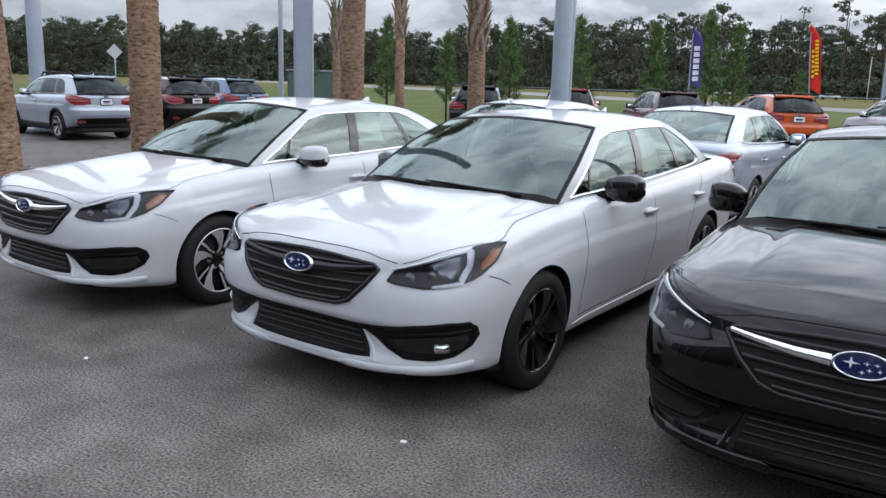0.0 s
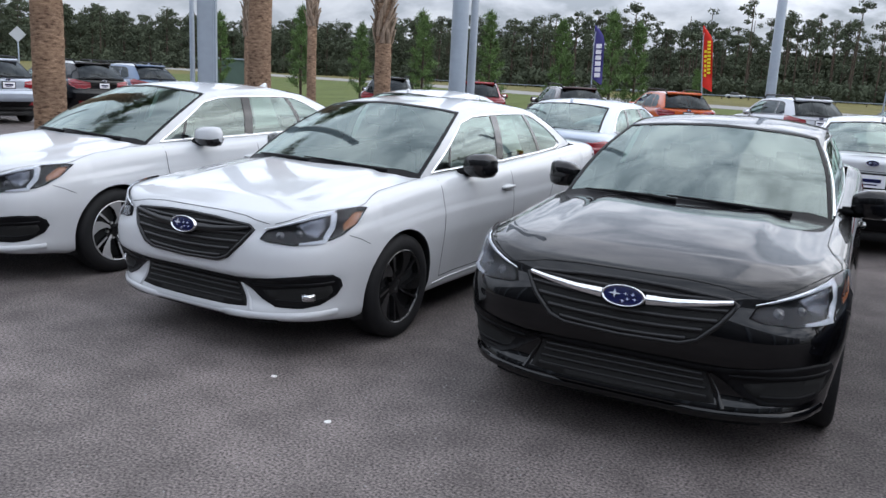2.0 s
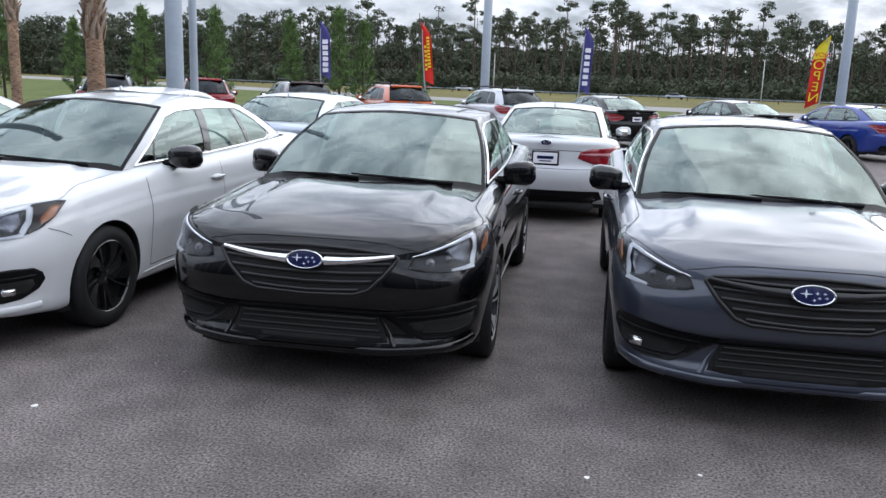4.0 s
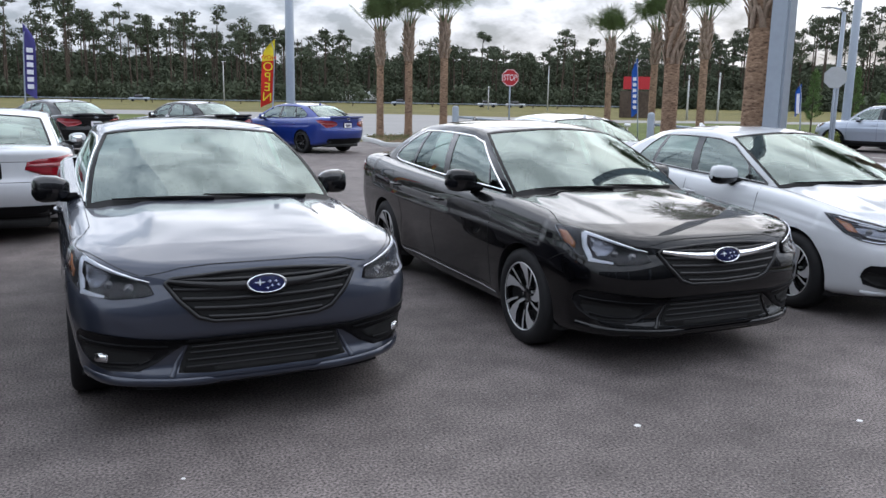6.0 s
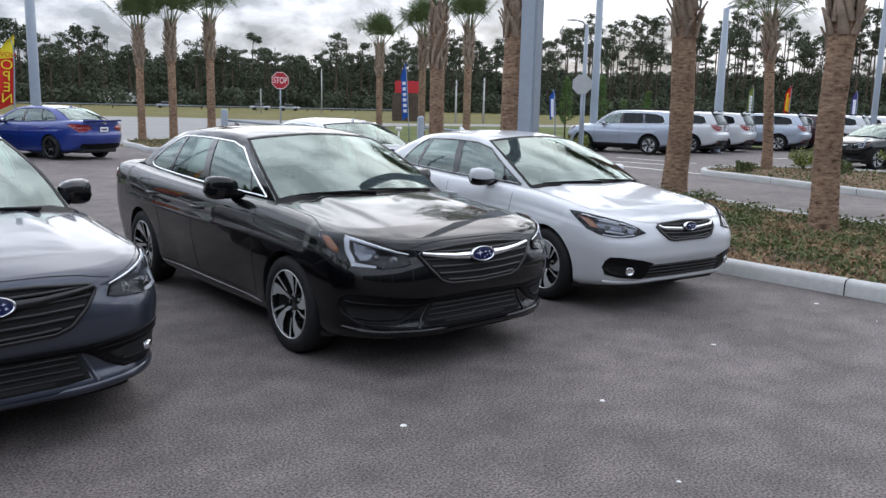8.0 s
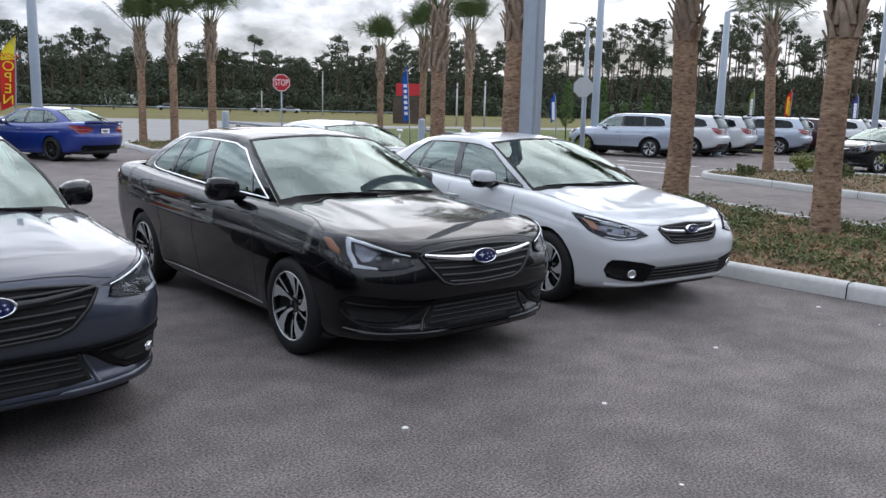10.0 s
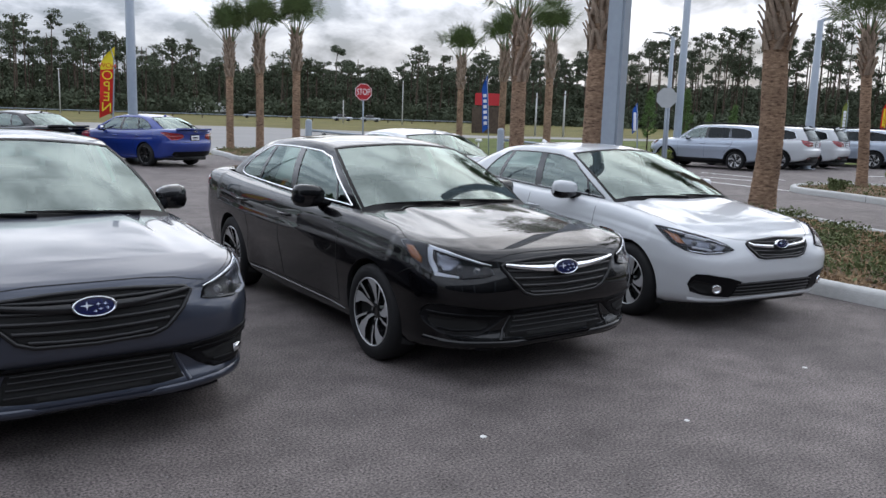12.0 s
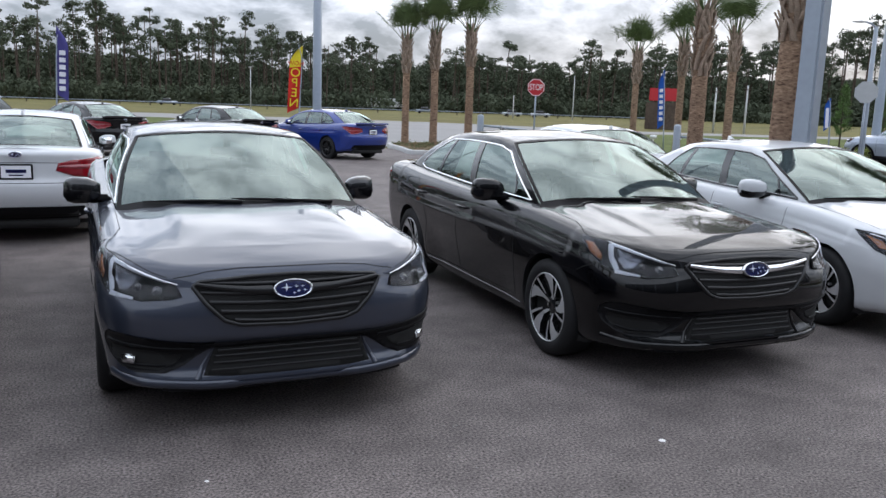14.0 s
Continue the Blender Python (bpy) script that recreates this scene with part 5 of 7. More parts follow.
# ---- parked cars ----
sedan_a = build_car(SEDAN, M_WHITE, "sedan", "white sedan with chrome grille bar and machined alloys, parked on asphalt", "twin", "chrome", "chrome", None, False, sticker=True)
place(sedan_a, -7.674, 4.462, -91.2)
sedan_b = build_car(SEDAN, M_WHITE, "sedan", "white sedan with black grille, black mirrors and black alloys", "black", "black", "chrome", M_GLOSS, True, sticker=True)
place(sedan_b, -5.016, 4.458, -90.7)


def again(src, old, col, x, y, h, label, group=""):
    o = copy_thing(src, pose(x, y, 0, 0, 0, h))
    recolour(o, old, col)
    tagged(o, label, "car", group)
    return o


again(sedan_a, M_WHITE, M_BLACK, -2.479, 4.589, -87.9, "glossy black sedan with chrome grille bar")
grey_car = again(sedan_b, M_WHITE, M_GREY, 0.002, 4.684, -88.8, "dark grey metallic sedan with black grille and fog lamps")
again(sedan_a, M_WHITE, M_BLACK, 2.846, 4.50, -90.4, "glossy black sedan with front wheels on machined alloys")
bm = bmesh.new()
box(bm, -.50, -.36, -.05, .26, .988, .991, 0)
part("dash_paper", bm, M_PAPER, grey_car, "white paper lying on the dashboard", smooth=False)
compact = build_car(COMPACT, M_WHITE, "compact_sedan", "white compact sedan with swept headlights beside the kerb", "twin", "chrome", "black", None, True)
place(compact, 5.437, 4.506, -95.9)
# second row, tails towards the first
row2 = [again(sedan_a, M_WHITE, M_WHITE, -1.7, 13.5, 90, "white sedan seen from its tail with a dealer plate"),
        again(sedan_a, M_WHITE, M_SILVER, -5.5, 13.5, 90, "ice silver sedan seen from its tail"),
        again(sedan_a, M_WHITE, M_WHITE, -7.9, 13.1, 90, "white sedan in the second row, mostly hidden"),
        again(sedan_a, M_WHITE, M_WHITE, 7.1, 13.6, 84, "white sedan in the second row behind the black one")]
for o in row2:
    o.location.z = -.03
# third row
hatch = build_car(HATCH, M_ORANGE, "crossover", "orange crossover with black roof rails, seen from its tail", "twin", "black", "black", None, False, rails=True, cladding=True)


def row3(src, old, col, x, y, h, label):
    """Placed by the middle of the tail."""
    L = 3.5 if src is hatch else 4.0 if src is suv else 3.86
    a = radians(h)
    return again(src, old, col, x + L * math.cos(a), y + L * math.sin(a), h, label)


suv = build_car(BIGSUV, M_SILVER, "large_suv", "silver blue three-row suv with roof rails, parked side on", "twin", "chrome", "chrome", None, False, rails=True, cladding=True)


def suv_spot(x, y, h=103):
    """The front axle's place from the near rear wheel's."""
    a = radians(h)
    return x + .82 * math.sin(a) + 2.89 * math.cos(a), y - .82 * math.cos(a) + 2.89 * math.sin(a), h


place(suv, *suv_spot(26.5, 19.25))
sport = build_car(dict(SEDAN), M_BLUE, "sport_sedan", "bright blue sport sedan with black wheels and boot spoiler", "black", "black", "black", None, False, wing=True)
aa = radians(115)
place(sport, 6.75 + 3.86 * math.cos(aa), 23.3 + 3.86 * math.sin(aa), 115)
place(hatch, -6.8 + 3.5 * math.cos(radians(122)), 23.6 + 3.5 * math.sin(radians(122)), 122)
row3(hatch, M_ORANGE, M_MAROON, -9.5, 22.4, 124, "dark maroon crossover with roof rails")
row3(hatch, M_ORANGE, M_PEARL, -3.4, 23.7, 122, "pale silver crossover with roof rails")
row3(hatch, M_ORANGE, M_RED, -13.1, 22.9, 118, "red crossover seen from its tail")
row3(hatch, M_ORANGE, M_BLACK, -15.6, 21.6, 120, "black crossover parked behind a palm")
row3(sport, M_BLUE, M_BLACK, -.2, 23.9, 117, "black sport sedan with boot spoiler")
row3(sport, M_BLUE, M_BLACK, 3.6, 24.4, 116, "black sport sedan parked beside the blue one")
row3(hatch, M_ORANGE, M_SILVER, -20.4, 12.3, 173, "ice silver crossover with roof rails and dealer plate")
row3(hatch, M_ORANGE, M_BLACK, -20.9, 15.4, 172, "dark grey crossover with roof rails and dealer plate")
row3(hatch, M_ORANGE, M_STEELBLUE, -22.3, 18.6, 172, "steel blue crossover with roof rails")
for i, (c, lab) in enumerate(((M_WHITE, "white three-row suv in the far row"), (M_WHITE, "white three-row suv in the far row"), (M_SILVER, "silver three-row suv in the far row"), (M_MAROON, "dark red three-row suv in the far row"), (M_WHITE, "white three-row suv in the far row"))):
    again(suv, M_SILVER, c, *suv_spot(*((29.5, 19.3), (32.2, 19.55), (35.9, 18.8), (38.3, 19.0), (42.0, 18.5))[i]), lab)


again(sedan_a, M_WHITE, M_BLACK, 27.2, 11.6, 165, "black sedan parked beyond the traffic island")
again(suv, M_SILVER, M_WHITE, *suv_spot(44.8, 18.4), "white three-row suv at the end of the far row")
again(suv, M_SILVER, M_SILVER, *suv_spot(47.6, 18.3), "silver three-row suv at the end of the far row")


# ---- poles ----
def pole(label, x, y, r0, r1, h, square=False, turn=20, lamp=None, reach=1.0):
    """A steel pole on a base plate; lamp: the way its head points, in degrees."""
    o = thing("light_pole", label, "lamp post")
    bm = bmesh.new()
    if square:
        box(bm, -r0, r0, -r0, r0, 0, h, .025)
    else:
        lathe(bm, [(r0, 0), (r0 * .96, h * .25), (r1, h), (.0005, h)], 20, "z")
    shaft = part("shaft", bm, M_POLE, o, smooth=not square)
    bm = bmesh.new()
    box(bm, -r0 * 1.7, r0 * 1.7, -r0 * 1.7, r0 * 1.7, 0, .03, .006)
    part("base_plate", bm, M_POLE, o, smooth=False)
    if lamp is not None:
        bm = bmesh.new()
        c, s = reach * math.cos(radians(lamp - turn)), reach * math.sin(radians(lamp - turn))
        tube(bm, [(0, 0, h - .05), (c * .25, s * .25, h + .08), (c * .6, s * .6, h + .12)], [r1 * .6, r1 * .5, r1 * .4], 8)
        part("arm", bm, M_POLE, o)
        bm = bmesh.new()
        tube(bm, [(c * .55, s * .55, h + .12), (c * .8, s * .8, h + .13), (c * 1.25, s * 1.25, h + .12)], [r1 * .5, r1 * 1.3, r1 * .6], 10)
        bmesh.ops.scale(bm, vec=(1, 1, .45), space=Matrix.Translation((0, 0, -h - .12)), verts=bm.verts)
        part("lamp_head", bm, M_KERB, o, "flat grey lamp head")
    o.matrix_basis = pose(x, y, 0, 0, 0, turn)
    return o


pole("blue grey square steel pole among the parked cars", -10.19, 8.76, .125, .125, 9, True, 38)
pole("thick blue grey round steel pole behind the second row", -8.27, 12.65, .15, .145, 9)
pole("slim grey steel pole behind the second row", -10.6, 17.6, .095, .09, 9)
pole("blue grey square steel pole behind the white compact", 7.93, 8.08, .125, .125, 9, True, 18)
pole("grey tapered steel light pole behind the crossovers", -5.52, 29.42, .17, .13, 9)
pole("grey tapered steel light pole behind the blue sedan", 5.8, 26.5, .15, .125, 9)
pole("grey tapered steel light pole by the verge", 27.08, 22.64, .17, .13, 9)
pole("grey tapered lamp post with a flat head", 31.4, 19.3, .20, .12, 6.1, lamp=-10)
pole("slim grey pole on the verge", -23.4, 21.0, .09, .07, 9)
pole("grey tapered light pole by the far crossovers", -25.1, 13.2, .22, .17, 9)
pole("grey light pole beyond the far row", 35.8, 14.6, .13, .11, 9)
pole("slim grey lamp post with an arm", 18.6, 16.1, .075, .055, 4.2, lamp=150, reach=.5)


# ---- palms ----
def palm_trunk_material():
    m = mat("palm_bark", (0.30, 0.185, 0.115), 0.95, spec=0.1)
    nt = m.node_tree
    b = nt.nodes["Principled BSDF"]
    N, K = nt.nodes.new, nt.links.new
    co, mp = N("ShaderNodeTexCoord"), N("ShaderNodeMapping")
    mp.inputs["Scale"].default_value = (6, 6, 17)
    K(co.outputs["Object"], mp.inputs["Vector"])
    n1, n2 = N("ShaderNodeTexNoise"), N("ShaderNodeTexNoise")
    n1.inputs["Scale"].default_value, n1.inputs["Detail"].default_value, n1.inputs["Roughness"].default_value = 1.5, 6, .65
    n2.inputs["Scale"].default_value, n2.inputs["Detail"].default_value = 1.3, 4
    K(mp.outputs[0], n1.inputs["Vector"]); K(co.outputs["Object"], n2.inputs["Vector"])
    ramp = N("ShaderNodeValToRGB")
    e = ramp.color_ramp.elements
    e[0].position, e[0].color = .34, (.075, .05, .036, 1)
    e[1].position, e[1].color = .72, (.46, .33, .24, 1)
    q = e.new(.44); q.color = (.225, .15, .105, 1)
    q = e.new(.56); q.color = (.31, .215, .15, 1)
    K(n1.outputs["Fac"], ramp.inputs[0])
    mx = N("ShaderNodeMix"); mx.data_type = "RGBA"; mx.blend_type = "MULTIPLY"; mx.inputs["Factor"].default_value = .6
    r2 = N("ShaderNodeValToRGB")
    r2.color_ramp.elements[0].position, r2.color_ramp.elements[0].color = .35, (.62, .60, .60, 1)
    r2.color_ramp.elements[1].position, r2.color_ramp.elements[1].color = .65, (1.1, 1.05, 1.0, 1)
    K(n2.outputs["Fac"], r2.inputs[0])
    K(ramp.outputs[0], mx.inputs["A"]); K(r2.outputs[0], mx.inputs["B"]); K(mx.outputs["Result"], b.inputs["Base Color"])
    bp = N("ShaderNodeBump"); bp.inputs["Strength"].default_value, bp.inputs["Distance"].default_value = .9, .03
    K(n1.outputs["Fac"], bp.inputs["Height"]); K(bp.outputs[0], b.inputs["Normal"])
    return m


M_PALM = palm_trunk_material()


def build_palm(seed, r, boots, crown, label, fronds=30, spread=1.0, size=1.0):
    """A cabbage palm: rough trunk, criss-cross leaf bases, and fan leaves of many blades."""
    rng = random.Random(seed)
    o = thing("palm_tree", label, "palm")
    bm = bmesh.new()
    n, rings = 28, int(crown / .055)
    rows = []
    for i in range(rings + 1):
        z = crown * i / rings
        k = r * (1 + .22 * math.exp(-z / .35) - .06 * z / crown) * (1 + .035 * (i % 2) * rng.uniform(.3, 1))
        sway = Vector((noise.noise((z * .35, seed, 0)), noise.noise((z * .35, seed, 9)), 0)) * .06 * min(1, z)
        rows.append([bm.verts.new((sway.x + k * (1 + .05 * noise.noise((math.cos(a) * 2, math.sin(a) * 2 + seed, z * 6))) * math.cos(a),
                                   sway.y + k * (1 + .05 * noise.noise((math.cos(a) * 2 + 7, math.sin(a) * 2 + seed, z * 6))) * math.sin(a), z)) for a in (q * math.tau / n for q in range(n))])
    for r0, r1 in zip(rows, rows[1:]):
        for q in range(n):
            bm.faces.new((r0[q], r0[(q + 1) % n], r1[(q + 1) % n], r1[q]))
    bm.faces.new(rows[-1])
    part("trunk", bm, M_PALM, o, "ringed orange brown trunk")
    bm = bmesh.new()
    z, k = boots, 0
    while z < crown + .1:
        for q in range(7):
            a = q * math.tau / 7 + k * 1.1 + rng.uniform(-.15, .15)
            lean = rng.choice((-.35, .35)) + rng.uniform(-.1, .1)
            L = rng.uniform(.30, .46)
            pts = []
            for f in (0, .5, 1):
                aa = a + lean * f
                rr = r * .98 + .015 + (.05 + .10 * rng.random()) * f * f
                pts.append((Vector((rr * math.cos(aa), rr * math.sin(aa), z + L * f)), (.075, .06, .035)[int(f * 2)], aa))
            prev = None
            for p, w, aa in pts:
                t = Vector((-math.sin(aa), math.cos(aa), 0)) * w
                out = Vector((math.cos(aa), math.sin(aa), 0)) * .022
                row = [bm.verts.new(p - t), bm.verts.new(p + out), bm.verts.new(p + t), bm.verts.new(p - out)]
                if prev:
                    for j in range(4):
                        bm.faces.new((prev[j], prev[(j + 1) % 4], row[(j + 1) % 4], row[j]))
                prev = row
            bm.faces.new(prev)
        z += .17
        k += 1
    part("leaf_base", bm, M_BOOT, o, "criss-cross grey brown leaf bases")
    bm = bmesh.new()
    for i in range(fronds):
        a = i * 2.39996 + rng.uniform(-.3, .3)
        up = (.06 + .85 * (i / fronds) ** 1.3) * spread + rng.uniform(-.08, .08)
        up = min(up, 2.0)
        L = rng.uniform(.65, 1.05) * size
        d = Vector((math.sin(up) * math.cos(a), math.sin(up) * math.sin(a), math.cos(up)))
        p0 = Vector((r * .5 * math.cos(a), r * .5 * math.sin(a), crown))
        p1 = p0 + d * L
        tube(bm, [p0, p0.lerp(p1, .5) + Vector((0, 0, .03)), p1], [.018, .012, .009], 5, False)
        side = d.cross(Vector((0, 0, 1))).normalized()
        nrm = side.cross(d)
        blades = 26
        for b in range(blades):
            f = (b / (blades - 1) - .5) * 2
            ang = f * 1.75
            dd = (d * math.cos(ang) + side * math.sin(ang)).normalized()
            l = rng.uniform(.55, .78) * (1 - .30 * abs(f)) * size
            base = p1 + d * .10 * (1 - abs(f)) 
            mid = base + dd * l * .55 + nrm * .03
            tip = base + dd * l + Vector((0, 0, -rng.uniform(.08, .30) * l)) 
            w = dd.cross(nrm).normalized() * .020
            v = [bm.verts.new(base), bm.verts.new(mid + w), bm.verts.new(tip), bm.verts.new(mid - w)]
            bm.faces.new((v[0], v[1], v[2], v[3]))
    part("crown", bm, M_FROND, o, "green fan shaped fronds", smooth=False)
    return o


palm_a = build_palm(1, .23, 3.1, 4.3, "stout palm with a ringed trunk in the planting bed", 32, 1.3, 1.3)
palm_a.matrix_basis = pose(13.12, 9.02, 0, 0, 0, 10)
palm_b = build_palm(2, .145, 3.0, 4.2, "slender palm with a tuft of upright fronds", 24, .88, 1.15)
palm_f = build_palm(6, .145, 3.2, 4.2, "leaning palm with wide drooping fronds on the traffic island", 26, 1.35, 1.3)
palm_f.matrix_basis = pose(22.0, 11.84, 0, 0, 4, 150)
palm_b.matrix_basis = pose(10.84, 31.73, 0)
palm_c = build_palm(3, .175, 2.75, 4.4, "palm with a ringed trunk and criss-cross leaf bases", 32, 1.3, 1.3)
palm_c.matrix_basis = pose(10.55, 4.85, 0, 0, 0, 50)
palm_e = build_palm(5, .215, 2.75, 4.4, "palm with leaf bases at the lot edge", 32, 1.3, 1.3)
palm_e.matrix_basis = pose(14.6, 18.24, 0, 0, 0, 70)
palm_d = build_palm(4, .24, 4.4, 5.2, "tall stout palm with a ringed trunk in the bed", 32, 1.3, 1.3)
palm_d.matrix_basis = pose(-12.75, 5.89, 0, 2, -2, 0)
for src, x, y, turn, tilt, sc, lab in (
        (palm_c, 13.2, 6.1, 200, 0, 1.0, "palm standing close behind another in the bed"),
        (palm_a, 11.3, 11.78, 120, 0, 1.0, "stout palm behind the square pole"),
        (palm_b, 11.93, 31.31, 100, 0, 1.06, "slender palm in the verge planting"),
        (palm_b, 13.48, 31.2, 220, 0, 1.12, "slender palm in the verge planting"),
        (palm_b, 21.4, 30.6, 20, 0, 1.0, "slender palm far across the verge"),
        (palm_b, 24.24, 31.01, 260, 0, 1.15, "slender palm far across the verge"),
        (palm_b, 24.6, 28.1, 310, 0, 1.2, "slender palm far across the verge"),
        (palm_d, -13.3, 8.45, 90, 0, 1.0, "tall stout palm behind the white sedan"),
        (palm_d, -12.35, 12.23, 180, 0, .92, "tall stout palm in the second bed"),
        (palm_b, -20.68, 20.87, 30, 0, .88, "slender young palm on the verge"),
        (palm_b, -17.86, 20.66, 80, 0, 1.0, "slender palm with leaf bases on the verge"),
        (palm_e, -11.61, 15.32, 140, 0, .84, "palm with criss-cross leaf bases behind the sedans")):
    o = copy_thing(src, pose(x, y, 0, 0, tilt, turn))
    o.scale = (sc, sc, sc)
    tagged(o, lab, "palm")


# ---- kerbs and beds ----
def smooth_loop(pts, n=6):
    out = []
    for i in range(len(pts)):
        p0, p1, p2, p3 = (Vector(pts[(i + k) % len(pts)]) for k in (-1, 0, 1, 2))
        for j in range(n):
            t = j / n
            out.append(.5 * ((2 * p1) + (p2 - p0) * t + (2 * p0 - 5 * p1 + 4 * p2 - p3) * t * t + (3 * p1 - p0 - 3 * p2 + p3) * t**3))
    return out


def bed(name, outline, label, leaves, shrubs=(), dens=1.0):
    """A raised planting bed: rounded concrete kerb, soil and low ground cover."""
    loop = smooth_loop([(x, y) for x, y in outline])
    n = len(loop)
    area = sum(a.x * b.y - b.x * a.y for a, b in zip(loop, loop[1:] + loop[:1])) / 2
    prof = [(0, -.05), (.0, .11), (.012, .135), (.035, .15), (.12, .155), (.15, .14), (.15, .05)]
    bm = bmesh.new()
    rows = []
    for i in range(n):
        t = (loop[(i + 1) % n] - loop[i - 1]).normalized()
        inn = Vector((-t.y, t.x)) * (1 if area > 0 else -1)
        rows.append(([bm.verts.new((loop[i].x + inn.x * a, loop[i].y + inn.y * a, z)) for a, z in prof], inn))
    for (r0, _), (r1, _) in zip(rows, rows[1:] + rows[:1]):
        for k in range(len(prof) - 1):
            bm.faces.new((r0[k], r1[k], r1[k + 1], r0[k + 1]))
    kerb = tagged(part("kerb", bm, M_KERB), "rounded pale concrete kerb round " + name, "kerb", kind="structure")
    run = 0.0
    for i in range(n):
        step = (loop[(i + 1) % n] - loop[i]).length
        if int((run + step) / 2.6) > int(run / 2.6):
            t = (loop[(i + 1) % n] - loop[i]).normalized()
            inn = rows[i][1]
            c = loop[i] + t * (2.6 * int((run + step) / 2.6) - run)
            bm = bmesh.new()
            a = [[bm.verts.new((c.x + t.x * w + inn.x * (o - .003), c.y + t.y * w + inn.y * (o - .003), z + .003)) for o, z in prof[:-1]] for w in (-.006, .006)]
            for k in range(len(prof) - 2):
                bm.faces.new((a[0][k], a[1][k], a[1][k + 1], a[0][k + 1]))
            part("kerb_joint", bm, M_TRIM, kerb, smooth=False)
        run += step
    bm = bmesh.new()
    inner = [Vector((loop[i].x + rows[i][1].x * .13, loop[i].y + rows[i][1].y * .13)) for i in range(n)]
    bm.faces.new([bm.verts.new((p.x, p.y, .10)) for p in inner])
    bmesh.ops.recalc_face_normals(bm, faces=bm.faces)
    tagged(part("planting_soil", bm, M_MULCH, smooth=False), label, "soil", kind="structure")
    # leaves
    rng = np.random.default_rng(int(abs(area) * 100))
    lo = np.array([min(p.x for p in inner), min(p.y for p in inner)])
    hi = np.array([max(p.x for p in inner), max(p.y for p in inner)])
    verts, faces, mats = [], [], []
    poly = [(p.x, p.y) for p in inner]

    P = rng.uniform(lo, hi, (int(leaves), 2))
    inn = np.zeros(len(P), bool)
    for (x1, y1), (x2, y2) in zip(poly, poly[1:] + poly[:1]):
        if y1 != y2:
            inn ^= ((y1 > P[:, 1]) != (y2 > P[:, 1])) & (P[:, 0] < (x2 - x1) * (P[:, 1] - y1) / (y2 - y1) + x1)
    P = P[inn]
    n = len(P)
    h = np.array([noise.noise((x * 1.3, y * 1.3, 3)) for x, y in P])
    green = h + rng.normal(0, .28, n) > .06
    z = .10 + np.where(green, abs(rng.normal(0, .055, n)) + np.maximum(0, h) * .10, rng.uniform(0, .03, n))
    c = np.column_stack([P, z])
    u = rng.normal(size=(n, 3)); u /= np.linalg.norm(u, axis=1)[:, None]
    v = np.cross(u, rng.normal(size=(n, 3))); v /= np.linalg.norm(v, axis=1)[:, None]
    s = rng.uniform(.018, .042, (n, 1))
    verts = np.stack([c - u * s, c + v * s * .5, c + u * s, c - v * s * .5], 1).reshape(-1, 3).tolist()
    faces = np.arange(n * 4).reshape(n, 4).tolist()
    mats = np.where(green, 0, 1).tolist()
    me = bpy.data.meshes.new("ground_cover")
    me.from_pydata(verts, [], faces)
    me.materials.append(M_LEAF); me.materials.append(M_STRAW)
    me.polygons.foreach_set("material_index", mats)
    tagged(new("ground_cover", me), "low green and brown ground cover leaves in " + name, "ground cover", kind="stuff")


bed("the bed by the compact", [(7.1, 5.6), (7.05, 3.0), (7.3, 1.0), (8.2, -1.0), (9.9, -1.0), (11.4, .8), (11.95, 4.4), (12.2, 6.5), (13.6, 9.6), (12.6, 10.4), (9.5, 8.6), (7.6, 7.4)], "brown mulch soil of the planting bed", 60000)
bed("the traffic island", [(19.2, 12.2), (18.5, 10.2), (17.3, 6.8), (16.4, 2), (19, 1), (23.5, 4), (24.4, 9.4), (23.2, 12.0), (21, 12.9)], "brown mulch soil of the traffic island", 14000)
bed("the palm bed", [(-9.85, 5.4), (-9.9, 4.0), (-10.2, 1.0), (-12, -1), (-14.6, 0), (-14.8, 5), (-14.6, 9.4), (-12.6, 9.6), (-10.3, 7.6)], "brown mulch soil of the palm bed", 16000)
bed("the verge corner", [(9.2, 26.4), (9.5, 28.6), (10, 31.5), (11.5, 33), (14.5, 32.6), (15.4, 30.2), (12.2, 29.6), (10.8, 27.0)], "brown mulch soil at the lot corner", 9000)


# white lines on the lot
for a, b in (((23.6, 18.6), (23.4, 15.1)), ((21.4, 17.5), (21.9, 14.7)), ((19.9, 16.1), (19.4, 12.1)), ((29.3, 15.6), (30.5, 15.2))):
    a, b = Vector(a), Vector(b)
    w = Vector((-(b - a).y, (b - a).x)).normalized() * .06
    sheet("road_line", [tuple(a + w), tuple(b + w), tuple(b - w), tuple(a - w)], .004, M_LINE, "worn white painted line on asphalt", cat="road marking")
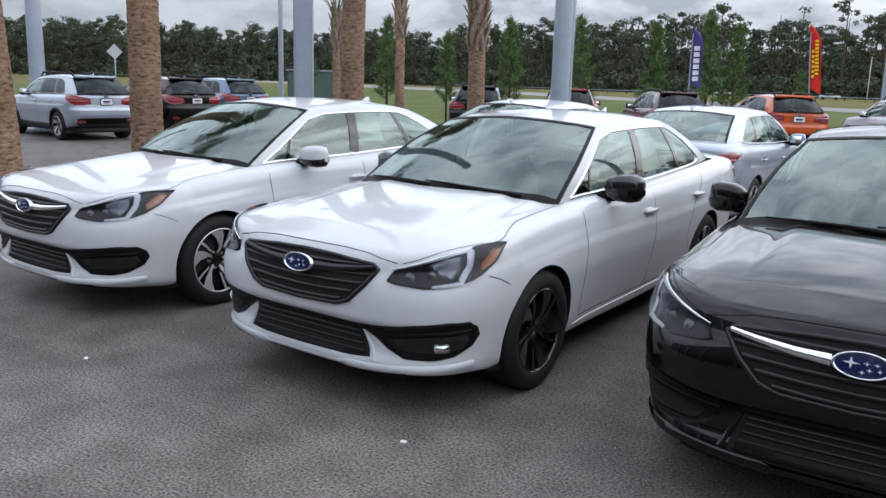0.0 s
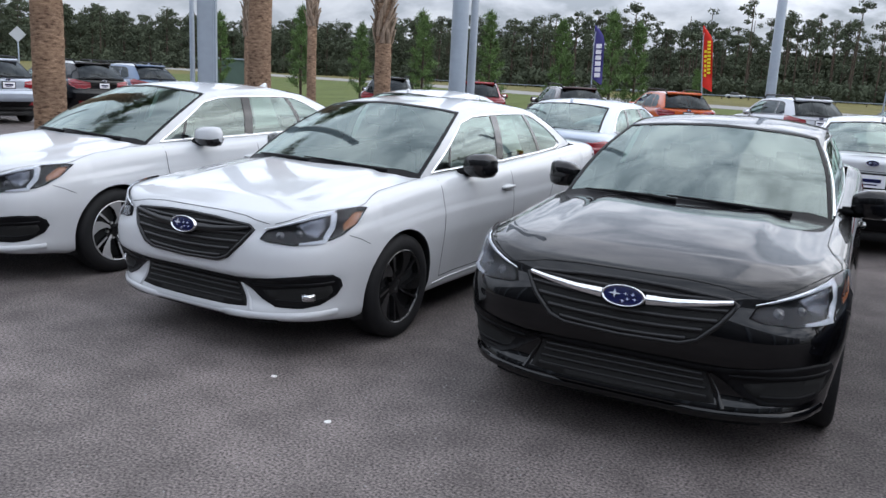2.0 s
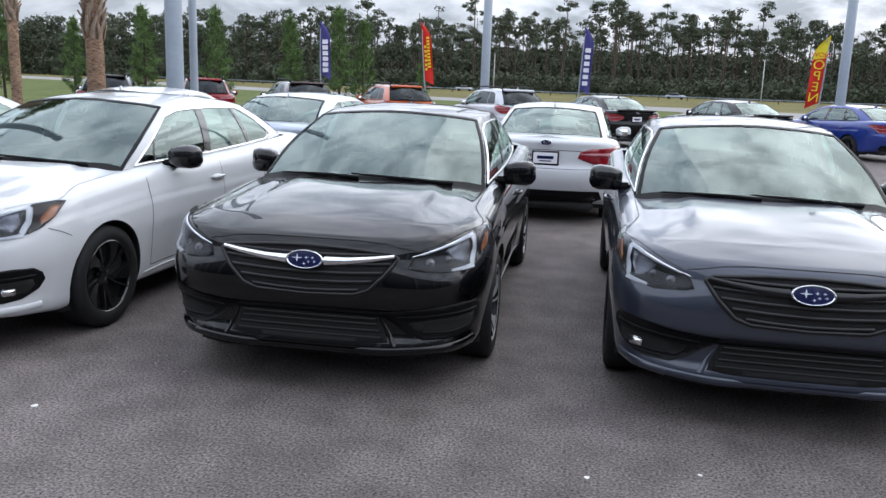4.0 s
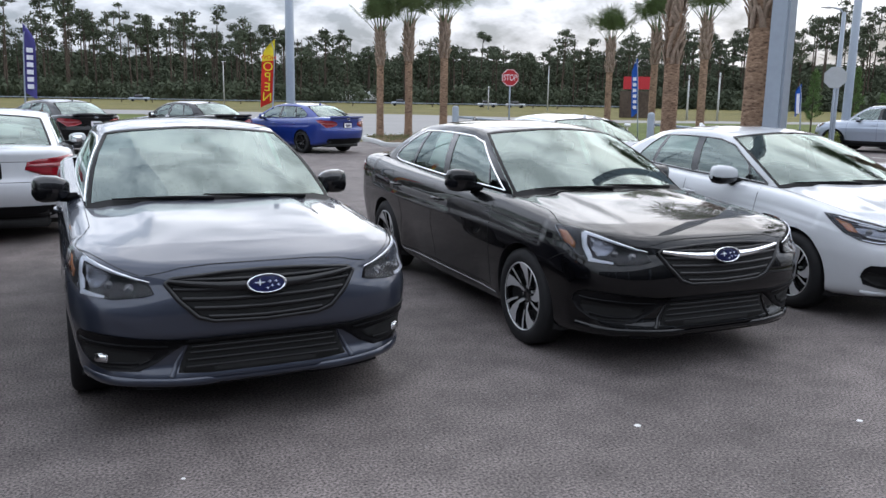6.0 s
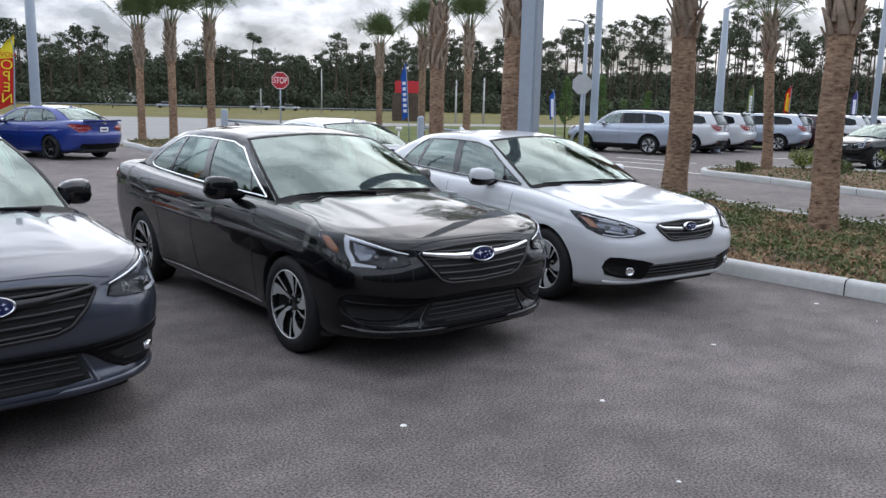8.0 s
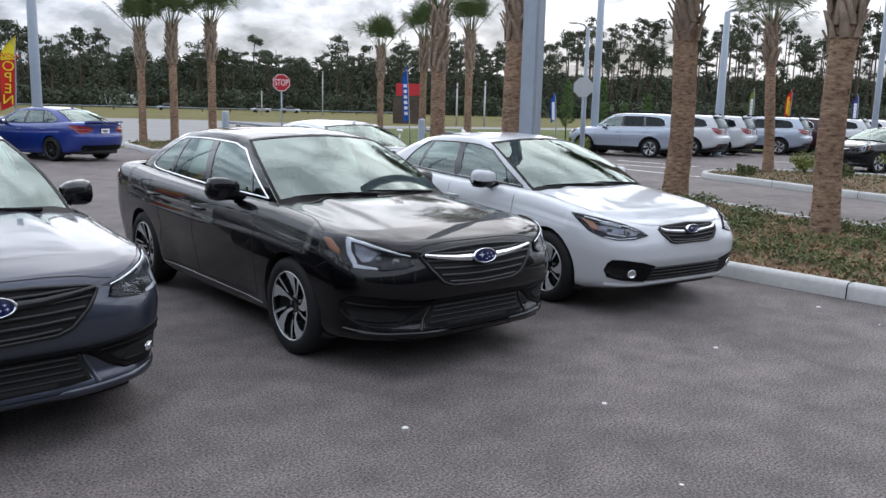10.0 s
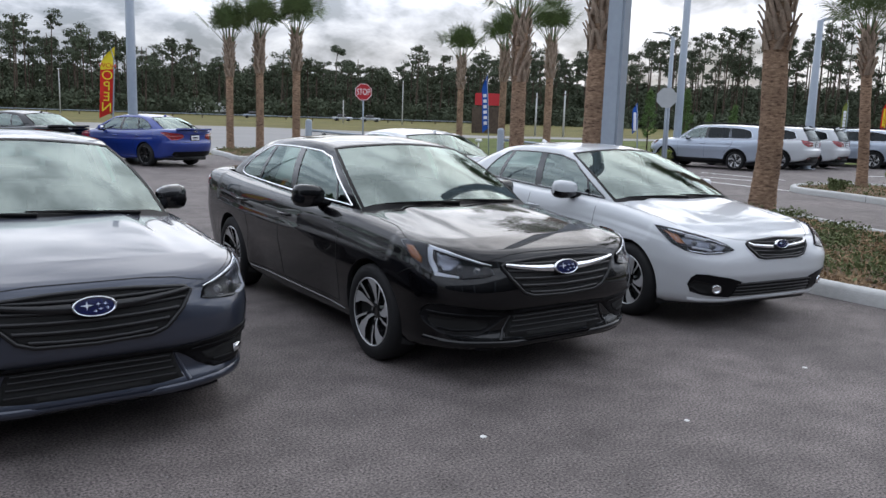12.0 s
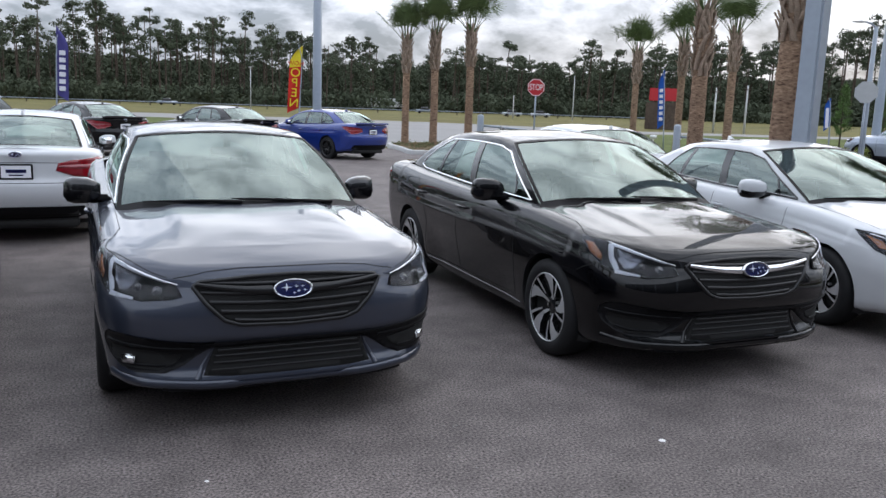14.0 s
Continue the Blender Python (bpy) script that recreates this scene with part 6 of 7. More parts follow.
# pale specks of litter on the asphalt
for x, y in ((-6.45, 3.15), (-4.28, 3.43), (-3.68, 3.13), (-0.95, 3.11), (-0.46, 3.27), (1.79, 2.99), (2.95, 2.59), (4.54, 2.84), (5.6, 1.9), (-2.4, 2.2), (.9, 2.0), (6.3, 2.4), (-6.3, 2.3), (2.4, 1.7), (6.5, 3.0)):
    bm = bmesh.new()
    r = random.uniform(.010, .022)
    bmesh.ops.create_icosphere(bm, subdivisions=1, radius=r)
    for v in bm.verts:
        v.co = Vector((v.co.x * random.uniform(.7, 1.5), v.co.y * random.uniform(.7, 1.2), max(v.co.z * .35, -.002)))
    o = part("pebble", bm, M_LINE, smooth=False)
    o.matrix_basis = pose(x, y, .002, 0, 0, random.uniform(0, 180))
    tagged(o, "small pale stone chip lying on the asphalt", "pebble", "litter on the asphalt")
rng = np.random.default_rng(5)
V, Fc = [], []
for i in range(2600):
    x, y, s = rng.uniform(-9, 11), rng.uniform(-1.2, 4.6), rng.uniform(.002, .0065)
    k = len(V)
    V += [(x - s, y - s * .6, .002), (x + s, y - s, .002), (x + s * .5, y + s, .002), (x, y, .002 + s)]
    Fc += [(k, k + 1, k + 3), (k + 1, k + 2, k + 3), (k + 2, k, k + 3)]
me = bpy.data.meshes.new("grit")
me.from_pydata(V, [], Fc)
me.materials.append(M_ROAD)
tagged(new("grit", me), "tiny loose grit scattered over the asphalt", "grit", kind="stuff")


# ---- flags and signs ----
def letters(text, size, m, name, parent, label=""):
    cu = bpy.data.curves.new(name, "FONT")
    cu.body, cu.size, cu.align_x, cu.align_y, cu.extrude = text, size, "CENTER", "CENTER", .002
    tmp = bpy.data.objects.new("tmp", cu)
    scene.collection.objects.link(tmp)
    me = bpy.data.meshes.new_from_object(tmp.evaluated_get(bpy.context.evaluated_depsgraph_get()))
    bpy.data.objects.remove(tmp)
    bpy.data.curves.remove(cu)
    me.materials.clear()
    me.materials.append(m)
    o = new(name, me)
    o.parent = parent
    if label:
        o["label"] = label
    return o


def cloth(name, c):
    return mat(name, c, .8, noise_scale=3, vary=.12, bump=.15, bump_scale=6, spec=.2)


M_NAVY, M_FLAGRED, M_FLAGYEL, M_FLAGWHITE = cloth("flag_navy", (.060, .055, .19)), cloth("flag_red", (.55, .03, .02)), cloth("flag_yellow", (.75, .62, .04)), cloth("flag_white", (.7, .7, .75))
M_FLAGBLUE = cloth("flag_blue", (.02, .09, .38))


def feather_flag(label, x, y, z0, z1, w, face, lean, main, marks):
    """A tall feather flag on a thin bowed pole; marks: plain shapes or letters on it."""
    o = thing("feather_flag", label, "flag")
    h = z1 - z0
    bm = bmesh.new()
    tube(bm, [(0, 0, 0), (0, 0, z0), (0, 0, z0 + h * .6), (-.02, 0, z0 + h * .85), (-w * .35, 0, z1), ], [.03, .025, .02, .015, .01], 8)
    part("flag_pole", bm, M_POLE, o)
    bm = bmesh.new()
    rows = []
    for i in range(25):
        f = i / 24
        z = z0 + .25 + (h - .25) * f
        ww = w * (1 if f < .72 else max(.03, 1 - ((f - .72) / .28) ** 1.8))
        rows.append([bm.verts.new((-ww * k / 6, .05 * math.sin(f * 7 + k * .6) * (k / 6) ** .7, z - .22 * (k / 6) * (1 - f))) for k in range(7)])
    for r0, r1 in zip(rows, rows[1:]):
        for k in range(6):
            fc = bm.faces.new((r0[k], r0[k + 1], r1[k + 1], r1[k]))
            fc.material_index = 1 if (marks == "open" and r0[0].co.z > z0 + h * .70) else 0
    flag = part("flag_cloth", bm, [main, M_FLAGYEL if marks == "open" else main], o)
    cx = -w * .5
    if marks == "open":
        for i, ch in enumerate("OPEN"):
            q = letters(ch, .40, M_FLAGYEL, "flag_letter", flag)
            q.matrix_basis = Matrix.Translation((cx, .07, z0 + h * (.60 - .145 * i))) @ pose(0, 0, 0, 90, 0, 0) @ Matrix.Diagonal((-1.05, 1, 1, 1))
            q = letters(ch, .40, M_FLAGYEL, "flag_letter", flag)
            q.matrix_basis = Matrix.Translation((cx, -.07, z0 + h * (.60 - .145 * i))) @ pose(0, 0, 0, 90, 0, 0) @ Matrix.Diagonal((-1.05, 1, 1, 1))
        q = letters("NOW", .20, M_FLAGRED, "flag_word", flag)
        q.matrix_basis = Matrix.Translation((cx, -.07, z0 + h * .735)) @ pose(0, 0, 0, 90, 0, 0) @ Matrix.Diagonal((-1, 1, 1, 1))
    else:
        prints = []
        if marks == "bars":
            prints = [(cx - w * .26, cx + w * .26, z0 + h * (.66 - .095 * k) - .085, z0 + h * (.66 - .095 * k) + .06) for k in range(6)]
        else:
            prints = [(cx - w * .30, cx + w * .02, z0 + h * (.76 - .05 * k) - .05, z0 + h * (.76 - .05 * k) + .02) for k in range(10)]
            prints += [(cx + w * .10, cx + w * .30, z0 + h * (.62 - .07 * k) - .05, z0 + h * (.62 - .07 * k) + .04) for k in range(6)]
        for a, b, c, d in prints:
            bm = bmesh.new()
            box(bm, a, b, -.070, .070, c, d, .004)
            part("flag_print", bm, M_FLAGWHITE if marks == "bars" else M_FLAGYEL, flag, smooth=False)
    o.matrix_basis = pose(x, y, 0, 0, lean, face)
    return o


feather_flag("navy feather flag with pale plain shapes", -11.25, 28.0, 1.62, 3.70, .36, 195, 1, M_NAVY, "bars")
feather_flag("red and yellow feather flag with plain stripes", -7.75, 30.0, 1.55, 3.88, .34, 188, 5, M_FLAGRED, "stripes")
feather_flag("navy feather flag with pale plain shapes", -2.2, 29.76, 1.42, 3.85, .36, 180, -2, M_NAVY, "bars")
feather_flag("red feather flag with a yellow top reading NOW OPEN", 5.28, 27.15, 1.25, 3.53, .40, -10, 3, M_FLAGRED, "open")
feather_flag("blue feather flag with pale plain shapes", 22.6, 29.85, 1.0, 3.65, .28, -45, -3, M_FLAGBLUE, "bars")
feather_flag("blue feather flag half hidden by a pole", 26.05, 23.85, 1.2, 2.55, .22, -50, -3, M_FLAGBLUE, "bars")

M_SIGNRED = mat("sign_red", (.42, .012, .02), .45, noise_scale=4, vary=.06)
M_SIGNBACK = mat("sign_aluminium", (.42, .44, .45), .5, noise_scale=4, vary=.08)
M_SIGNWHITE = mat("sign_white", (.75, .75, .75), .45, noise_scale=4, vary=.04)


def sign(label, x, y, z, n, r, turn, face, name="road_sign", text=None, start=0.0):
    o = thing(name, label, "sign")
    bm = bmesh.new()
    tube(bm, [(0, .02, 0), (0, .02, z + r * .6)], .03, 8)
    part("sign_post", bm, M_POLE, o)
    bm = bmesh.new()
    ring = lambda s, yy: [bm.verts.new((s * math.cos(start + k * math.tau / n), yy, z + s * math.sin(start + k * math.tau / n))) for k in range(n)]
    a, b = ring(r, -.015), ring(r, -.010)
    bm.faces.new(a).material_index = 0
    bm.faces.new(b[::-1]).material_index = 1
    for k in range(n):
        bm.faces.new((a[k], a[(k + 1) % n], b[(k + 1) % n], b[k])).material_index = 1
    plate = part("sign_plate", bm, [face, M_SIGNBACK], o, smooth=False)
    if text:
        bm = bmesh.new()
        o1 = [bm.verts.new((s * math.cos(start + k * math.tau / n), -.018, z + s * math.sin(start + k * math.tau / n))) for s in (r * .97, r * .91) for k in range(n)]
        for k in range(n):
            bm.faces.new((o1[k], o1[(k + 1) % n], o1[n + (k + 1) % n], o1[n + k]))
        part("sign_border", bm, M_SIGNWHITE, plate, smooth=False)
        q = letters(text, r * .92, M_SIGNWHITE, "sign_word", plate, "white capital letters")
        q.matrix_basis = Matrix.Translation((0, -.02, z - .005)) @ pose(0, 0, 0, 90, 0, 0) @ Matrix.Diagonal((.68, 1.05, 1, 1))
    o.matrix_basis = pose(x, y, 0, 0, 0, turn)


sign("red octagonal STOP sign on a grey post", 14.91, 28.09, 2.55, 8, .35, -28, M_SIGNRED, "stop_sign", "STOP", math.pi / 8)
sign("octagonal sign seen from its bare grey back", 18.40, 16.0, 2.45, 8, .31, -60, M_SIGNBACK, "road_sign", None, math.pi / 8)
sign("diamond road sign seen from its bare grey back", -37.8, 24, 2.63, 4, .36, 56, M_SIGNBACK, "road_sign")

# gate posts and rail at the lot's far side
for x, y, h in ((13.1, 29.2, 1.35), (18.6, 24.0, 1.25)):
    o = thing("gate_post", "stout grey steel gate post at the lot edge", "gate post")
    bm = bmesh.new()
    lathe(bm, [(.13, 0), (.13, h), (.11, h + .05), (.05, h + .08), (.0005, h + .085)], 16, "z")
    part("post", bm, M_POLE, o)
    bm = bmesh.new()
    tube(bm, [(0, 0, h - .35), (3.6, -1.6, h - .62)], .045, 8)
    tube(bm, [(3.6, -1.6, h - .62), (3.6, -1.6, 0)], .04, 8)
    part("swing_rail", bm, M_POLE, o, "grey swing gate rail")
    o.matrix_basis = pose(x, y, 0)
for x, y in ((19.3, 26.3), (20.2, 25.9)):
    o = thing("utility_stub", "small white utility post in the grass", "utility post")
    bm = bmesh.new()
    tube(bm, [(0, 0, 0), (0, 0, .75)], .03, 8)
    part("stub", bm, M_SIGNWHITE, o)
    bm = bmesh.new()
    box(bm, -.12, .12, -.08, .08, .72, .86, .02)
    part("cap", bm, M_SIGNWHITE, o)
    o.matrix_basis = pose(x, y, 0)


# ---- trees ----
def leaf_cloud(rng, c, rad, n, size):
    """n small blades in a clump; returns points and quads."""
    p = rng.normal(size=(n, 3))
    p /= np.linalg.norm(p, axis=1)[:, None]
    p = c + p * (rad * rng.uniform(.35, 1, (n, 1)))
    u = rng.normal(size=(n, 3)); u /= np.linalg.norm(u, axis=1)[:, None]
    v = np.cross(u, rng.normal(size=(n, 3))); v /= np.linalg.norm(v, axis=1)[:, None]
    s = size * rng.uniform(.6, 1.3, (n, 1))
    return np.stack([p - u * s, p + v * s * .55, p + u * s, p - v * s * .55], 1).reshape(-1, 3)


def stick(a, b, r0, r1, n=5):
    a, b = np.array(a, float), np.array(b, float)
    d = b - a
    s = np.cross(d, (0, 0, 1.0) if abs(d[2]) < .95 * np.linalg.norm(d) else (1.0, 0, 0)); s /= np.linalg.norm(s)
    t = np.cross(d, s); t /= np.linalg.norm(t)
    ang = np.arange(n) * math.tau / n
    ring = np.cos(ang)[:, None] * s + np.sin(ang)[:, None] * t
    return np.concatenate([a + ring * r0, b + ring * r1]), [(k, (k + 1) % n, n + (k + 1) % n, n + k) for k in range(n)]


def quads_mesh(name, P, mats, index):
    """A mesh of loose quads from an array of their corners."""
    n = len(P) // 4
    me = bpy.data.meshes.new(name)
    me.vertices.add(len(P)); me.loops.add(len(P)); me.polygons.add(n)
    me.vertices.foreach_set("co", np.ascontiguousarray(P, np.float32).ravel())
    me.loops.foreach_set("vertex_index", np.arange(len(P), dtype=np.int32))
    me.polygons.foreach_set("loop_start", np.arange(0, len(P), 4, dtype=np.int32))
    for m in mats:
        me.materials.append(m)
    me.polygons.foreach_set("material_index", np.ascontiguousarray(index, np.int32))
    me.update(calc_edges=True)
    return me


def far_wood():
    rng = np.random.default_rng(11)
    L, B = [], []

    def add_stick(*a):
        v, f = stick(*a)
        B.append(v[np.array(f)].reshape(-1, 3))

    def crown(c, rad, flat, n, size):
        d = rng.normal(size=(n, 3)); d /= np.linalg.norm(d, axis=1)[:, None]
        p = d * (rad * rng.uniform(.45, 1, (n, 1))) * (1, 1, flat)
        out = d + rng.normal(0, .45, (n, 3)) + (0, 0, .25)
        out /= np.linalg.norm(out, axis=1)[:, None]
        u = np.cross(out, rng.normal(size=(n, 3))); u /= np.linalg.norm(u, axis=1)[:, None]
        v = np.cross(out, u)
        s = size * rng.uniform(.6, 1.3, (n, 1))
        L.append(np.array(c) + np.stack([p - u * s, p + v * s * .65, p + u * s, p - v * s * .65], 1).reshape(-1, 3))
    az = -180.0
    while az < 180:
        seen = -78 < az < 84
        left = max(0, min(1, (-az - 20) / 18))
        for rank, R in ((0, 126), (1, 140), (2, 156)) if seen else ((1, 142),):
            a = math.radians(az + rng.uniform(-.6, .6))
            d = R * rng.uniform(.95, 1.06) * (1 + .22 * left)
            x, y = d * math.sin(a), d * math.cos(a)
            swell = math.sin(az * .21 + 1) + .6 * math.sin(az * .55) + .5 * math.sin(az * 1.7)
            h = rng.normal(11.2, 1.25 - .85 * left) + .55 * swell * (1 - .75 * left) + (.8 if rank == 2 else 0) - 1.0 * left
            h *= float(np.interp(az, (-70, -40, -25, -12, -.5, 8.5, 15.5, 21.5, 31.5, 37.5, 43.5, 51.5), (.90, .90, .95, 1, 1.02, 1.04, .88, .74, .70, .84, 1.08, 1.24)))
            young = rng.random() < (.30 if rank == 0 else .12)
            if young:
                h *= .70
            lean = rng.normal(0, .28, 2)
            add_stick((x, y, -.1), (x + lean[0], y + lean[1], h), .15, .05)
            if not seen:
                for k in range(8):
                    crown((x + rng.normal(0, 1.2), y + rng.normal(0, 1.2), rng.uniform(.2, 1) * h), 1.6, .8, 14, .5)
                continue
            low = rng.uniform(.42, .55) if young else rng.uniform(.60, .76) - .22 * left
            for k in range(int(rng.uniform(8, 12) + 7 * left)):
                f = low + (1 - low) * rng.random() ** .75
                g = (f - low) / (1 - low)
                spread = 1.65 * math.sqrt(max(.05, 1 - ((g - .45) / .6) ** 2)) * rng.uniform(.15, 1.05)
                b = rng.uniform(0, math.tau)
                c = (x + lean[0] * f + spread * math.cos(b), y + lean[1] * f + spread * math.sin(b), h * f + rng.uniform(-.1, .3))
                if k % 2 == 0:
                    add_stick((x + lean[0] * f, y + lean[1] * f, h * f - .45), c, .05, .02, 3)
                crown(c, rng.uniform(.50, 1.05), .60, 52, .17)
            for k in range(int(9 * left)):
                b = rng.uniform(0, math.tau)
                crown((x + 1.5 * math.cos(b), y + 1.5 * math.sin(b), h * rng.uniform(.3, .93)), rng.uniform(.7, 1.3), .75, 44, .2)
            # dead stubs below the crown, then the undergrowth
            for k in range(3):
                f = low * rng.uniform(.55, 1)
                b = rng.uniform(0, math.tau)
                add_stick((x, y, h * f), (x + math.cos(b) * .8, y + math.sin(b) * .8, h * f + .25), .03, .012, 3)
            for k in range(9):
                top = (2.4, 5.2, 7.4)[rank]
                crown((x + rng.normal(0, 1.8), y + rng.normal(0, 1.5), rng.uniform(.2, top)), rng.uniform(.8, 1.5), .9, 46, .25)
        if seen:
            a = math.radians(az)
            d = 168 * (1 + .22 * left)
            for k in range(16):
                crown((d * math.sin(a) + rng.normal(0, 2), d * math.cos(a) + rng.normal(0, 3), rng.uniform(.2, 7.4)), 1.8, .8, 46, .6)
        az += .62 if seen else 1.6
    P = np.concatenate(B + L) * 2.2
    nb, nl = sum(len(b) for b in B) // 4, sum(len(q) for q in L) // 4
    me = quads_mesh("far_wood", P, [M_PINE, M_BARK], [1] * nb + [0] * nl)
    tagged(new("far_wood", me), "distant wood of tall thin pines with dark undergrowth", "wood", kind="stuff")


far_wood()


def young_pine(seed, h, label):
    rng = np.random.default_rng(seed)
    o = thing("young_pine", label, "pine tree")
    bm = bmesh.new()
    tube(bm, [(0, 0, -.05), (.03, 0, h * .4), (0, .04, h * .8), (0, 0, h)], [.06, .05, .03, .012], 7)
    k = 0
    limbs = []
    for i in range(26):
        f = .22 + .75 * i / 26
        b = i * 2.4 + rng.uniform(-.4, .4)
        L = (1 - f) * h * .17 * rng.uniform(.6, 1.25) + .10
        e = (L * math.cos(b), L * math.sin(b), h * f + L * .55)
        tube(bm, [(0, 0, h * f), (e[0] * .6, e[1] * .6, h * f + L * .2), e], [.016, .011, .006], 5, False)
        limbs.append(((0, 0, h * f), e))
    part("trunk", bm, M_BARK, o)
    V = []
    for a, e in limbs:
        a, e = np.array(a), np.array(e)
        for t in (.45, .7, .95):
            c = a + (e - a) * t
            n = 40
            d = rng.normal(size=(n, 3)) + np.array([0, 0, .9]); d /= np.linalg.norm(d, axis=1)[:, None]
            w = np.cross(d, rng.normal(size=(n, 3))); w /= np.linalg.norm(w, axis=1)[:, None]
            l = rng.uniform(.12, .26, (n, 1))
            s = c + rng.normal(0, .06, (n, 3))
            V.append(np.stack([s - w * .014, s + w * .014, s + d * l + w * .005, s + d * l - w * .005], 1).reshape(-1, 3))
    V = np.concatenate(V)
    me = bpy.data.meshes.new("crown")
    me.from_pydata(V.tolist(), [], np.arange(len(V)).reshape(-1, 4).tolist())
    me.materials.append(M_YPINE)
    c = new("crown", me)
    c.parent = o
    return o


yp = young_pine(3, 4.2, "young green pine planted on the verge")
yp.matrix_basis = pose(-18.71, 28.74, 0)
yp2 = young_pine(4, 4.6, "young green pine planted on the verge")
yp2.matrix_basis = pose(-11.95, 32.0, 0)
for i, (x, y, s) in enumerate(((-16.35, 30.02, .95), (-14.08, 32.1, 1.0), (-11.1, 32.6, .9), (-23.29, 26.76, 1.0), (-21.2, 28.0, .8), (-9.2, 35, .6), (37, 33, .8), (41, 30, .7), (44, 36, .9), (33.5, 26, .55), (-30, 29, .9))):
    o = copy_thing(yp if i % 2 else yp2, pose(x, y, 0, 0, 0, i * 67))
    o.scale = (s, s, s)

# green utility cabinet, lorries and the small shop sign in the distance
o = thing("utility_cabinet", "green steel utility cabinet on the verge", "utility cabinet")
bm = bmesh.new()
box(bm, -1.5, 1.5, -1, 1, 0, 2.1, .05)
part("cabinet_body", bm, mat("cabinet_green", (.055, .09, .075), .6, noise_scale=2, vary=.1), o, smooth=False)
bm = bmesh.new()
box(bm, -1.6, 1.6, -1.1, 1.1, 2.1, 2.2, .03)
part("cabinet_roof", bm, M_POLE, o, smooth=False)
o.matrix_basis = pose(-42, 41.6, 0, 0, 0, 40)


def lorry(x, y, turn):
    o = thing("lorry", "white articulated lorry on the far road", "lorry")
    bm = bmesh.new()
    box(bm, -7, 5, -1.25, 1.25, 1.1, 4.0, .05)
    part("trailer", bm, M_SIGNWHITE, o, smooth=False)
    bm = bmesh.new()
    box(bm, 5.6, 8.2, -1.2, 1.2, .7, 3.3, .25)
    box(bm, 8.0, 9.8, -1.0, 1.0, .7, 1.9, .2)
    part("cab", bm, M_SIGNWHITE, o)
    for wx in (-6, -4.8, 4.2, 6.2, 9):
        bm = bmesh.new()
        lathe(bm, [(.0005, -1.2), (.5, -1.2), (.5, 1.2), (.0005, 1.2)], 16)
        q = part("wheel", bm, M_TYRE, o)
        q.matrix_basis = pose(wx, 0, .5)
    o.matrix_basis = pose(x, y, 0, 0, 0, turn)


lorry(88.5, 265, 165)
o = thing("shop_sign", "red roadside sign board on dark posts far off", "sign")
bm = bmesh.new()
box(bm, -1.5, 1.5, -.2, .2, 3.2, 4.6, .03)
part("sign_board", bm, M_SIGNRED, o, smooth=False)
bm = bmesh.new()
box(bm, -1.8, 1.8, -.5, .5, 0, 3.0, .03)
part("sign_base", bm, M_BARK, o, smooth=False)
o.matrix_basis = pose(58, 76, 0, 0, 0, -38)


# ---- the far roadside ----
def far_pole(x, y, h):
    o = thing("utility_pole", "slim pale utility pole far off by the road", "utility pole")
    bm = bmesh.new()
    tube(bm, [(0, 0, 0), (0, 0, h)], [.12, .08], 8)
    part("pole_shaft", bm, M_KERB, o)
    bm = bmesh.new()
    box(bm, -.7, .7, -.06, .06, h - .45, h - .33, .01)
    part("cross_arm", bm, M_BARK, o)
    o.matrix_basis = pose(x, y, 0, 0, 0, 30)


for x, y, h in ((68.7, 132.8, 4.2), (78.0, 127.4, 8.0), (58.3, 67.7, 4.6), (60.6, 65.7, 4.9), (-26, 175, 8.5), (29, 178, 8.8)):
    far_pole(x, y, h)


def far_car(x, y, turn, m, label):
    """A car on the far road: body, cabin, glass and wheels."""
    o = thing("far_car", label, "car")
    bm = bmesh.new()
    box(bm, -2.4, 2.4, -.9, .9, .35, 1.0, .15)
    part("car_body", bm, m, o)
    bm = bmesh.new()
    vs = box(bm, -1.3, .9, -.8, .8, .98, 1.62, 0)
    for v in vs:
        if v.co.z > 1.3:
            v.co.x = v.co.x * .72 - .05
    part("car_cabin", bm, M_GLOSS, o)
    for wx in (-1.45, 1.45):
        for sy in (-1, 1):
            bm = bmesh.new()
            lathe(bm, [(.0005, -.1), (.34, -.1), (.34, .1), (.0005, .1)], 14)
            q = part("wheel", bm, M_TYRE, o)
            q.matrix_basis = pose(wx, sy * .82, .34)
    o.matrix_basis = pose(x, y, 0, 0, 0, turn)


far_car(97.6, 173.9, -18, M_WHITE, "white pickup truck on the far road")
far_car(91.0, 176.0, -18, M_WHITE, "white car on the far road")
far_car(72.4, 185.9, -18, M_SILVER, "silver car on the far road")
far_car(-66.0, 220, 4, M_WHITE, "white van on the far road")
far_car(-52.0, 219, 4, M_RED, "red car on the far road")
far_car(-40.0, 218, 4, M_WHITE, "white car on the far road")
far_car(14.0, 205, -6, M_SILVER, "silver car on the far road")

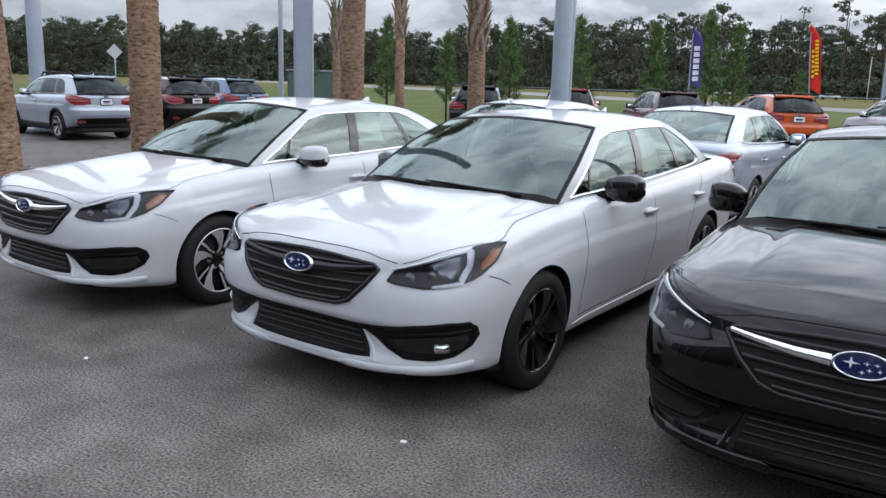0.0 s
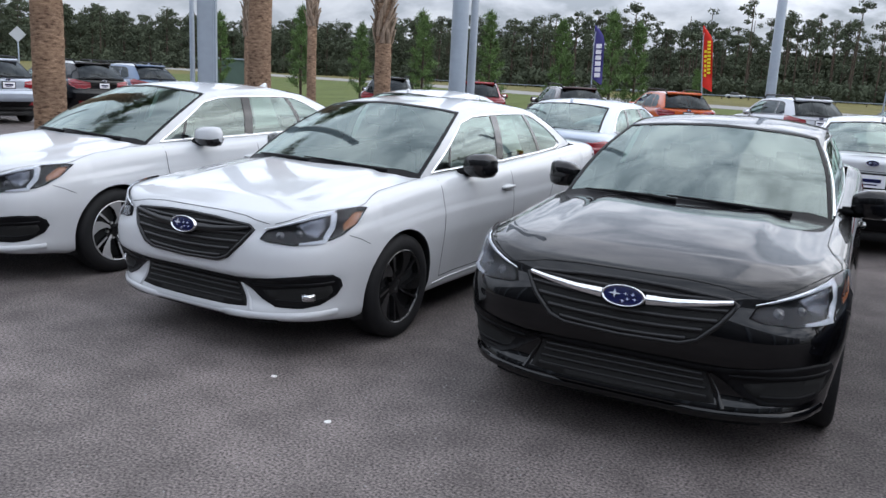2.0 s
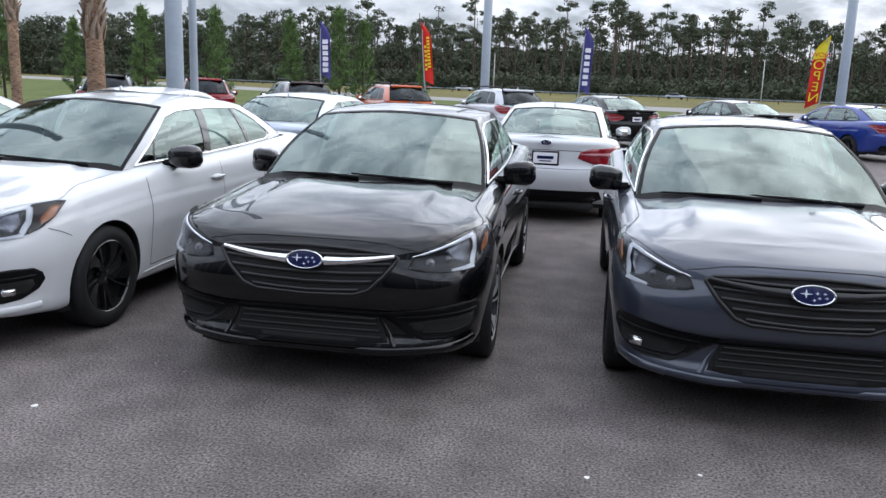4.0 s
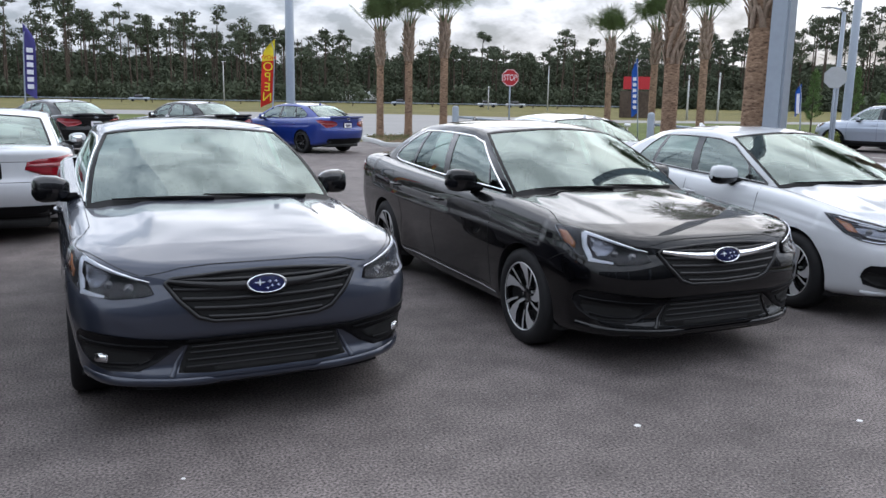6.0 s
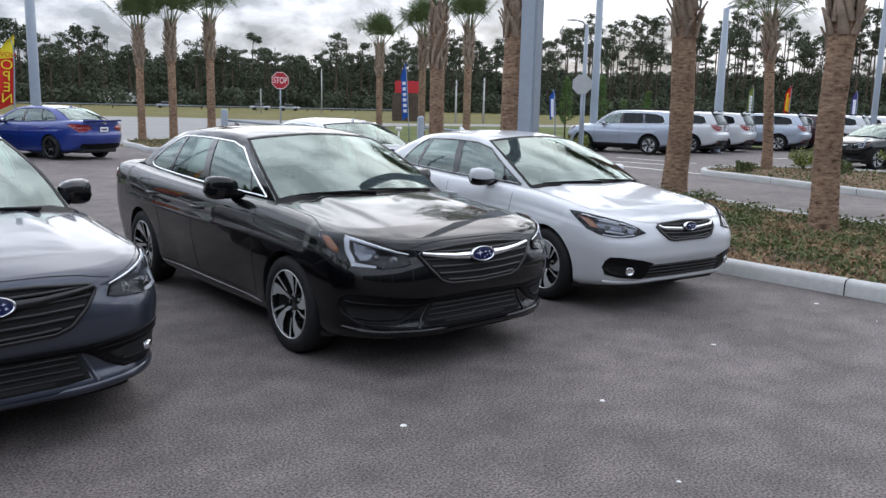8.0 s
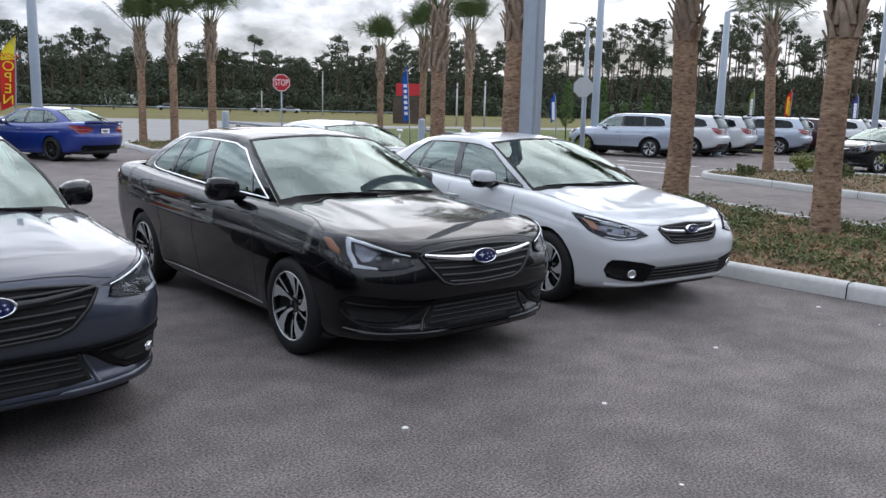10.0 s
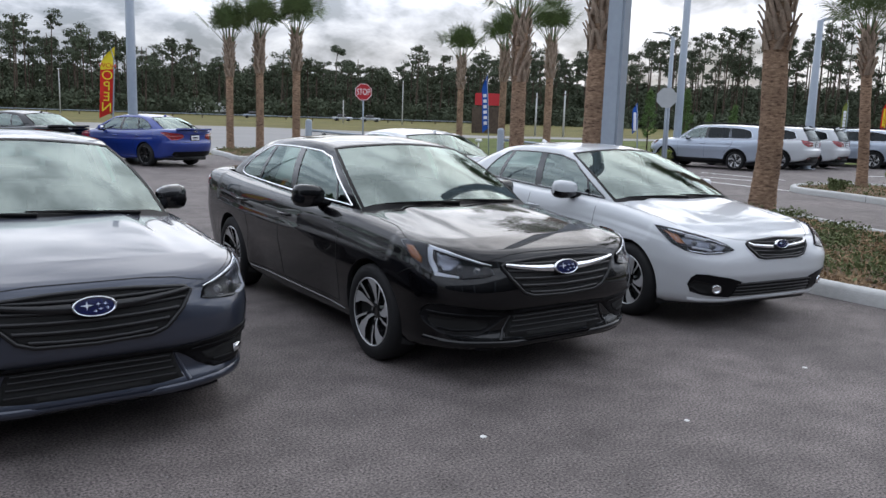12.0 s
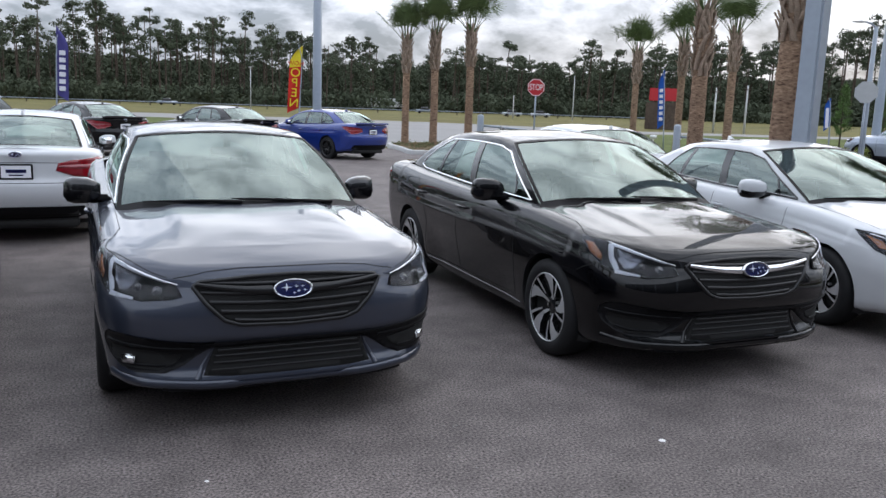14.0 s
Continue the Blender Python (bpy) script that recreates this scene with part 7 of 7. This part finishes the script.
o = tagged(new("guard_rail"), "pale steel guard rail along the far road", "guard rail", kind="structure")
ga, gb = Vector((-150, 214, 0)), Vector((120, 160, 0))
gd = (gb - ga).normalized()
gs = Vector((-gd.y, gd.x, 0)) * .05
bm = bmesh.new()
for z0, z1 in ((.70, .86),):
    q = [bm.verts.new(p + k * gs + Vector((0, 0, z))) for p in (ga, gb) for k in (-1, 1) for z in (z0, z1)]
    for f in ((0, 1, 5, 4), (2, 6, 7, 3), (1, 3, 7, 5), (0, 4, 6, 2), (0, 2, 3, 1), (4, 5, 7, 6)):
        bm.faces.new([q[i] for i in f])
part("rail_beam", bm, M_POLE, o, smooth=False)
post_mesh = bpy.data.meshes.new("rail_post")
bm = bmesh.new()
box(bm, -.09, .09, -.09, .09, -.05, .9)
bm.to_mesh(post_mesh)
bm.free()
post_mesh.materials.append(M_BARK)
for i in range(46):
    q = new("rail_post", post_mesh)
    q.parent = o
    q.location = ga + gd * (6 * i) + gs * 3


# ---- shrubs ----
M_SHRUB = mat("bright_shrub_leaf", (0.17, 0.20, 0.045), 0.6, noise_scale=6, vary=0.35, spec=0.25)


def shrub(x, y, r, h, seed, m, label):
    rng = np.random.default_rng(seed)
    o = thing("shrub", label, "shrub")
    bm = bmesh.new()
    for k in range(7):
        b = k * 2.4
        tube(bm, [(0, 0, 0), (r * .3 * math.cos(b), r * .3 * math.sin(b), h * .45), (r * .7 * math.cos(b), r * .7 * math.sin(b), h * .8)], [.014, .010, .004], 5, False)
    part("stems", bm, M_BARK, o)
    P = [leaf_cloud(rng, np.array([rng.normal(0, r * .42), rng.normal(0, r * .42), h * rng.uniform(.25, .85)]), r * rng.uniform(.25, .45), 46, .035) for k in range(26)]
    P = np.concatenate(P)
    c = new("leaves", quads_mesh("leaves", P, [m], [0] * (len(P) // 4)))
    c.parent = o
    o.matrix_basis = pose(x, y, .1 if x < 24 else 0, 0, 0, seed * 40)


shrub(22.9, 11.2, .42, .62, 1, M_SHRUB, "bright yellow green shrub on the traffic island")
shrub(23.6, 8.6, .45, .65, 2, M_SHRUB, "bright yellow green shrub at the island's edge")
shrub(22.6, 9.9, .28, .36, 3, M_LEAF, "small dark green shrub on the traffic island")
shrub(25.5, 21.9, .40, .70, 4, M_SHRUB, "bright green shrub beside the sign post")
shrub(19.9, 11.4, .26, .30, 5, M_LEAF, "low dark shrub on the traffic island")
feather_flag("narrow green feather flag behind the far row", 41.2, 23.2, 1.4, 3.25, .26, -60, 0, M_SHRUB, "bars")
feather_flag("narrow orange feather flag behind the far row", 42.0, 21.6, 1.4, 3.25, .28, -60, 2, M_FLAGRED, "stripes")
feather_flag("narrow navy feather flag behind the far row", 43.4, 18.6, 1.4, 3.05, .26, -60, 0, M_NAVY, "bars")


# ---- a plain front added unseen behind the camera, blocks sky from car reflections ----
def unseen_front():
    w = tagged(new("wall_south"), "plain grey building front behind the lot", "wall", kind="structure")
    bm = bmesh.new()
    box(bm, -45, 42, -13.6, -13.0, -.1, 9.0, .02)
    part("wall_face", bm, M_UNSEEN_WALL, w)
    for i in range(11):
        bm = bmesh.new()
        box(bm, -40 + 7.5 * i, -39.3 + 7.5 * i, -13.0, -12.4, -.1, 8.2, .02)
        part("pier", bm, M_POLE, w)


M_UNSEEN_WALL = mat("facade_panel", (0.10, 0.11, 0.12), 0.6, noise_scale=.3, vary=.15, bump=.05, bump_scale=20)
unseen_front()
